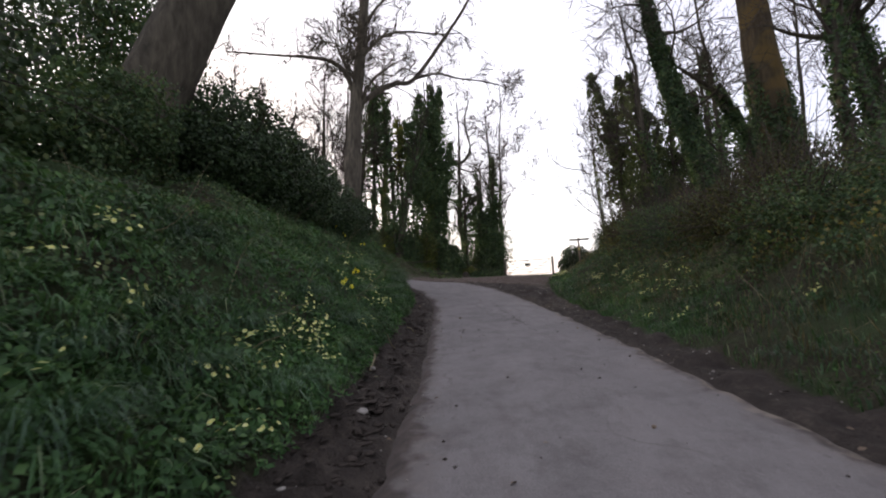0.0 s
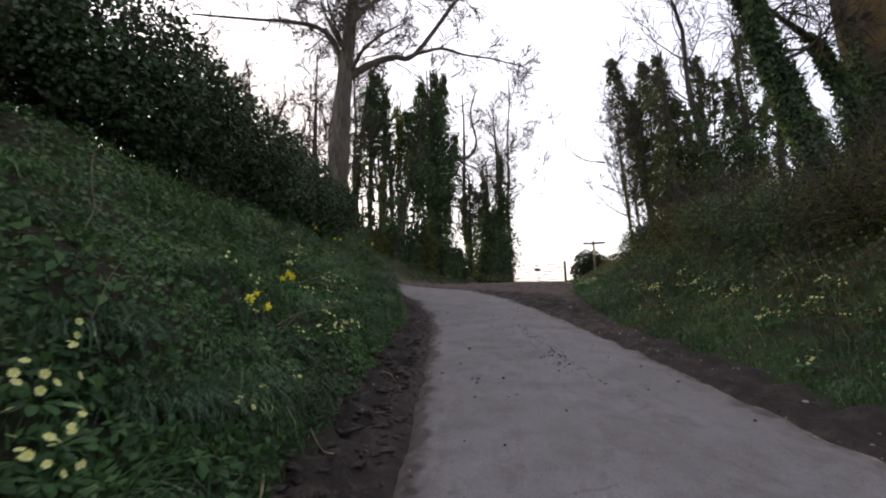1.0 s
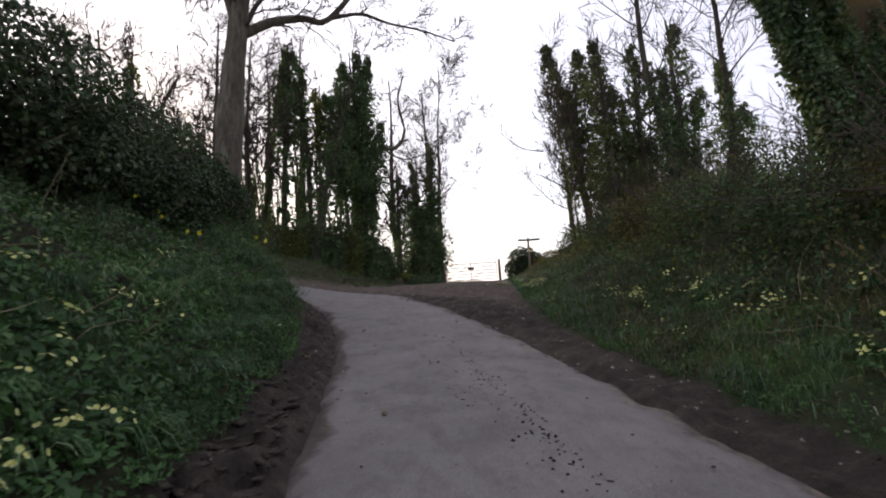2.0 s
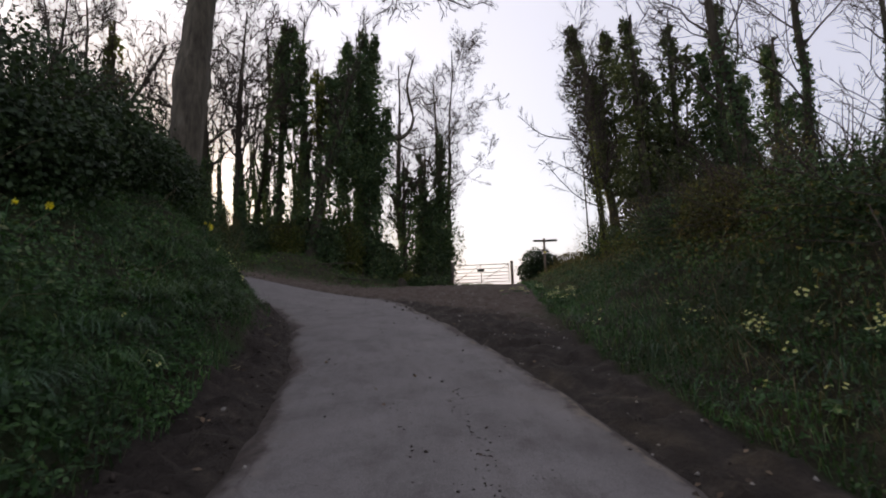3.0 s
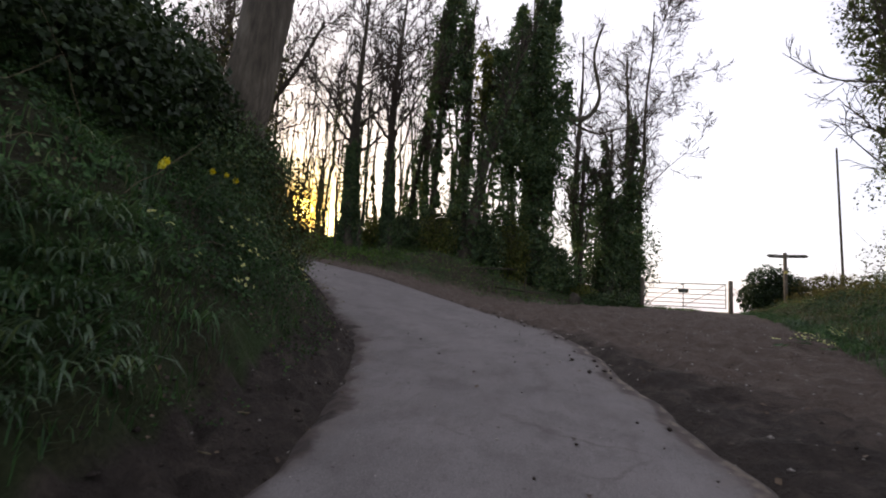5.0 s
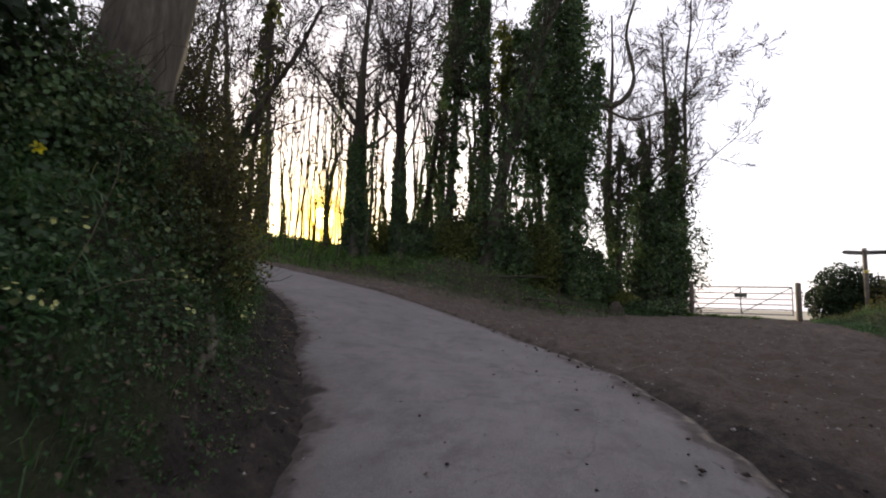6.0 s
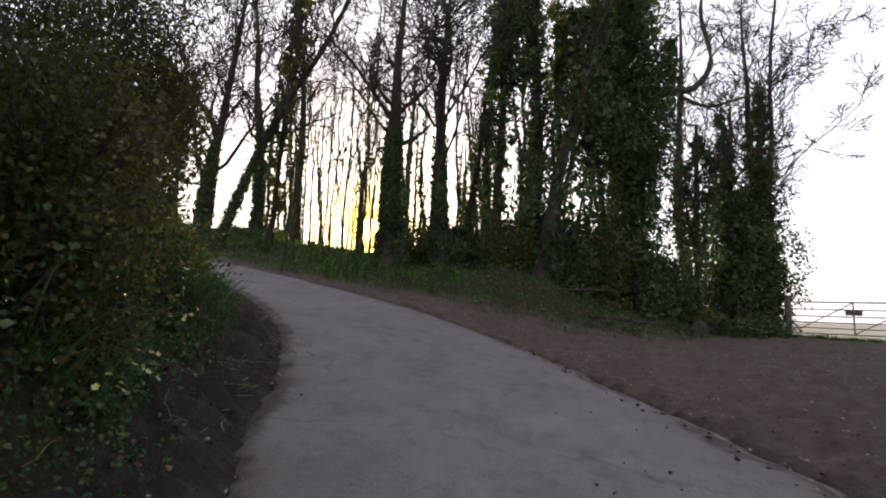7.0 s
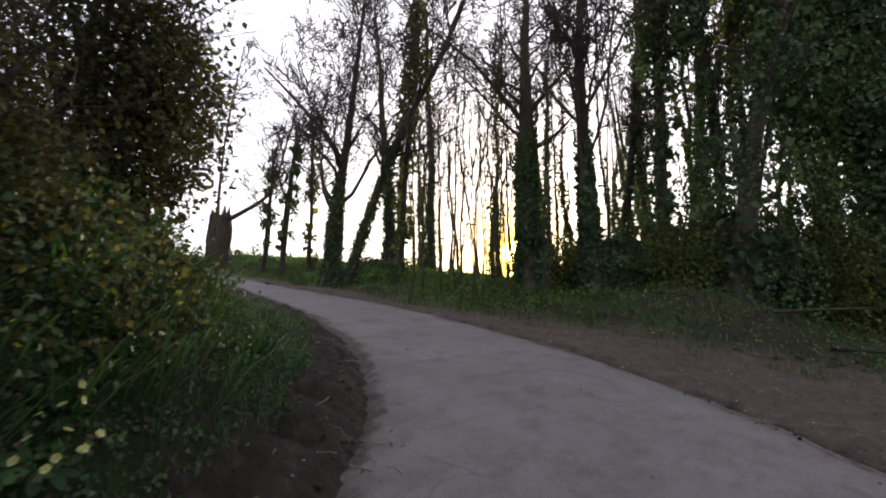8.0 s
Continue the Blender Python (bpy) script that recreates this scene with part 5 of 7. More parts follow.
for x, y in ((-2.55, 12.4), (-2.65, 13.6), (-2.75, 14.8), (-3.0, 11.2), (-3.0, 15.8)):
    shrub("hedge_shrub", (x, y, zg(x, y) + 0.35), (0.65, 0.8, 0.62), 7000, 0.055, M_LAUREL, "dark evergreen hanging over the upper bank", group=G)
G = "scrub on the right bank"
for n, (x, y) in enumerate(((4.95, 6.4), (5.0, 8.2), (5.1, 10.0), (5.25, 11.8), (5.5, 13.6), (5.8, 15.5))):
    shrub("scrub_bush", (x, y, zg(x, y) + 0.25), (0.8, 1.15, 0.55), 6000, 0.042, (M_IVY, M_HEDGE, M_IVY)[n % 3], "low tangle of ivy and bramble on the upper bank", twigs=90, group=G)
shrub("scrub_bush", (8.2, 23.0, zg(8.2, 23.0) + 0.4), (0.9, 0.9, 0.75), 7000, 0.05, M_IVY, "small dark ivy bush round a sapling's foot", twigs=60, group=G)
for x, y, dz, rx, ry, rz, n, size, mat, lab in (
        (6.0, 2.5, 0.36, 1.3, 1.6, 0.65, 4400, 0.066, M_HEDGE, "brown and green bramble scrub on the bank"),
        (6.2, 5.6, 0.36, 1.2, 1.6, 0.68, 9350, 0.045, M_IVY, "tangled ivy and bramble scrub on the bank"),
        (6.2, 8.4, 0.42, 1.2, 1.5, 0.72, 11550, 0.045, M_HEDGE, "brown and green bramble scrub on the bank"),
        (6.6, 11.2, 0.33, 1.3, 1.6, 0.68, 10450, 0.045, M_IVY, "tangled ivy and bramble scrub on the bank"),
        (7.0, 14.0, 0.30, 1.3, 1.7, 0.68, 9350, 0.053, M_IVY, "olive-green scrub on the bank"),
        (7.4, 17.0, 0.27, 1.3, 1.8, 0.68, 9350, 0.053, M_HEDGE, "brown twiggy scrub on the bank"),
        (8.2, 20.2, 0.30, 1.3, 1.8, 0.72, 6600, 0.07, M_IVY_YELLOW, "olive-green scrub on the bank"),
        (9.9, 23.4, 0.6, 1.4, 1.7, 1.3, 5500, 0.066, M_BROWN, "brown twiggy scrub on the bank"),
        (9.3, 12.8, 0.9, 1.3, 1.6, 1.3, 6600, 0.07, M_IVY, "ivy thicket round a mossy trunk"),
        (10.2, 17.8, 1.0, 1.6, 2.0, 1.4, 5500, 0.066, M_BROWN, "tall twiggy thicket on the bank"),
        (11.4, 21.4, 1.0, 1.6, 1.8, 1.4, 5500, 0.074, M_IVY_YELLOW, "tall olive-green thicket on the bank"),
        (12.6, 24.2, 1.2, 1.7, 1.5, 1.8, 4950, 0.074, M_BROWN, "tall brownish thicket on the bank"),
        (15.5, 23.5, 1.6, 2.0, 1.8, 2.2, 4400, 0.082, M_IVY, "dark thicket behind the bank"),
        (10.6, 28.0, 0.6, 1.3, 1.3, 1.2, 4400, 0.074, M_BROWN, "low brown scrub near the signpost"),
        (8.8, 8.0, 0.54, 1.3, 1.8, 0.86, 3850, 0.074, M_IVY, "ivy thicket on the bank")):
    shrub("scrub_bush", (x, y, zg(x, y) + dz), (rx, ry, rz), int(n * 0.62), size, mat, lab, twigs=110, group=G)
shrub("ivy_thicket", (12.2, 27.0, 6.2), (1.4, 0.9, 2.2), 7000, 0.10, M_OLIVE, "tall olive-green ivy thicket joining the trees", "thicket", 5, 30)
shrub("ivy_thicket", (14.5, 27.2, 6.4), (2.4, 0.9, 2.4), 9000, 0.105, M_IVY, "tall dark ivy thicket joining the trees", "thicket", 5, 30)
shrub("clipped_hedge", (10.05, 36.3, zg(10.05, 36.3) + 0.8), (1.4, 0.8, 1.25), 17000, 0.09, M_LAUREL, "small rounded dark hedge beside the gate", "hedge", 7)
shrub("scrub_bush", (11.8, 35.2, zg(11.8, 35.2) + 0.5), (1.3, 0.9, 0.8), 6000, 0.09, M_BROWN, "low brown scrub behind the signpost", twigs=40, group=G)
shrub("scrub_bush", (14.2, 35.4, zg(14.2, 35.4) + 0.6), (1.5, 1.0, 1.0), 6000, 0.09, M_IVY, "low dark scrub at the field edge", twigs=30, group=G)
# undergrowth at the foot of the wood
G = "undergrowth of the wood"
for k in range(20):
    t = (k + 0.5) / 20
    x, y = -14.5 + 18.4 * t, 29.8 + 1.8 * rng.random() + 4.6 * max(0, t - 0.62) / 0.38
    sunny = 4.8 < x * 0.866 + y * 0.5 < 8.6
    if sunny:
        continue
    tall = rng.uniform(0.3, 0.55) if x > 0.9 else rng.uniform(0.9, 1.6) if x > -4.6 else (rng.uniform(0.6, 1.0) if x > -7.0 else rng.uniform(0.2, 0.5))
    shrub("wood_undergrowth", (x, y, zg(x, y) + tall * 0.5), (0.85, 0.7, tall), 2400 + int(900 * tall), 0.08, (M_IVY, M_IVY, M_IVY_YELLOW)[k % 3], "low ivy and bramble undergrowth at the wood's edge", "undergrowth", 4, 40, G)
for x, y, rx, rz in ((-7.3, 33.6, 0.8, 0.8), (-6.5, 32.6, 0.8, 0.9), (-5.7, 32.0, 0.8, 0.9), (-4.9, 33.4, 0.8, 1.2), (-3.9, 33.8, 0.9, 1.3), (-3.0, 33.6, 0.9, 1.5), (-2.0, 33.9, 0.9, 1.5), (-1.2, 33.6, 0.8, 1.3), (-0.4, 34.2, 0.9, 1.4), (0.9, 34.6, 0.8, 1.1), (2.9, 36.9, 0.9, 1.3)):
    shrub("wood_undergrowth", (x, y, zg(x, y) + 0.6 * rz), (rx * 1.15, 0.75, rz * 1.1), 4200, 0.115, M_IVY, "tall dark ivy and holly scrub between the ivy towers", "undergrowth", 5, 40, G)
# ---- plants of the banks and verges ----
def sample(n, x0, x1, y0, y1):
    """Random places with their ground height, distances and the way downhill."""
    x, y = rng.uniform(x0, x1, n), rng.uniform(y0, y1, n)
    z, dl, dr, df, dw = terrain(x, y)
    e = 0.12
    g = np.stack([(height(x + e, y) - z) / e, (height(x, y + e) - z) / e], 1)
    nor = unit(np.stack([-g[:, 0], -g[:, 1], np.ones(n)], 1))
    down = np.stack([-g[:, 0], -g[:, 1], np.zeros(n)], 1)
    return np.stack([x, y, z], 1), dl, dr, df, dw, nor, down


def tufts(places, downs, blades, tall, wide, droop, radius=0.07):
    """Tussocks: bunches of long leaves arching out and downhill."""
    p = np.repeat(places, blades, 0)
    off = rng.normal(size=(len(p), 2)) * radius
    p = p + np.concatenate([off, np.zeros((len(p), 1))], 1)
    way = np.repeat(unit(downs + 1e-6), blades, 0) * 0.6 + np.concatenate([off / radius * 0.8, np.zeros((len(p), 1))], 1)
    return arch_arrays(p - np.array([0, 0, 0.03]), np.repeat(tall, blades), wide, way, droop)


# left bank
p, dl, dr, df, dw, nor, down = sample(210000, -8.5, -0.5, -1.5, 22.5)
on = (dl > 0.47 + 0.2 * sstep(11, 13, p[:, 1]) * (1 - sstep(16, 18, p[:, 1]))) & (dr < 0) & (dl < 3.4) & (p[:, 0] > -8)
patchy = fbm(p[:, 0] * 0.8, p[:, 1] * 0.8, 201)
lower = 1 - sstep(0.9, 2.3, dl)
ivy_side = sstep(15.2, 17.0, p[:, 1]) * (1 - 0.55 * sstep(18.6, 19.8, p[:, 1]))
k = on & (rng.random(len(p)) < (0.25 + 0.75 * lower) * (1 - 0.8 * ivy_side) * (0.35 + patchy))
v, f = leaf_arrays(p[k] + nor[k] * rng.uniform(0.01, 0.12, (k.sum(), 1)), np.where(p[k][:, 1] > 13.5, 0.028, 0.038), nor[k] * 1.3, 0.7, 0.62)
stuff("bank_herbs", v, f, M_HERB, "green primrose and nettle leaves covering the bank", "undergrowth")
k = on & (rng.random(len(p)) < np.clip(sstep(0.9, 2.0, dl) * 0.8 + ivy_side, 0, 1) * (0.4 + patchy))
v, f = leaf_arrays(p[k] + nor[k] * rng.uniform(0.01, 0.12, (k.sum(), 1)), np.where(p[k][:, 1] > 13.5, 0.028, 0.041), nor[k] * 1.2, 0.7, 0.8)
stuff("bank_ivy", v, f, M_IVY, "dark ivy trailing over the upper bank", "ivy")
p, dl, dr, df, dw, nor, down = sample(22000, -3.6, -0.6, -0.5, 10.2)
k = (dl > 0.55) & (dr < 0) & (dl < 2.4) & (rng.random(len(p)) < 0.7 * sstep(0.44, 0.62, fbm(p[:, 0] * 1.5 + 40, p[:, 1] * 1.5, 206)))
v, f = leaf_arrays(p[k] + nor[k] * rng.uniform(0.03, 0.13, (k.sum(), 1)), 0.062, nor[k] * 1.3, 0.65, 0.62, 0.5)
stuff("bank_herbs", v, f, M_HERB, "broad crinkled primrose leaves on the bank", "undergrowth")
p, dl, dr, df, dw, nor, down = sample(42000, -3.2, -0.6, 0.2, 16.5)
k = (dl > 0.5 + 0.35 * sstep(11, 13, p[:, 1])) & (dr < 0) & (dl < 2.3) & (rng.random(len(p)) < (0.46 - 0.12 * dl) * (0.35 + fbm(p[:, 0] * 1.6, p[:, 1] * 1.6, 205)))
v, f = frond_arrays(p[k] + nor[k] * 0.02, 0.11, nor[k])
stuff("bank_leaves", v, f, M_HERB, "ferny green leaves on the lower bank", "undergrowth")
p, dl, dr, df, dw, nor, down = sample(150000, -8.5, -0.45, -1.5, 22.5)
on = (dl > 0.45 + 0.08 * sstep(11, 13, p[:, 1]) * (1 - sstep(16, 18, p[:, 1]))) & (dr < 0) & (dl < 2.8) & (p[:, 0] > -8.3)
turf = fbm(p[:, 0] * 1.3 + 9, p[:, 1] * 1.3, 210)
k = on & (rng.random(len(p)) < (1.1 - 0.35 * dl) * sstep(0.34, 0.6, turf) * (1 - 0.75 * sstep(15.4, 16.6, p[:, 1]) * (1 - sstep(18.8, 19.6, p[:, 1]))))
k &= (dl < 1.5) | (p[:, 1] < 9)
v, f = blade_arrays(p[k], 0.13, 0.007, 0.8, unit(down[k] + 1e-6) * 0.6)
stuff("bank_grass", v, f, M_GRASS, "short green grass on the bank", "grass")
# big tussocks: fine blades falling over downhill
p, dl, dr, df, dw, nor, down = sample(1500, -4.0, -0.6, -0.8, 16.8)
clumped = sstep(0.42, 0.56, fbm(p[:, 0] * 1.1 + 5, p[:, 1] * 1.1, 215))
k = (dl > 0.68) & (dr < 0) & (dl < 2.7) & (rng.random(len(p)) < (0.02 + 0.55 * clumped) * (1 - 0.65 * sstep(9.5, 12, p[:, 1])))
v, f = tufts(p[k], down[k], 62, rng.uniform(0.22, 0.40, k.sum()), 0.0075, 1.15, 0.075)
stuff("grass_tussocks", v, f, M_GRASS, "arching tussocks of dark grass on the bank", "grass")
def clump_at(x, y, blades, tall, wide, droop, radius):
    """One big tussock: a dome of long blades falling outwards and downhill."""
    e = 0.15
    down = np.array([[zg(x - e, y) - zg(x + e, y), zg(x, y - e) - zg(x, y + e), 0.0]]) / (2 * e)
    return tufts(np.array([[x, y, zg(x, y)]]), down * 0.6, blades, np.array([tall]), wide, droop, radius)


TUSSOCKS = [(-1.38, 2.44), (-1.02, 2.95), (-1.41, 3.2), (-1.69, 2.77), (-1.58, 1.93), (-1.30, 4.72), (-1.40, 1.55), (-1.18, 4.9), (-1.69, 5.96), (-1.42, 4.8), (-1.17, 9.3), (-1.27, 11.1), (-1.56, 8.47), (-1.1, 8.85), (-2.0, 3.6), (-2.1, 4.9),
            (-1.9, 7.2), (-1.3, 6.9), (-1.25, 10.2), (-1.7, 9.8)]
v, f = merged([clump_at(x + rng.normal() * 0.04, y, 330, rng.uniform(0.24, 0.36), 0.0042, 1.05, rng.uniform(0.10, 0.15)) for x, y in TUSSOCKS])
stuff("grass_tussocks", v, f, M_TUSSOCK, "big domed tussocks of dark blue-green grass", "grass")
STRAPS = [(-1.3, 12.5), (-1.45, 13.0), (-1.6, 12.8), (-1.25, 13.2), (-1.38, 13.6), (-1.58, 13.9), (-1.45, 14.05), (-1.65, 14.3), (-1.8, 13.5), (-1.3, 11.9), (-1.5, 12.2), (-1.75, 13.1), (-1.55, 11.5), (-1.35, 12.9)]
v, f = merged([clump_at(x + rng.normal() * 0.10, y + rng.normal() * 0.14, 120, rng.uniform(0.17, 0.30), 0.012, 1.0, rng.uniform(0.11, 0.17)) for x, y in STRAPS * 2])
stuff("strap_leaves", v, f, M_LUSH, "lush grey-green strap leaves hanging over the bank", "plants")
# sword-leaved clump and long grass at the bend
p, dl, dr, df, dw, nor, down = sample(1500, -6.5, -2.4, 17.6, 21.8)
k = (dl > 0.62) & (dr < 0) & (dl < 1.3) & (rng.random(len(p)) < 0.45)
v, f = tufts(p[k], down[k], 20, rng.uniform(0.3, 0.5, k.sum()) * np.where(p[k][:, 0] < -3.9, 0.5, 1.0), 0.012, 0.55, 0.07)
stuff("long_grass", v, f, M_GRASS, "long upright grass at the foot of the bend's bank", "grass")
# ivy curtain and withered leaves on the steep face at the bend
p, dl, dr, df, dw, nor, down = sample(125000, -8.2, -1.2, 15.4, 21.5)
k = (dl > 0.6 + 0.9 * sstep(-3.9, -5.0, p[:, 0])) & (dr < 0) & (dl < 2.6) & (rng.random(len(p)) < 0.8 * sstep(0.6, 1.1, dl))
v, f = leaf_arrays(p[k] + nor[k] * (rng.random((k.sum(), 1)) ** 1.6 * np.where(p[k][:, :1] < -4.0, 0.12, 0.45)), 0.031, nor[k] * 1.0, 0.8, 0.78)
stuff("bank_ivy", v, f, M_IVY, "thick curtain of ivy on the steep bank", "ivy")
q, dq, eq, _, _, nq, _ = sample(60000, -4.6, -1.0, 14.0, 20.2)
low = (dq > 0.26) & (eq < 0) & (dq < 1.6) & (rng.random(len(q)) < (0.35 + 0.6 * sstep(0.3, 0.8, dq)) * sstep(0.36, 0.56, fbm(q[:, 0] * 2.2, q[:, 1] * 2.2, 222)))
v, f = leaf_arrays(q[low] + nq[low] * rng.uniform(0.005, 0.09, (low.sum(), 1)), 0.025, nq[low] * 1.1, 0.8, 0.6)
stuff("bank_herbs", v, f, M_HERB, "small herb leaves creeping down on to the mud", "undergrowth")
low &= rng.random(len(q)) < 0.2
v, f = leaf_arrays(q[low] + nq[low] * rng.uniform(0.01, 0.05, (low.sum(), 1)), 0.03, nq[low] * 1.3, 0.7, 0.7)
stuff("withered_leaves", v, f, M_LITTER, "dead brown leaves lying on the steep bank", "leaf litter")
# withered leaves mixed in thickly; their dark colour also stands in for shade
k &= rng.random(len(p)) < 0.8 * sstep(16.0, 17.2, p[:, 1])
v, f = leaf_arrays(p[k] + nor[k] * (0.03 + rng.random((k.sum(), 1)) ** 1.3 * np.where(p[k][:, :1] < -4.0, 0.14, 0.5)), 0.030, nor[k] * 0.6 + np.array([0, 0, -0.3]), 0.9, 0.8)
stuff("withered_leaves", v, f, M_HEDGE, "withered brown leaves among the ivy, dark in place of shade", "undergrowth")
# brighter bramble leaves; the bend's patch of sunlight is in their colour
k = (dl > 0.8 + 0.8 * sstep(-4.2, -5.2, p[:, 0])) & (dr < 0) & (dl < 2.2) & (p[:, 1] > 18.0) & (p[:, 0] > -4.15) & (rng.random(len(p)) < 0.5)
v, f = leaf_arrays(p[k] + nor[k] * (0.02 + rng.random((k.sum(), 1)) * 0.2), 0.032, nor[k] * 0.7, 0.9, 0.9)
stuff("bramble_leaves", v, f, M_BRAMBLE_SUNLIT, "bramble leaves at the bend, yellowed as if sunlit", "undergrowth")

# right bank
p, dl, dr, df, dw, nor, down = sample(190000, 2.6, 11.5, -1.5, 36.5)
on = (df > -0.12) & (dr > 0.3) & (df < 3.6)
patchy = fbm(p[:, 0] * 0.7, p[:, 1] * 0.7, 231)
near = 1 - sstep(1.3, 2.6, df)
k = on & (rng.random(len(p)) < near * 0.9 * sstep(0.35, 0.58, patchy))
v, f = leaf_arrays(p[k] + nor[k] * rng.uniform(0.01, 0.14, (k.sum(), 1)), 0.034, nor[k] * 1.1, 0.8, 0.6)
stuff("bank_herbs", v, f, M_HERB, "green primrose and herb leaves on the bank", "undergrowth")
k = on & (rng.random(len(p)) < sstep(0.6, 1.8, df) * 0.55 * (0.4 + patchy))
v, f = leaf_arrays(p[k] + nor[k] * rng.uniform(0.01, 0.25, (k.sum(), 1)), 0.045, nor[k] * 1.0, 0.8, 0.9)
stuff("bank_ivy", v, f, M_IVY, "dark ivy trailing over the bank", "ivy")
k = on & (rng.random(len(p)) < sstep(1.0, 2.2, df) * 0.40 * (1.2 - patchy))
v, f = leaf_arrays(p[k] + nor[k] * rng.uniform(0.02, 0.4, (k.sum(), 1)), 0.05, nor[k] * 0.7, 0.9, 0.8)
stuff("bramble_leaves", v, f, M_BROWN, "withered bramble leaves on the upper bank", "undergrowth")
p, dl, dr, df, dw, nor, down = sample(170000, 2.4, 10.5, -1.5, 37.5)
on = (df > -0.08) & (dr > 0.42) & (df < 2.6)
turf = fbm(p[:, 0] * 1.2 + 30, p[:, 1] * 1.2, 240)
k = on & (rng.random(len(p)) < (1.0 - 0.3 * df) * (0.25 + 0.9 * sstep(0.35, 0.6, turf)))
v, f = blade_arrays(p[k], 0.13, 0.008, 0.8, unit(down[k] + 1e-6) * 0.5)
stuff("bank_grass", v, f, M_GRASS, "short green grass on the verge and bank", "grass")
p, dl, dr, df, dw, nor, down = sample(75000, 2.8, 11, -1, 36)
k = (df > 0.3) & (dr > 0.5) & (df < 2.0) & (rng.random(len(p)) < 0.75 * sstep(0.38, 0.62, fbm(p[:, 0] * 1.1, p[:, 1] * 1.1, 250)))
v, f = blade_arrays(p[k], 0.26, 0.006, 1.4, unit(down[k] + 1e-6) * 0.9)
stuff("dead_grass", v, f, M_STRAW, "pale dead grass hanging down the bank", "grass")
p, dl, dr, df, dw, nor, down = sample(2600, 2.8, 8.5, -1, 33)
k = (df > 0.15) & (dr > 0.5) & (df < 2.2) & (rng.random(len(p)) < 0.30)
v, f = tufts(p[k], down[k], 42, rng.uniform(0.2, 0.38, k.sum()), 0.0065, 1.1, 0.09)
stuff("grass_tussocks", v, f, M_TUSSOCK, "tussocks of dark grass on the right bank", "grass")

# verge of the wood and the mounds at the gate
p, dl, dr, df, dw, nor, down = sample(130000, -24, 5.2, 25.2, 37.6)
on = (dr > 0.35) & (df < 0) & (dw > -0.35)
sparse = 1 - 0.72 * sstep(-7.5, -3.5, p[:, 0])
k = on & (dw < 7.0) & (rng.random(len(p)) < 0.75 * sparse * (1 - 0.10 * np.maximum(dw, 0)) * (0.3 + sstep(0.38, 0.6, fbm(p[:, 0] * 0.8, p[:, 1] * 0.8, 260))))
# left part of the verge: sunlight is put into the blades' greener colour
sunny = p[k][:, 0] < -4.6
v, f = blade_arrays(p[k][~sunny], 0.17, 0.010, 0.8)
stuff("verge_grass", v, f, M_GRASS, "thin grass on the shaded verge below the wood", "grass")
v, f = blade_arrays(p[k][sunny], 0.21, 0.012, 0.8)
stuff("verge_grass", v, f, M_FRESH_OR_SUNLIT, "verge grass below the wood, coloured as if sunlit", "grass")
k = on & (dw > 0.2) & (dw < 3.0) & (rng.random(len(p)) < 0.75 * sparse * sstep(0.36, 0.58, fbm(p[:, 0] * 0.6 + 4, p[:, 1] * 0.6, 270)))
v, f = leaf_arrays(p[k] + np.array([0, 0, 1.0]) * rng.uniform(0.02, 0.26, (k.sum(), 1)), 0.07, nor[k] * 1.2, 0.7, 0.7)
stuff("verge_herbs", v, f, M_FRESH_OR_SUNLIT, "fresh green cow parsley leaves below the wood", "undergrowth")
q = rng.random((1500, 2))
x, y = 4.2 + 2.6 * q[:, 0] ** 1.4, 35.75 - 0.25 * 2.6 * q[:, 0] ** 1.4 + 0.5 * (q[:, 1] - 0.5)
v, f = blade_arrays(np.stack([x, y, height(x, y)], 1), 0.17, 0.012, 0.7)
stuff("gateway_grass", v, f, M_FRESH_OR_SUNLIT, "fresh green grass along the foot of the gate", "grass")
k = (dw > 0.4) & (df < 0) & (dr > 0.5) & (rng.random(len(p)) < 0.12)
v, f = leaf_arrays(p[k] + np.array([0, 0, 0.02]), 0.09, nor[k] * 1.5, 0.5, 0.7)
stuff("leaf_litter", v, f, M_LITTER, "dead brown leaves on the floor of the wood", "leaf litter")

# dead leaves and grit on the lane, thickest along its edges
p, dl, dr, df, dw, nor, down = sample(46000, -8, 6, 0.5, 30)
edge = np.minimum(np.abs(dl), np.abs(dr))
inside = (dl < 0) & (dr < 0)
apron = (dr > 0) & (df < 0.1) & (dw < 0)
beside = (dl > 0) & (dl < 0.55) & (dr < 0)
chance = np.where(inside, 0.007 + 0.10 * (1 - sstep(0.03, 0.30, edge)) * sstep(0.45, 0.65, fbm(p[:, 0] * 2, p[:, 1] * 2, 280)), np.where(apron | beside, 0.09, 0))
k = rng.random(len(p)) < chance
q = p[k].copy()
q[:, 2] = np.where(inside[k], road_height(q[:, 0], q[:, 1]) + 0.016, q[:, 2] + 0.012)
v, f = leaf_arrays(q, 0.040, nor[k] * 2.0, 0.45, 0.7, 0.0)
stuff("fallen_leaves", v, f, M_LITTER, "small dead brown leaves scattered on the lane", "leaf litter")


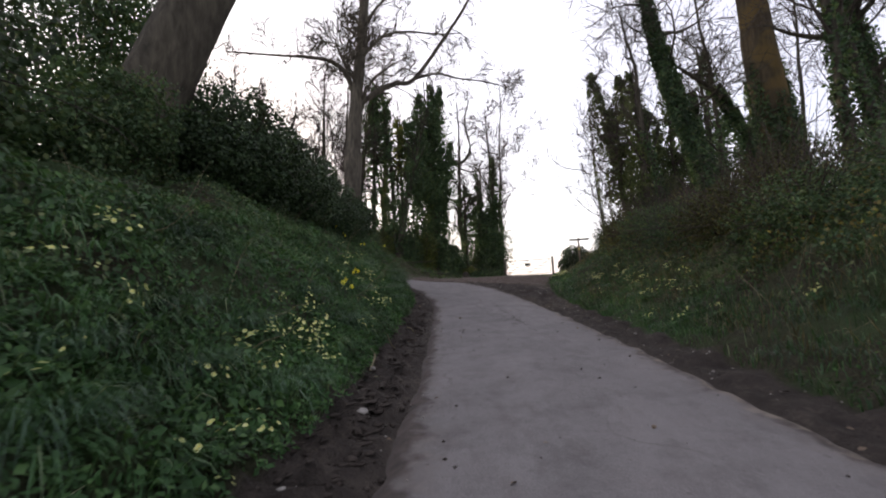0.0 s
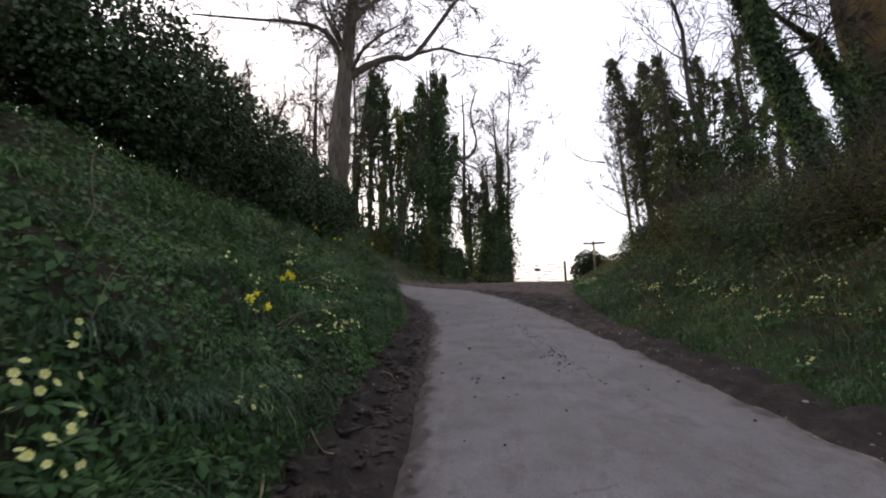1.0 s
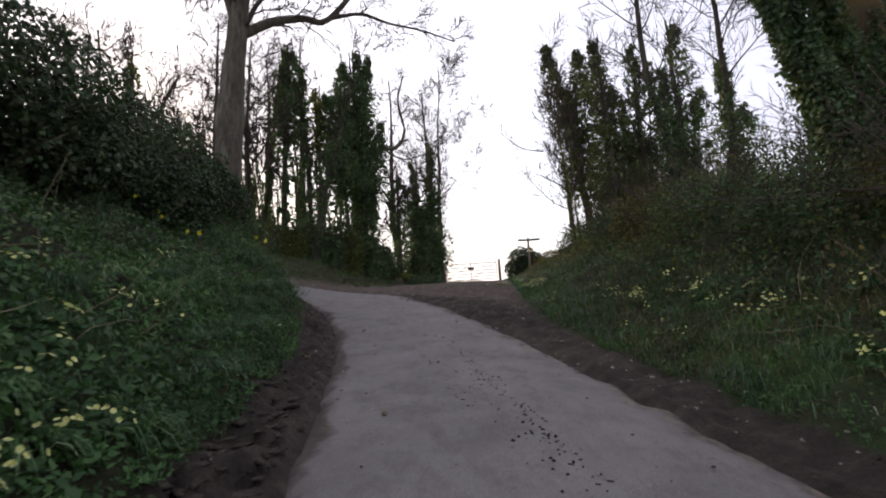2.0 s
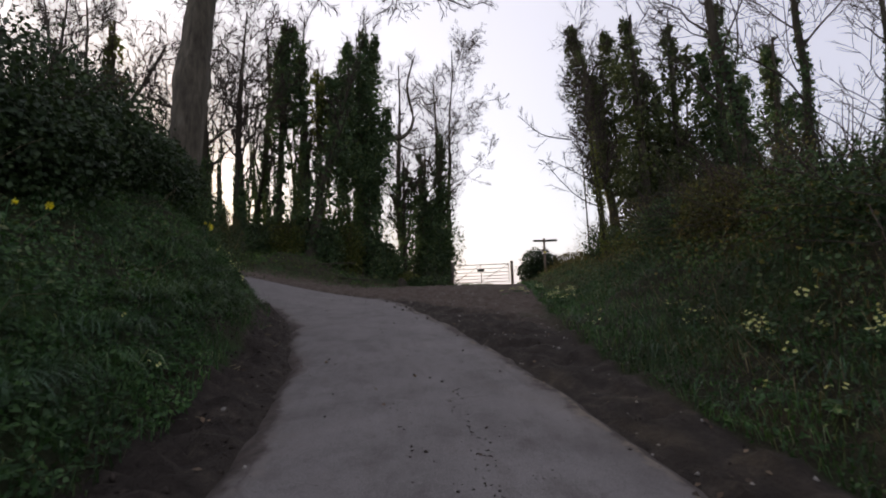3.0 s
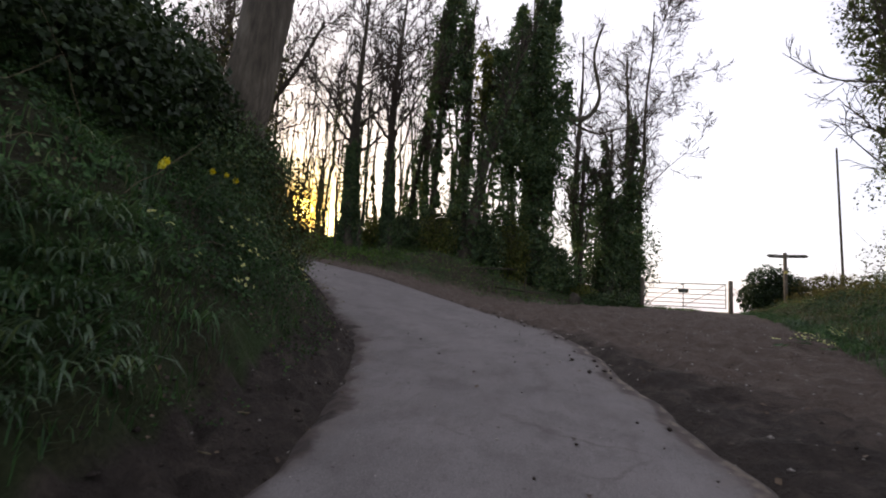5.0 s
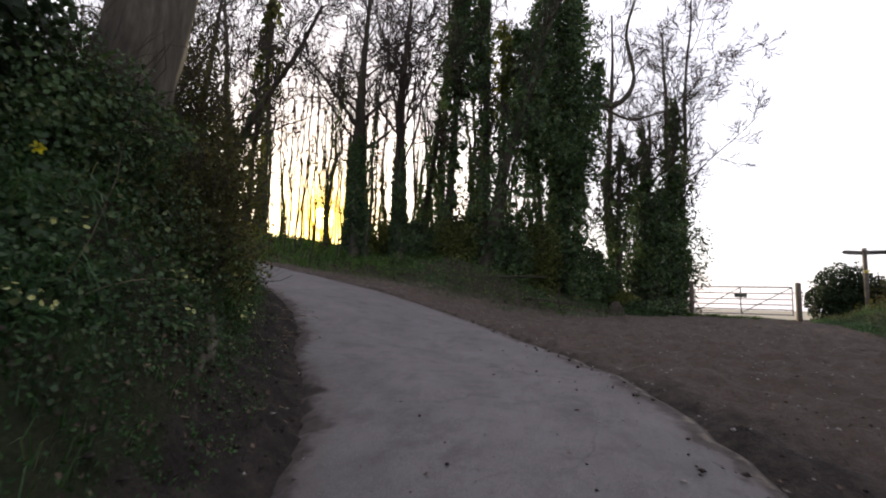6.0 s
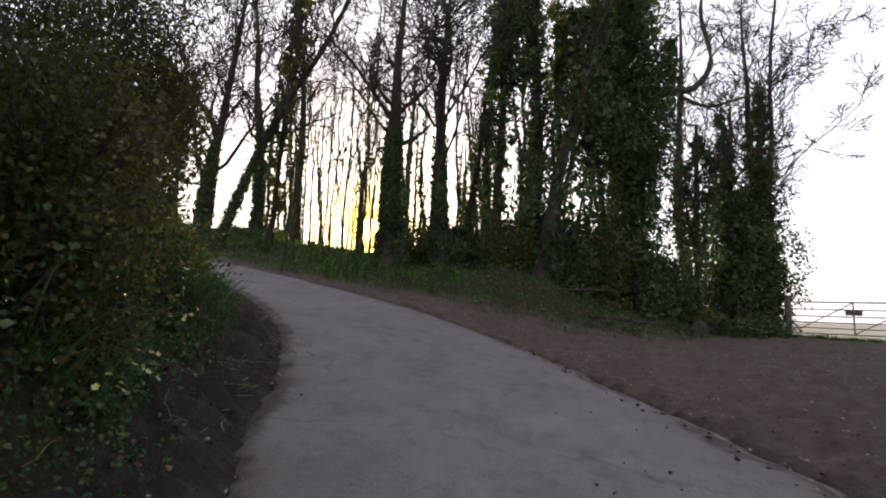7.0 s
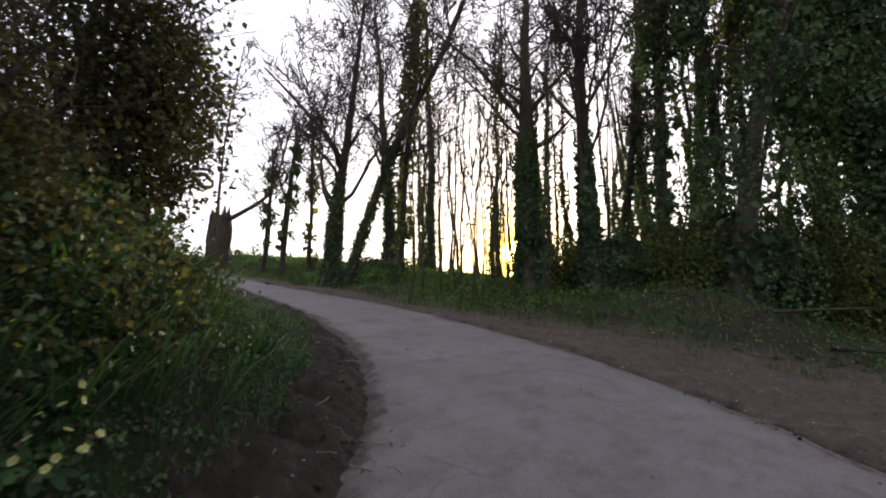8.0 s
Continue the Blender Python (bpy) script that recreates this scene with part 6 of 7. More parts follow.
def chip_arrays(p, size):
    """Small broken stones: squashed, irregular octahedra."""
    n = len(p)
    d = np.array([[1, 0, 0], [0, 1, 0], [-1, 0, 0], [0, -1, 0], [0, 0, 0.7], [0, 0, -0.5]])
    s = np.asarray(size)[:, None, None] * rng.uniform(0.55, 1.3, (n, 6, 1))
    a = rng.uniform(0, 6.28, n)
    rot = np.stack([np.stack([np.cos(a), -np.sin(a), a * 0], 1), np.stack([np.sin(a), np.cos(a), a * 0], 1), np.stack([a * 0, a * 0, a * 0 + 1], 1)], 1)
    v = p[:, None] + np.einsum("nij,nkj->nki", rot, d[None] * s)
    t = np.array([[0, 1, 4], [1, 2, 4], [2, 3, 4], [3, 0, 4], [1, 0, 5], [2, 1, 5], [3, 2, 5], [0, 3, 5]])
    return v.reshape(-1, 3), (np.arange(n)[:, None, None] * 6 + t[None]).reshape(-1, 3)


p2, dl2, dr2, df2, *_ = sample(60000, -5.5, 5.5, 0.3, 24)
k2 = ((dl2 > -0.05) & (dl2 < 0.62) & (dr2 < 0)) | ((dr2 > -0.05) & (dr2 < 1.5) & (df2 < 0.05))
k2 &= rng.random(len(p2)) < np.where(dr2 > -0.05, 0.3, 1.0) * (0.35 + 0.5 * sstep(0.4, 0.6, fbm(p2[:, 0] * 3, p2[:, 1] * 3, 290)))
v, f = chip_arrays(p2[k2], np.where(dr2[k2] > -0.05, 0.6, 1.0) * (0.006 + 0.026 * rng.random(k2.sum()) ** 3))
stuff("mud_clods", v, f, M_CLOD, "crumbled clods of dark mud beside the lane", "mud")
chance = np.where(inside, 0.010 + 0.05 * (1 - sstep(0.02, 0.4, edge)), np.where(apron, 0.10, np.where(beside, 0.05, 0)))
k = rng.random(len(p)) < chance
q = p[k].copy()
q[:, 2] = np.where(inside[k], road_height(q[:, 0], q[:, 1]) + 0.012, q[:, 2])
v, f = chip_arrays(q, 0.006 + 0.012 * rng.random(k.sum()) ** 3 + np.where(inside[k], 0, 0.006))
stuff("gravel_chips", v, f, M_STONE, "pale grit and small flints on lane and gateway", "gravel")
# crumbs of mud trodden out along the lane
line = np.array([(1.11, 10.36), (1.12, 9.33), (1.17, 8.29), (1.17, 7.68)])
q = np.concatenate([np.repeat(line, 26, 0) + rng.normal(size=(26 * len(line), 2)) * np.array([0.10, 0.32]), np.stack([rng.uniform(-0.1, 2.0, 150), rng.uniform(2, 16, 150)], 1), np.stack([rng.uniform(-1.2, 0.6, 60), rng.uniform(16, 21, 60)], 1)])
d = terrain(q[:, 0], q[:, 1])
q = q[(d[1] < -0.05) & (d[2] < -0.05)]
v, f = chip_arrays(np.stack([q[:, 0], q[:, 1], road_height(q[:, 0], q[:, 1]) + 0.014], 1), 0.004 + 0.013 * rng.random(len(q)) ** 2.5)
stuff("mud_crumbs", v, f, M_CLOD, "dark crumbs of mud trodden along the tarmac", "mud")
# clods dropped along the outer edge of the bend
line = RIGHT[(RIGHT[:, 1] > 14.5) & (RIGHT[:, 1] < 24)]
q = line[rng.integers(0, len(line) - 1, 90)]
q = q + rng.normal(size=q.shape) * 0.10 + np.array([-0.24, -0.06])
d = terrain(q[:, 0], q[:, 1])
q = q[d[2] < -0.06]
v, f = chip_arrays(np.stack([q[:, 0], q[:, 1], road_height(q[:, 0], q[:, 1]) + 0.012], 1), 0.008 + 0.024 * rng.random(len(q)) ** 2)
stuff("mud_crumbs", v, f, M_CLOD, "dark clods strewn along the lane's outer edge", "mud")
# prints of a muddy tyre along the lane
ring, tri = tube([(-0.5, 0, 0), (-0.3, 0, 0), (0.3, 0, 0), (0.5, 0, 0)], [0.15, 1.0, 1.0, 0.15], 5)
pieces = []
for trail, share in (([(1.33, 6.4), (1.24, 7.7), (1.23, 8.3), (1.24, 8.8), (1.18, 9.6), (1.17, 10.6), (1.2, 11.8)], 0.8), ([(0.9, 8.6), (0.82, 9.7), (0.66, 11.5)], 0.35)):
    for (x, y), way in zip(smooth_line(trail, 20), np.gradient(smooth_line(trail, 20), axis=0)):
        if rng.random() > share:
            continue
        a = math.atan2(way[1], way[0]) + rng.choice((-0.9, 0.9)) + rng.normal() * 0.3
        x, y = x + rng.normal() * 0.03, y + rng.normal() * 0.03
        v = ring * np.array([rng.uniform(0.012, 0.038), rng.uniform(0.003, 0.007), 0.0025]) * rng.uniform(0.7, 1.3, (len(ring), 1))
        c, d = math.cos(a), math.sin(a)
        pieces.append((np.stack([v[:, 0] * c - v[:, 1] * d + x, v[:, 0] * d + v[:, 1] * c + y, v[:, 2] + float(road_height(x, y)) + 0.012], 1), tri))
v, f = merged(pieces)
stuff("tread_prints", v, f, M_CLOD, "broken trail of muddy tyre prints on the tarmac", "mud")
# ridges pressed into the mud by tractor tyres along the left edge
ring, tri = tube([(-0.5, 0, 0), (-0.42, 0, 0), (-0.15, 0, 0), (0.15, 0, 0), (0.42, 0, 0), (0.5, 0, 0)], [0.1, 0.6, 1.0, 1.0, 0.6, 0.1], 6)
pieces = []
for y in np.arange(0.6, 9.8, 0.05):
    for side in (0.17, 0.31, 0.45):
        at = float(np.interp(y, LEFT[:40, 1], LEFT[:40, 0])) - side + rng.normal() * 0.05
        a, long, high = (0.5 if side < 0.3 else -0.5) + rng.normal() * 0.75, 0.04 + 0.14 * rng.random() ** 2, rng.uniform(0.004, 0.016)
        if rng.random() < 0.35:
            continue
        v = ring * np.array([long, 0.028 * rng.uniform(0.6, 1.4), high]) * rng.uniform(0.45, 1.5, (len(ring), 1))
        c, d = math.cos(a), math.sin(a)
        yy = y + side * 0.2
        pieces.append((np.stack([v[:, 0] * c - v[:, 1] * d + at, v[:, 0] * d + v[:, 1] * c + yy, v[:, 2] + zg(at, yy) + 0.006], 1), tri))
v, f = merged(pieces)
stuff("mud_ridges", v, f, M_CLOD, "ridges of tyre-pressed mud beside the lane", "mud")
# pale bits of straw on the mud at the bend
pieces = []
for px, py in ((-3.01, 19.21), (-3.26, 19.35), (-2.95, 19.21), (-3.65, 20.21), (-3.37, 20.21), (-2.54, 18.59)):
    for k in range(9):
        x, y, a = px + rng.normal() * 0.14, py + rng.normal() * 0.2, rng.uniform(0, 6.28)
        start = np.array([x, y, max(zg(x, y), float(road_height(x, y))) + 0.025])
        seg = wander(start, (math.cos(a), math.sin(a), 0.0), rng.uniform(0.04, 0.15), 3, 0.3)
        pieces.append(tube(seg, np.full(len(seg), rng.uniform(0.002, 0.005)), 4))
v, f = merged(pieces)
stuff("straw_bits", v, f, M_STEM, "pale bits of straw lying on the mud", "straw")
# dry stalks and sticks lying on the mud at the bend and standing in the banks
pieces = []
p, dl, dr, df, dw, nor, down = sample(700, -6, -0.3, 3, 22)
for q, e, s in zip(p, dl, dr):
    if 0.15 < e < 0.6 and s < 0 and rng.random() < 0.5:
        a = rng.uniform(0, 6.28)
        line = wander(q + np.array([0, 0, 0.03]), (math.cos(a), math.sin(a), 0.02), rng.uniform(0.06, 0.28), 4, 0.25)
        pieces.append(tube(line, np.full(len(line), rng.uniform(0.002, 0.005)), 4))
    elif 0.9 < e < 2.6 and s < 0 and rng.random() < 0.42:
        line = wander(q, (rng.normal() * 0.5 + 0.3, rng.normal() * 0.5, 1), rng.uniform(0.25, 0.8), 5, 0.22, -0.06)
        pieces.append(tube(line, np.linspace(0.0032, 0.0015, len(line)), 4))
p, dl, dr, df, dw, nor, down = sample(900, 2.8, 8, 1, 28)
for q, e in zip(p, df):
    if 0.5 < e < 3.2 and rng.random() < 0.5:
        line = wander(q, (rng.normal() * 0.6 - 0.3, rng.normal() * 0.5, 1), rng.uniform(0.3, 1.1), 5, 0.22, -0.05)
        pieces.append(tube(line, np.linspace(0.0032, 0.0015, len(line)), 4))
v, f = merged(pieces)
stuff("dry_stalks", v, f, M_STEM, "dry pale stalks standing in and lying below the banks", "stalks")

# ---- flowers ----
def tilt(nor):
    return Vector(nor).to_track_quat("Z", "Y").to_matrix().to_4x4()


def bloom(petals, reach, wide, cup, notch=0.0):
    """One open flower facing +z: separate petals round a centre."""
    vs, fs = [], []
    for k in range(petals):
        a = 2 * math.pi * k / petals
        c, s = math.cos(a), math.sin(a)
        at = len(vs)
        for u, w, h in ((0.05, 0.0, 0.0), (0.6, wide * 0.5, cup * 0.5), (1.0, wide * 0.36, cup), (1.0 - notch, 0.0, cup), (1.0, -wide * 0.36, cup), (0.6, -wide * 0.5, cup * 0.5)):
            vs.append(((c * u - s * w) * reach, (s * u + c * w) * reach, h * reach))
        fs += [(at, at + 1, at + 2), (at, at + 2, at + 3), (at, at + 3, at + 4), (at, at + 4, at + 5)]
    return np.array(vs), np.array(fs)


def turned(v, m, place):
    return v @ np.array(m)[:3, :3].T + np.array(place)


def primrose_clump(blooms, radius):
    """A primrose plant: a rosette of crinkled leaves and several pale flowers."""
    plant = thing("primrose", (0, 0, -50), "wild primrose plant with pale yellow flowers", "flower", "primroses on the banks")
    n = 16
    a = rng.uniform(0, 6.28, n)
    base_p = np.stack([np.cos(a) * 0.02, np.sin(a) * 0.02, np.full(n, 0.0)], 1)
    side = np.stack([-np.sin(a), np.cos(a), np.zeros(n)], 1)
    way = np.stack([np.cos(a), np.sin(a), np.zeros(n)], 1)
    size, rise = rng.uniform(0.06, 0.105, n)[:, None], rng.uniform(0.35, 0.8, n)[:, None]
    rows = []
    for u, w in ((0.05, 0.03), (0.35, 0.12), (0.65, 0.19), (0.88, 0.15), (1.0, 0.05)):
        mid = base_p + way * size * u + np.array([0, 0, 1.0]) * size * rise * (u - 0.75 * u * u)
        edge = side * size * w
        lift = np.array([0, 0, 1.0]) * size * (0.04 + 0.05 * rng.random((n, 1)))
        rows += [mid - edge + lift, mid, mid + edge + lift * rng.uniform(0.2, 1.2, (n, 1))]
    v = np.stack(rows, 1).reshape(-1, 3)
    quad = np.array([[r * 3 + q, r * 3 + q + 1, r * 3 + q + 4, r * 3 + q + 3] for r in range(4) for q in range(2)])
    quads = (np.arange(n)[:, None, None] * 15 + quad[None]).reshape(-1, 4)
    part("leaves", mesh_from("leaves", v, quads_to_tris(quads), M_HERB), plant, "crinkled green leaves")
    for k in range(blooms):
        b, r = rng.uniform(0, 6.28), radius * math.sqrt(rng.random())
        place = (r * math.cos(b), r * math.sin(b), rng.uniform(0.07, 0.13))
        m = tilt((math.cos(b) * 0.6 + rng.normal() * 0.3 + 0.25, math.sin(b) * 0.6 + rng.normal() * 0.3 - 0.35, 1.0))
        v, f = bloom(5, 0.0155, 0.85, 0.12, 0.16)
        flower = part("flower", mesh_from("flower", turned(v, m, place), f, M_PRIM), plant, "pale yellow five-petalled flower")
        e, g = bloom(5, 0.0042, 0.9, 0.0)
        part("flower_eye", mesh_from("flower_eye", turned(e + np.array([0, 0, 0.003]), m, place), g, M_PRIM_EYE), flower, "deep yellow eye")
    return plant


def set_plants(kinds, spots, sink=0.0):
    for n, (x, y) in enumerate(spots):
        z, *_ = terrain(np.array([x]), np.array([y]))
        e = 0.1
        g = (float(height(np.array([x + e]), np.array([y]))[0] - z[0]) / e, float(height(np.array([x]), np.array([y + e]))[0] - z[0]) / e)
        m = Matrix.Translation((x, y, float(z[0]) + 0.065 - sink)) @ tilt((-g[0] * 0.5, -g[1] * 0.5, 1)) @ pose(0, 0, 0, 0, 0, rng.uniform(0, 360)) @ Matrix.Scale(rng.uniform(0.8, 1.1), 4)
        made = copy_thing(kinds[n % len(kinds)], m)
        made.scale = (1, 1, 1)
        made.matrix_basis = m


primroses = [primrose_clump(b, r) for b, r in ((7, 0.09), (4, 0.07), (10, 0.13), (3, 0.06), (6, 0.12))]
LEFT_SPOTS = [(-1.66, 2.34), (-1.83, 2.31), (-1.96, 2.66), (-1.31, 3.39), (-1.14, 3.52), (-1.41, 6.33), (-0.99, 6.26), (-0.92, 4.99), (-1.43, 1.5), (-1.49, 1.77), (-0.98, 2.0),
              (-1.06, 1.78), (-0.96, 2.22), (-0.93, 1.81), (-0.96, 3.36), (-1.3, 2.77), (-1.14, 4.24), (-1.19, 4.05), (-0.96, 6.93), (-0.96, 5.56), (-0.97, 7.1), (-1.02, 7.37), (-0.92, 7.6),
              (-1.33, 7.97), (-1.44, 8.78), (-1.28, 7.78), (-0.96, 11.1), (-1.88, 15.65), (-1.58, 14.74), (-1.6, 15.13), (-1.66, 14.58), (-2.02, 16.72), (-2.2, 16.91), (-2.55, 17.89), (-2.72, 18.21),
              (-2.62, 18.01), (-2.89, 18.37), (-3.31, 18.9), (-3.43, 18.97), (-3.69, 19.22)]
RIGHT_SPOTS = [(3.81, 7.72), (4.05, 10.49), (3.37, 5.86), (2.99, 6.1), (3.88, 4.85), (3.77, 11.57), (3.75, 8.11), (3.31, 7.88), (2.96, 6.86), (4.12, 11.08), (4.07, 9.91), (3.56, 11.07),
               (3.74, 7.06), (3.7, 11.32), (4.14, 9.77), (4.12, 8.64), (3.41, 8.03), (3.27, 10.16), (3.89, 12.36), (4.16, 17.72), (4.04, 16.49), (3.96, 12.78), (3.25, 13.41), (5.12, 21.4),
               (4.97, 20.38), (4.26, 20.59)]
LEFT_SPOTS += [(-1.41, 3.78), (-1.28, 3.77), (-1.22, 3.78), (-1.29, 4.05), (-1.17, 3.86), (-1.09, 3.75), (-1.04, 3.9), (-0.97, 3.68), (-0.95, 4.18), (-1.31, 3.14), (-1.25, 3.04), (-1.15, 3.08), (-1.13, 2.9),
               (-1.19, 5.86), (-1.1, 6.13), (-0.98, 6.63), (-0.94, 5.25), (-1.69, 8.18), (-1.9, 8.66), (-1.29, 9.05), (-1.35, 7.97), (-1.18, 7.62), (-1.04, 7.4), (-0.94, 7.05), (-1.45, 8.58), (-1.92, 10.53),
               (-1.7, 15.33), (-1.87, 15.87), (-1.61, 15.37), (-1.92, 15.41)]
LEFT_SPOTS += [(-1.25, 4.3), (-1.32, 4.54), (-1.09, 4.16), (-1.38, 4.58)]
RIGHT_SPOTS += [(4.18, 11.25), (3.89, 10.47), (3.66, 11.24), (3.04, 10.47), (4.12, 9.9), (4.02, 9.43), (3.79, 9.08), (4.1, 8.64), (3.48, 8.1), (3.95, 16.81), (4.63, 18.39), (4.25, 17.17), (3.89, 16.17), (4.25, 16.55),
                (3.74, 16.4), (4.27, 20.2), (5.24, 21.47), (3.93, 19.83)]
more = [(x + rng.normal() * 0.22, y + rng.normal() * 0.3) for x, y in LEFT_SPOTS[:31]] + [(x + rng.normal() * 0.16, y + rng.normal() * 0.3) for x, y in RIGHT_SPOTS]
more = [(x, y) for x, y in more if terrain(np.array([x]), np.array([y]))[1][0] > 0.72 or x > 2.95]
set_plants(primroses, LEFT_SPOTS + RIGHT_SPOTS + more)


def daffodil(turn):
    """A wild daffodil: stem, six petals, a trumpet and two strap leaves."""
    plant = thing("daffodil", (0, 0, -50), "bright yellow daffodil on a slender stem", "flower", "daffodils on the left bank")
    head = np.array([0.05, 0, 0.30])
    stem = smooth_line([(0, 0, -0.08), (0.005, 0, 0.18), (0.03, 0, 0.29), head], 4)
    part("stem", mesh_from("stem", *tube(stem, np.full(len(stem), 0.004), 5), M_GRASS), plant, "green stem")
    m = tilt((1.0, turn, -0.3 + 0.2 * turn))
    v, f = bloom(6, 0.034, 0.50, 0.34)
    flower = part("petals", mesh_from("petals", turned(v, m, head), f, M_DAFF), plant, "six yellow petals")
    ring, q = tube([(0, 0, 0), (0, 0, 0.018), (0, 0, 0.033)], [0.009, 0.012, 0.018], 10)
    part("trumpet", mesh_from("trumpet", turned(ring, m, head), q, M_TRUMPET), flower, "deep yellow trumpet")
    v, f = blade_arrays(np.array([[0.01, 0.02, -0.02], [-0.02, -0.01, -0.02], [0.0, 0.03, -0.02]]), 0.30, 0.014, 0.5)
    part("leaves", mesh_from("leaves", v, f, M_LUSH), plant, "grey-green strap leaves")
    return plant


daffodils = [daffodil(t) for t in (-0.9, -0.3, 0.3)]
DAFF_SPOTS = [(-2.58, 11.3), (-2.5, 11.8), (-2.44, 11.66), (-1.96, 11.24), (-1.97, 11.62), (-1.27, 5.9), (-1.28, 5.95), (-1.19, 5.95), (-1.3, 6.48), (-1.28, 6.55), (-1.25, 6.56), (-1.83, 14.68), (-1.86, 14.74), (-2.29, 15.69), (-2.27, 15.83), (-2.37, 16.11)]
for n, (x, y) in enumerate(DAFF_SPOTS):
    copy_thing(daffodils[n % 3], Matrix.Translation((x, y, zg(x, y))) @ pose(0, 0, 0, 0, 0, rng.uniform(-15, 100)))
for ob in (*primroses, *daffodils):
    for o in (*ob.children_recursive, ob):
        bpy.data.objects.remove(o)


# ---- gateway ----
def box_arrays(lo, hi, m=None, bevel=0.0):
    """A box with chamfered edges, as a bmesh turned into arrays."""
    bm = bmesh.new()
    bmesh.ops.create_cube(bm, size=1.0)
    lo, hi = Vector(lo), Vector(hi)
    for v in bm.verts:
        v.co = Vector(((v.co[k] + 0.5) * (hi[k] - lo[k]) + lo[k] for k in range(3)))
    if bevel:
        bmesh.ops.bevel(bm, geom=bm.edges[:], offset=bevel, segments=1, affect="EDGES")
    bmesh.ops.triangulate(bm, faces=bm.faces[:])
    if m is not None:
        bm.transform(m)
    v = np.array([x.co[:] for x in bm.verts])
    f = np.array([[x.index for x in q.verts] for q in bm.faces])
    bm.free()
    return v, f


def field_gate():
    a, b = np.array([4.58, 35.93]), np.array([7.86, 35.12])
    z = 1.86
    wide = float(np.hypot(*(b - a)))
    gate = thing("field_gate", (a[0], a[1], z), "galvanised steel field gate, closed across the gateway", "gate")
    gate.rotation_euler = (0, 0, math.atan2(b[1] - a[1], b[0] - a[0]))

    def rail(name, p, q, r, lab=""):
        part(name, soft(mesh_from(name, *tube(np.linspace(p, q, 3), [r] * 3, 8), M_STEEL)), gate, lab)
    for h, r in ((1.17, 0.024), (0.93, 0.019), (0.71, 0.019), (0.51, 0.019), (0.33, 0.019), (0.15, 0.022)):
        rail("rail", (0.08, 0, h), (wide - 0.06, 0, h), r)
    for x in (0.08, wide * 0.5, wide - 0.06):
        rail("upright", (x, 0.0, 0.12), (x, 0.0, 1.18), 0.021)
    rail("brace", (0.10, 0.03, 0.17), (wide * 0.5, 0.03, 1.15), 0.017)
    rail("brace", (wide * 0.5, 0.03, 0.17), (wide - 0.08, 0.03, 1.15), 0.017)
    rail("latch", (wide - 0.08, -0.03, 0.95), (wide + 0.06, -0.03, 0.95), 0.013)
    for h in (0.3, 1.0):
        rail("hinge", (-0.02, 0, h), (0.10, 0, h), 0.014)
    plate = part("notice_plate", mesh_from("notice_plate", *box_arrays((wide * 0.5 - 0.21, -0.045, 0.76), (wide * 0.5 + 0.21, -0.030, 0.95), bevel=0.004), M_SIGN), gate, "small dull green notice")
    for h, w in ((0.90, 0.15), (0.855, 0.17), (0.81, 0.12)):
        part("print_bar", mesh_from("print_bar", *box_arrays((wide * 0.5 - w, -0.049, h - 0.009), (wide * 0.5 + w, -0.045, h + 0.009)), M_INK), plate, "line of dark print")
    for (x, y), tall, lab in ((a, 1.34, "weathered timber gatepost at the hinge side"), (b + (0.12, -0.03), 1.30, "weathered timber gatepost at the latch side")):
        post = thing("gatepost", (x, y, z - 0.4), lab, "gatepost", "gateposts")
        part("post", mesh_from("post", *box_arrays((-0.075, -0.075, 0), (0.075, 0.075, tall + 0.4), bevel=0.014), M_WOOD), post)
        part("cap", mesh_from("cap", *tube([(0, 0, tall + 0.395), (0, 0, tall + 0.43), (0, 0, tall + 0.45)], [0.10, 0.085, 0.01], 4), M_WOOD), post, "bevelled post top")


field_gate()


def fingerpost():
    x, y, top = 9.85, 34.6, 4.42
    z = zg(x, y)
    sign = thing("fingerpost", (x, y, z - 0.3), "weathered wooden footpath signpost with two arms", "signpost")
    tall = top - z + 0.3
    part("post", mesh_from("post", *box_arrays((-0.055, -0.055, 0), (0.055, 0.055, tall), bevel=0.01), M_WOOD), sign)
    for way, lab in ((200, "pointed finger board"), (-14, "pointed finger board")):
        m = Matrix.Translation((0, 0, tall - 0.16)) @ pose(0, 0, 0, 0, 0, way)
        bm = bmesh.new()
        ring = [bm.verts.new((px, -0.072, pz)) for px, pz in ((0.03, -0.07), (0.68, -0.07), (0.80, 0.0), (0.68, 0.07), (0.03, 0.07))]
        face = bm.faces.new(ring)
        ext = bmesh.ops.extrude_face_region(bm, geom=[face])
        bmesh.ops.translate(bm, vec=(0, 0.03, 0), verts=[g for g in ext["geom"] if isinstance(g, bmesh.types.BMVert)])
        bmesh.ops.recalc_face_normals(bm, faces=bm.faces[:])
        bm.transform(m)
        me = bpy.data.meshes.new("arm")
        bm.to_mesh(me)
        bm.free()
        me.materials.append(M_FINGER)
        arm = part("arm", me, sign, lab)
        part("print_bar", mesh_from("print_bar", *box_arrays((0.14, -0.0765, -0.02), (0.60, -0.072, 0.025), m), M_INK), arm, "line of dark print")
    disc_v, disc_f = tube([(0, -0.055, tall - 0.82), (0, -0.062, tall - 0.82), (0, -0.066, tall - 0.82)], [0.07, 0.07, 0.001], 16)
    part("waymark", mesh_from("waymark", disc_v, disc_f, M_MARK), sign, "yellow waymark disc")


fingerpost()


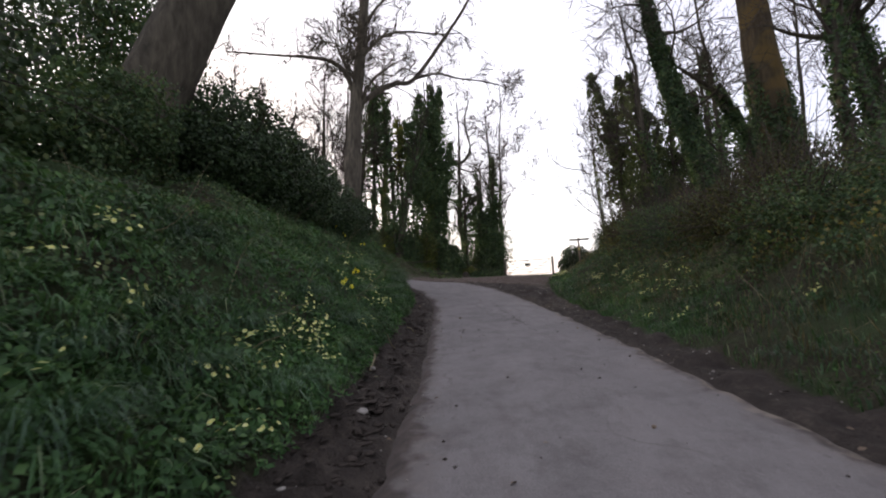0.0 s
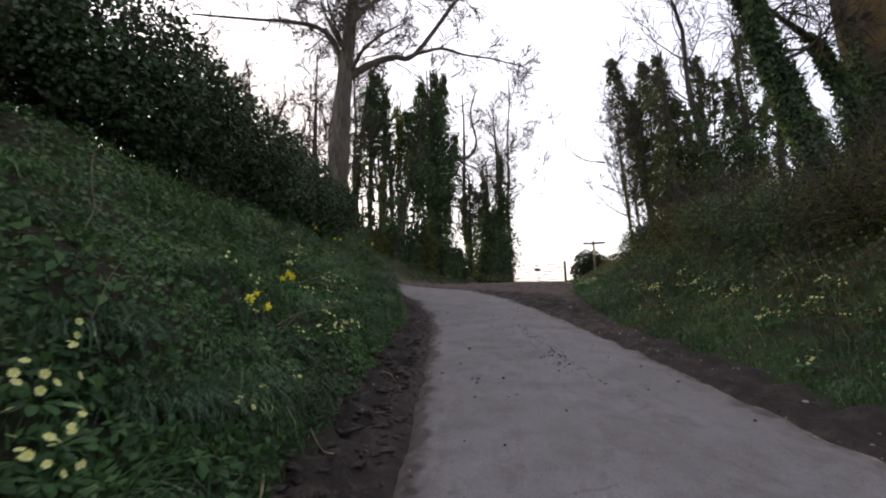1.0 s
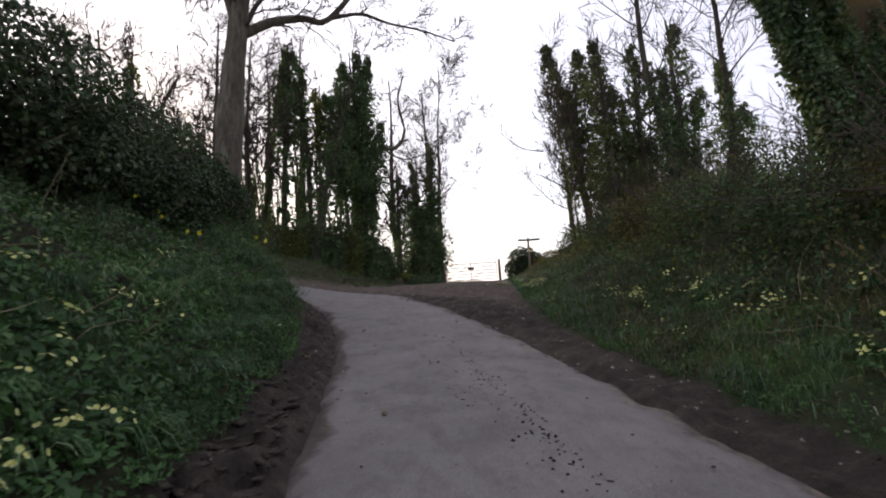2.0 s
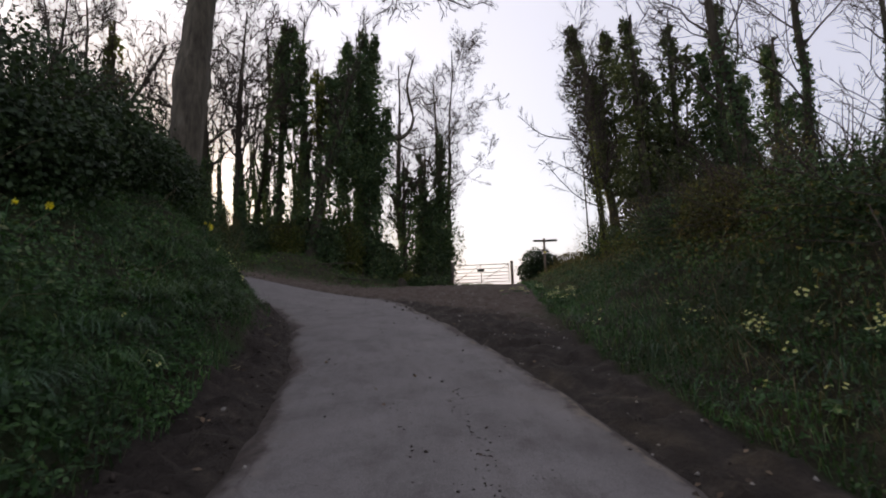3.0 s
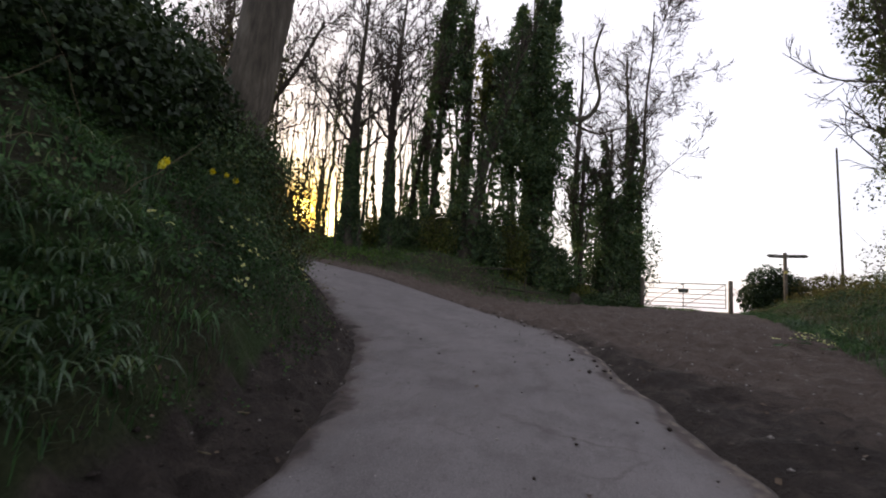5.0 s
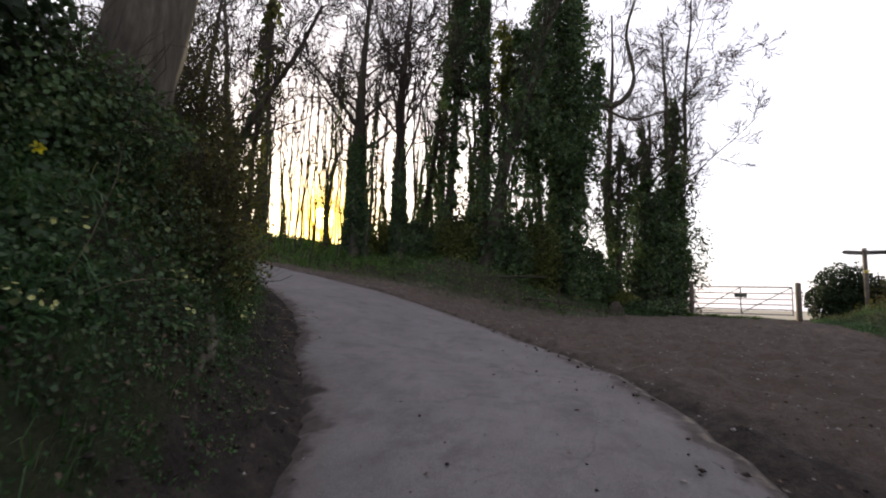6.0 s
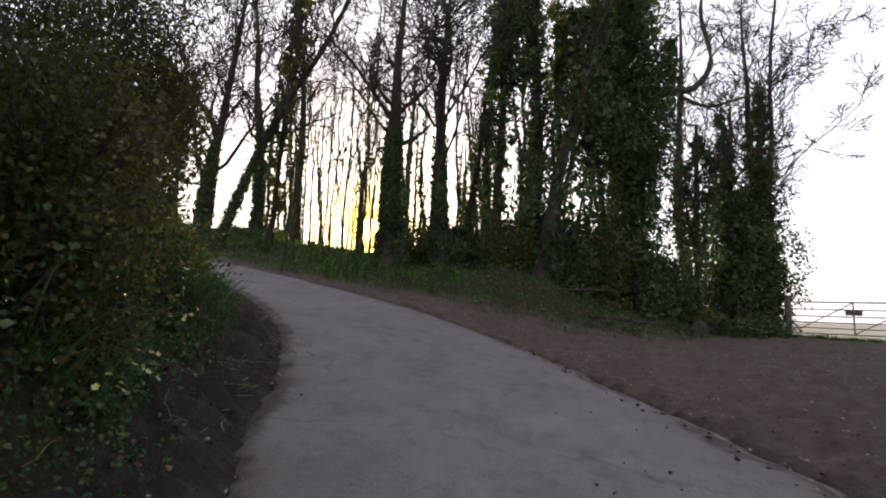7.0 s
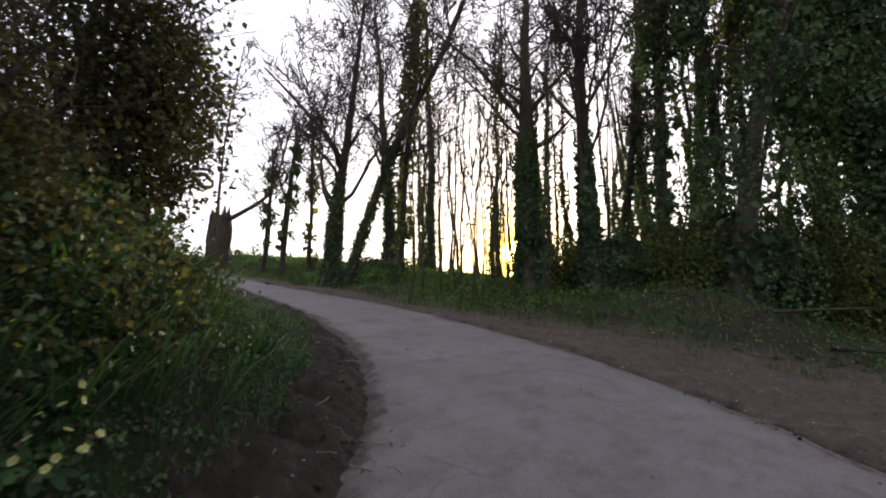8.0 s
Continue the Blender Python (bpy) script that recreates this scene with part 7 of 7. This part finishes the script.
def utility_pole():
    x, y = 17.7, 46.2
    z = zg(x, y)
    pole = thing("utility_pole", (x, y, z - 0.5), "tall plain dark wooden pole in the field", "pole")
    tall = 12.4 - z + 0.5
    line = np.stack([np.linspace(0.1, -0.1, 8), np.zeros(8), np.linspace(0, tall, 8)], 1)
    part("shaft", soft(mesh_from("shaft", *tube(line, np.linspace(0.085, 0.055, 8), 10), M_DARKBARK)), pole)
    part("cap", mesh_from("cap", *tube([line[-1], line[-1] + (0, 0, 0.05)], [0.065, 0.02], 10), M_STEEL), pole, "metal cap")


utility_pole()


# ---- stones, root, stump, sticks ----
def stone(name, x, y, r, label, mat, on_road=False):
    bm = bmesh.new()
    bmesh.ops.create_icosphere(bm, subdivisions=2, radius=1.0)
    s = rng.uniform(0, 50)
    for v in bm.verts:
        k = 0.8 + 0.45 * noise.noise(v.co * 1.1 + Vector((s, s, 0)))
        v.co = Vector((v.co.x * k * r * 1.15, v.co.y * k * r * 0.9, v.co.z * k * r * 0.65))
    me = bpy.data.meshes.new(name)
    bm.to_mesh(me)
    bm.free()
    me.materials.append(mat)
    z = float(road_height(x, y)) + 0.01 if on_road else zg(x, y)
    ob = tagged(new(name, soft(me)), label, "stone", "loose stones")
    ob.location = (x, y, z + r * 0.35)
    ob.rotation_euler = (0, 0, rng.uniform(0, 6))


for x, y, r, mat, lab in ((-0.53, 11.11, 0.030, M_STONE, "pale rounded flint on the mud"), (-0.52, 11.27, 0.026, M_STONE, "pale rounded flint on the mud"), (-0.62, 3.34, 0.05, M_STONE, "grey flint in the muddy edge"),
                          (-0.79, 2.15, 0.022, M_STONE, "small pale stone in the mud"), (-0.7, 4.4, 0.04, M_STONE, "grey flint in the muddy edge"), (-0.65, 6.9, 0.035, M_STONE, "grey flint in the muddy edge"),
                          (2.5, 6.3, 0.022, M_STONE, "grey flint at the lane's edge"), (2.55, 9.2, 0.022, M_STONE, "grey flint at the lane's edge"), (2.6, 13.0, 0.024, M_STONE, "pale flint at the lane's edge"),
                          (-3.36, 20.45, 0.03, M_STONE, "pale flint at the bend"), (3.2, 24.0, 0.05, M_STONE, "grey stone on the dirt")):
    stone("stone", x, y, r, lab, mat)
for x, y, r in ((0.26, 8.87, 0.030), (-0.12, 8.72, 0.018), (1.26, 2.91, 0.02), (1.9, 6.9, 0.022), (0.9, 12.2, 0.018), (0.2, 6.7, 0.014), (1.3, 9.6, 0.016), (0.0, 12.9, 0.02)):
    stone("clod", x, y, r, "dark clod of earth on the tarmac", M_LITTER, True)
# bare root on the bank at the bend
rt = thick_line([(-2.45, 17.45, zg(-2.45, 17.45) - 0.05), (-2.24, 17.28, 0), (-2.08, 17.10, 0), (-1.95, 16.92, 0), (-1.88, 16.75, 0)], 3)
for q in rt:
    q[2] = zg(q[0], q[1]) + 0.02
rt[:2, 2] -= (0.09, 0.03)
rt[-2:, 2] -= (0.02, 0.07)
root = thing("tree_root", tuple(rt[0]), "bare pale root exposed on the steep bank", "root")
world_part("root", *tube(rt, np.linspace(0.050, 0.026, len(rt)) * (1 + 0.12 * np.sin(np.arange(len(rt)) * 1.7)), 8), M_BARK, root, smooth=True)
# pale stick fallen down the bank on to the mud
p0, p1 = np.array([-0.72, 4.35, zg(-0.72, 4.35) + 0.03]), np.array([-0.80, 4.95, zg(-0.80, 4.95) + 0.05])
stick = thing("fallen_stick", tuple(p0), "thin pale stick lying on the muddy edge", "stick")
world_part("stick", *tube(smooth_line([p0, (p0 + p1) / 2 + (0.05, 0, 0.03), p1], 4), np.linspace(0.011, 0.006, 9), 6), M_STEM, stick, smooth=True)
# rotten stump and leaning rails at the wood's edge
sz = zg(1.4, 32.1)
stump = thing("tree_stump", (1.4, 32.1, sz - 0.2), "dark rotten stump at the edge of the wood", "stump")
world_part("stump", *trunk_tube(np.array([(1.4, 32.1, sz - 0.2), (1.41, 32.1, sz + 0.1), (1.44, 32.1, sz + 0.28), (1.40, 32.1, sz + 0.42), (1.36, 32.1, sz + 0.5)]), np.array([0.26, 0.21, 0.19, 0.13, 0.02]), 12, 0.35), M_DARKBARK, stump, smooth=True)
for a, b in (((-2.2, 29.6, 0.1), (-0.7, 30.1, 0.9)), ((-1.4, 29.3, 0.05), (0.4, 30.4, 0.35)), ((-0.3, 29.7, 0.0), (-0.35, 29.8, 0.85))):
    p0, p1 = np.array([a[0], a[1], zg(a[0], a[1]) + a[2]]), np.array([b[0], b[1], zg(b[0], b[1]) + b[2]])
    stick = thing("fallen_branch", tuple(p0), "dead branch propped in the undergrowth", "branch", "dead wood at the wood's edge")
    world_part("stick", *tube(smooth_line([p0, (p0 + p1) / 2 + rng.normal(size=3) * 0.08, p1], 4), np.linspace(0.04, 0.02, 9), 6), M_DARKBARK, stick, smooth=True)
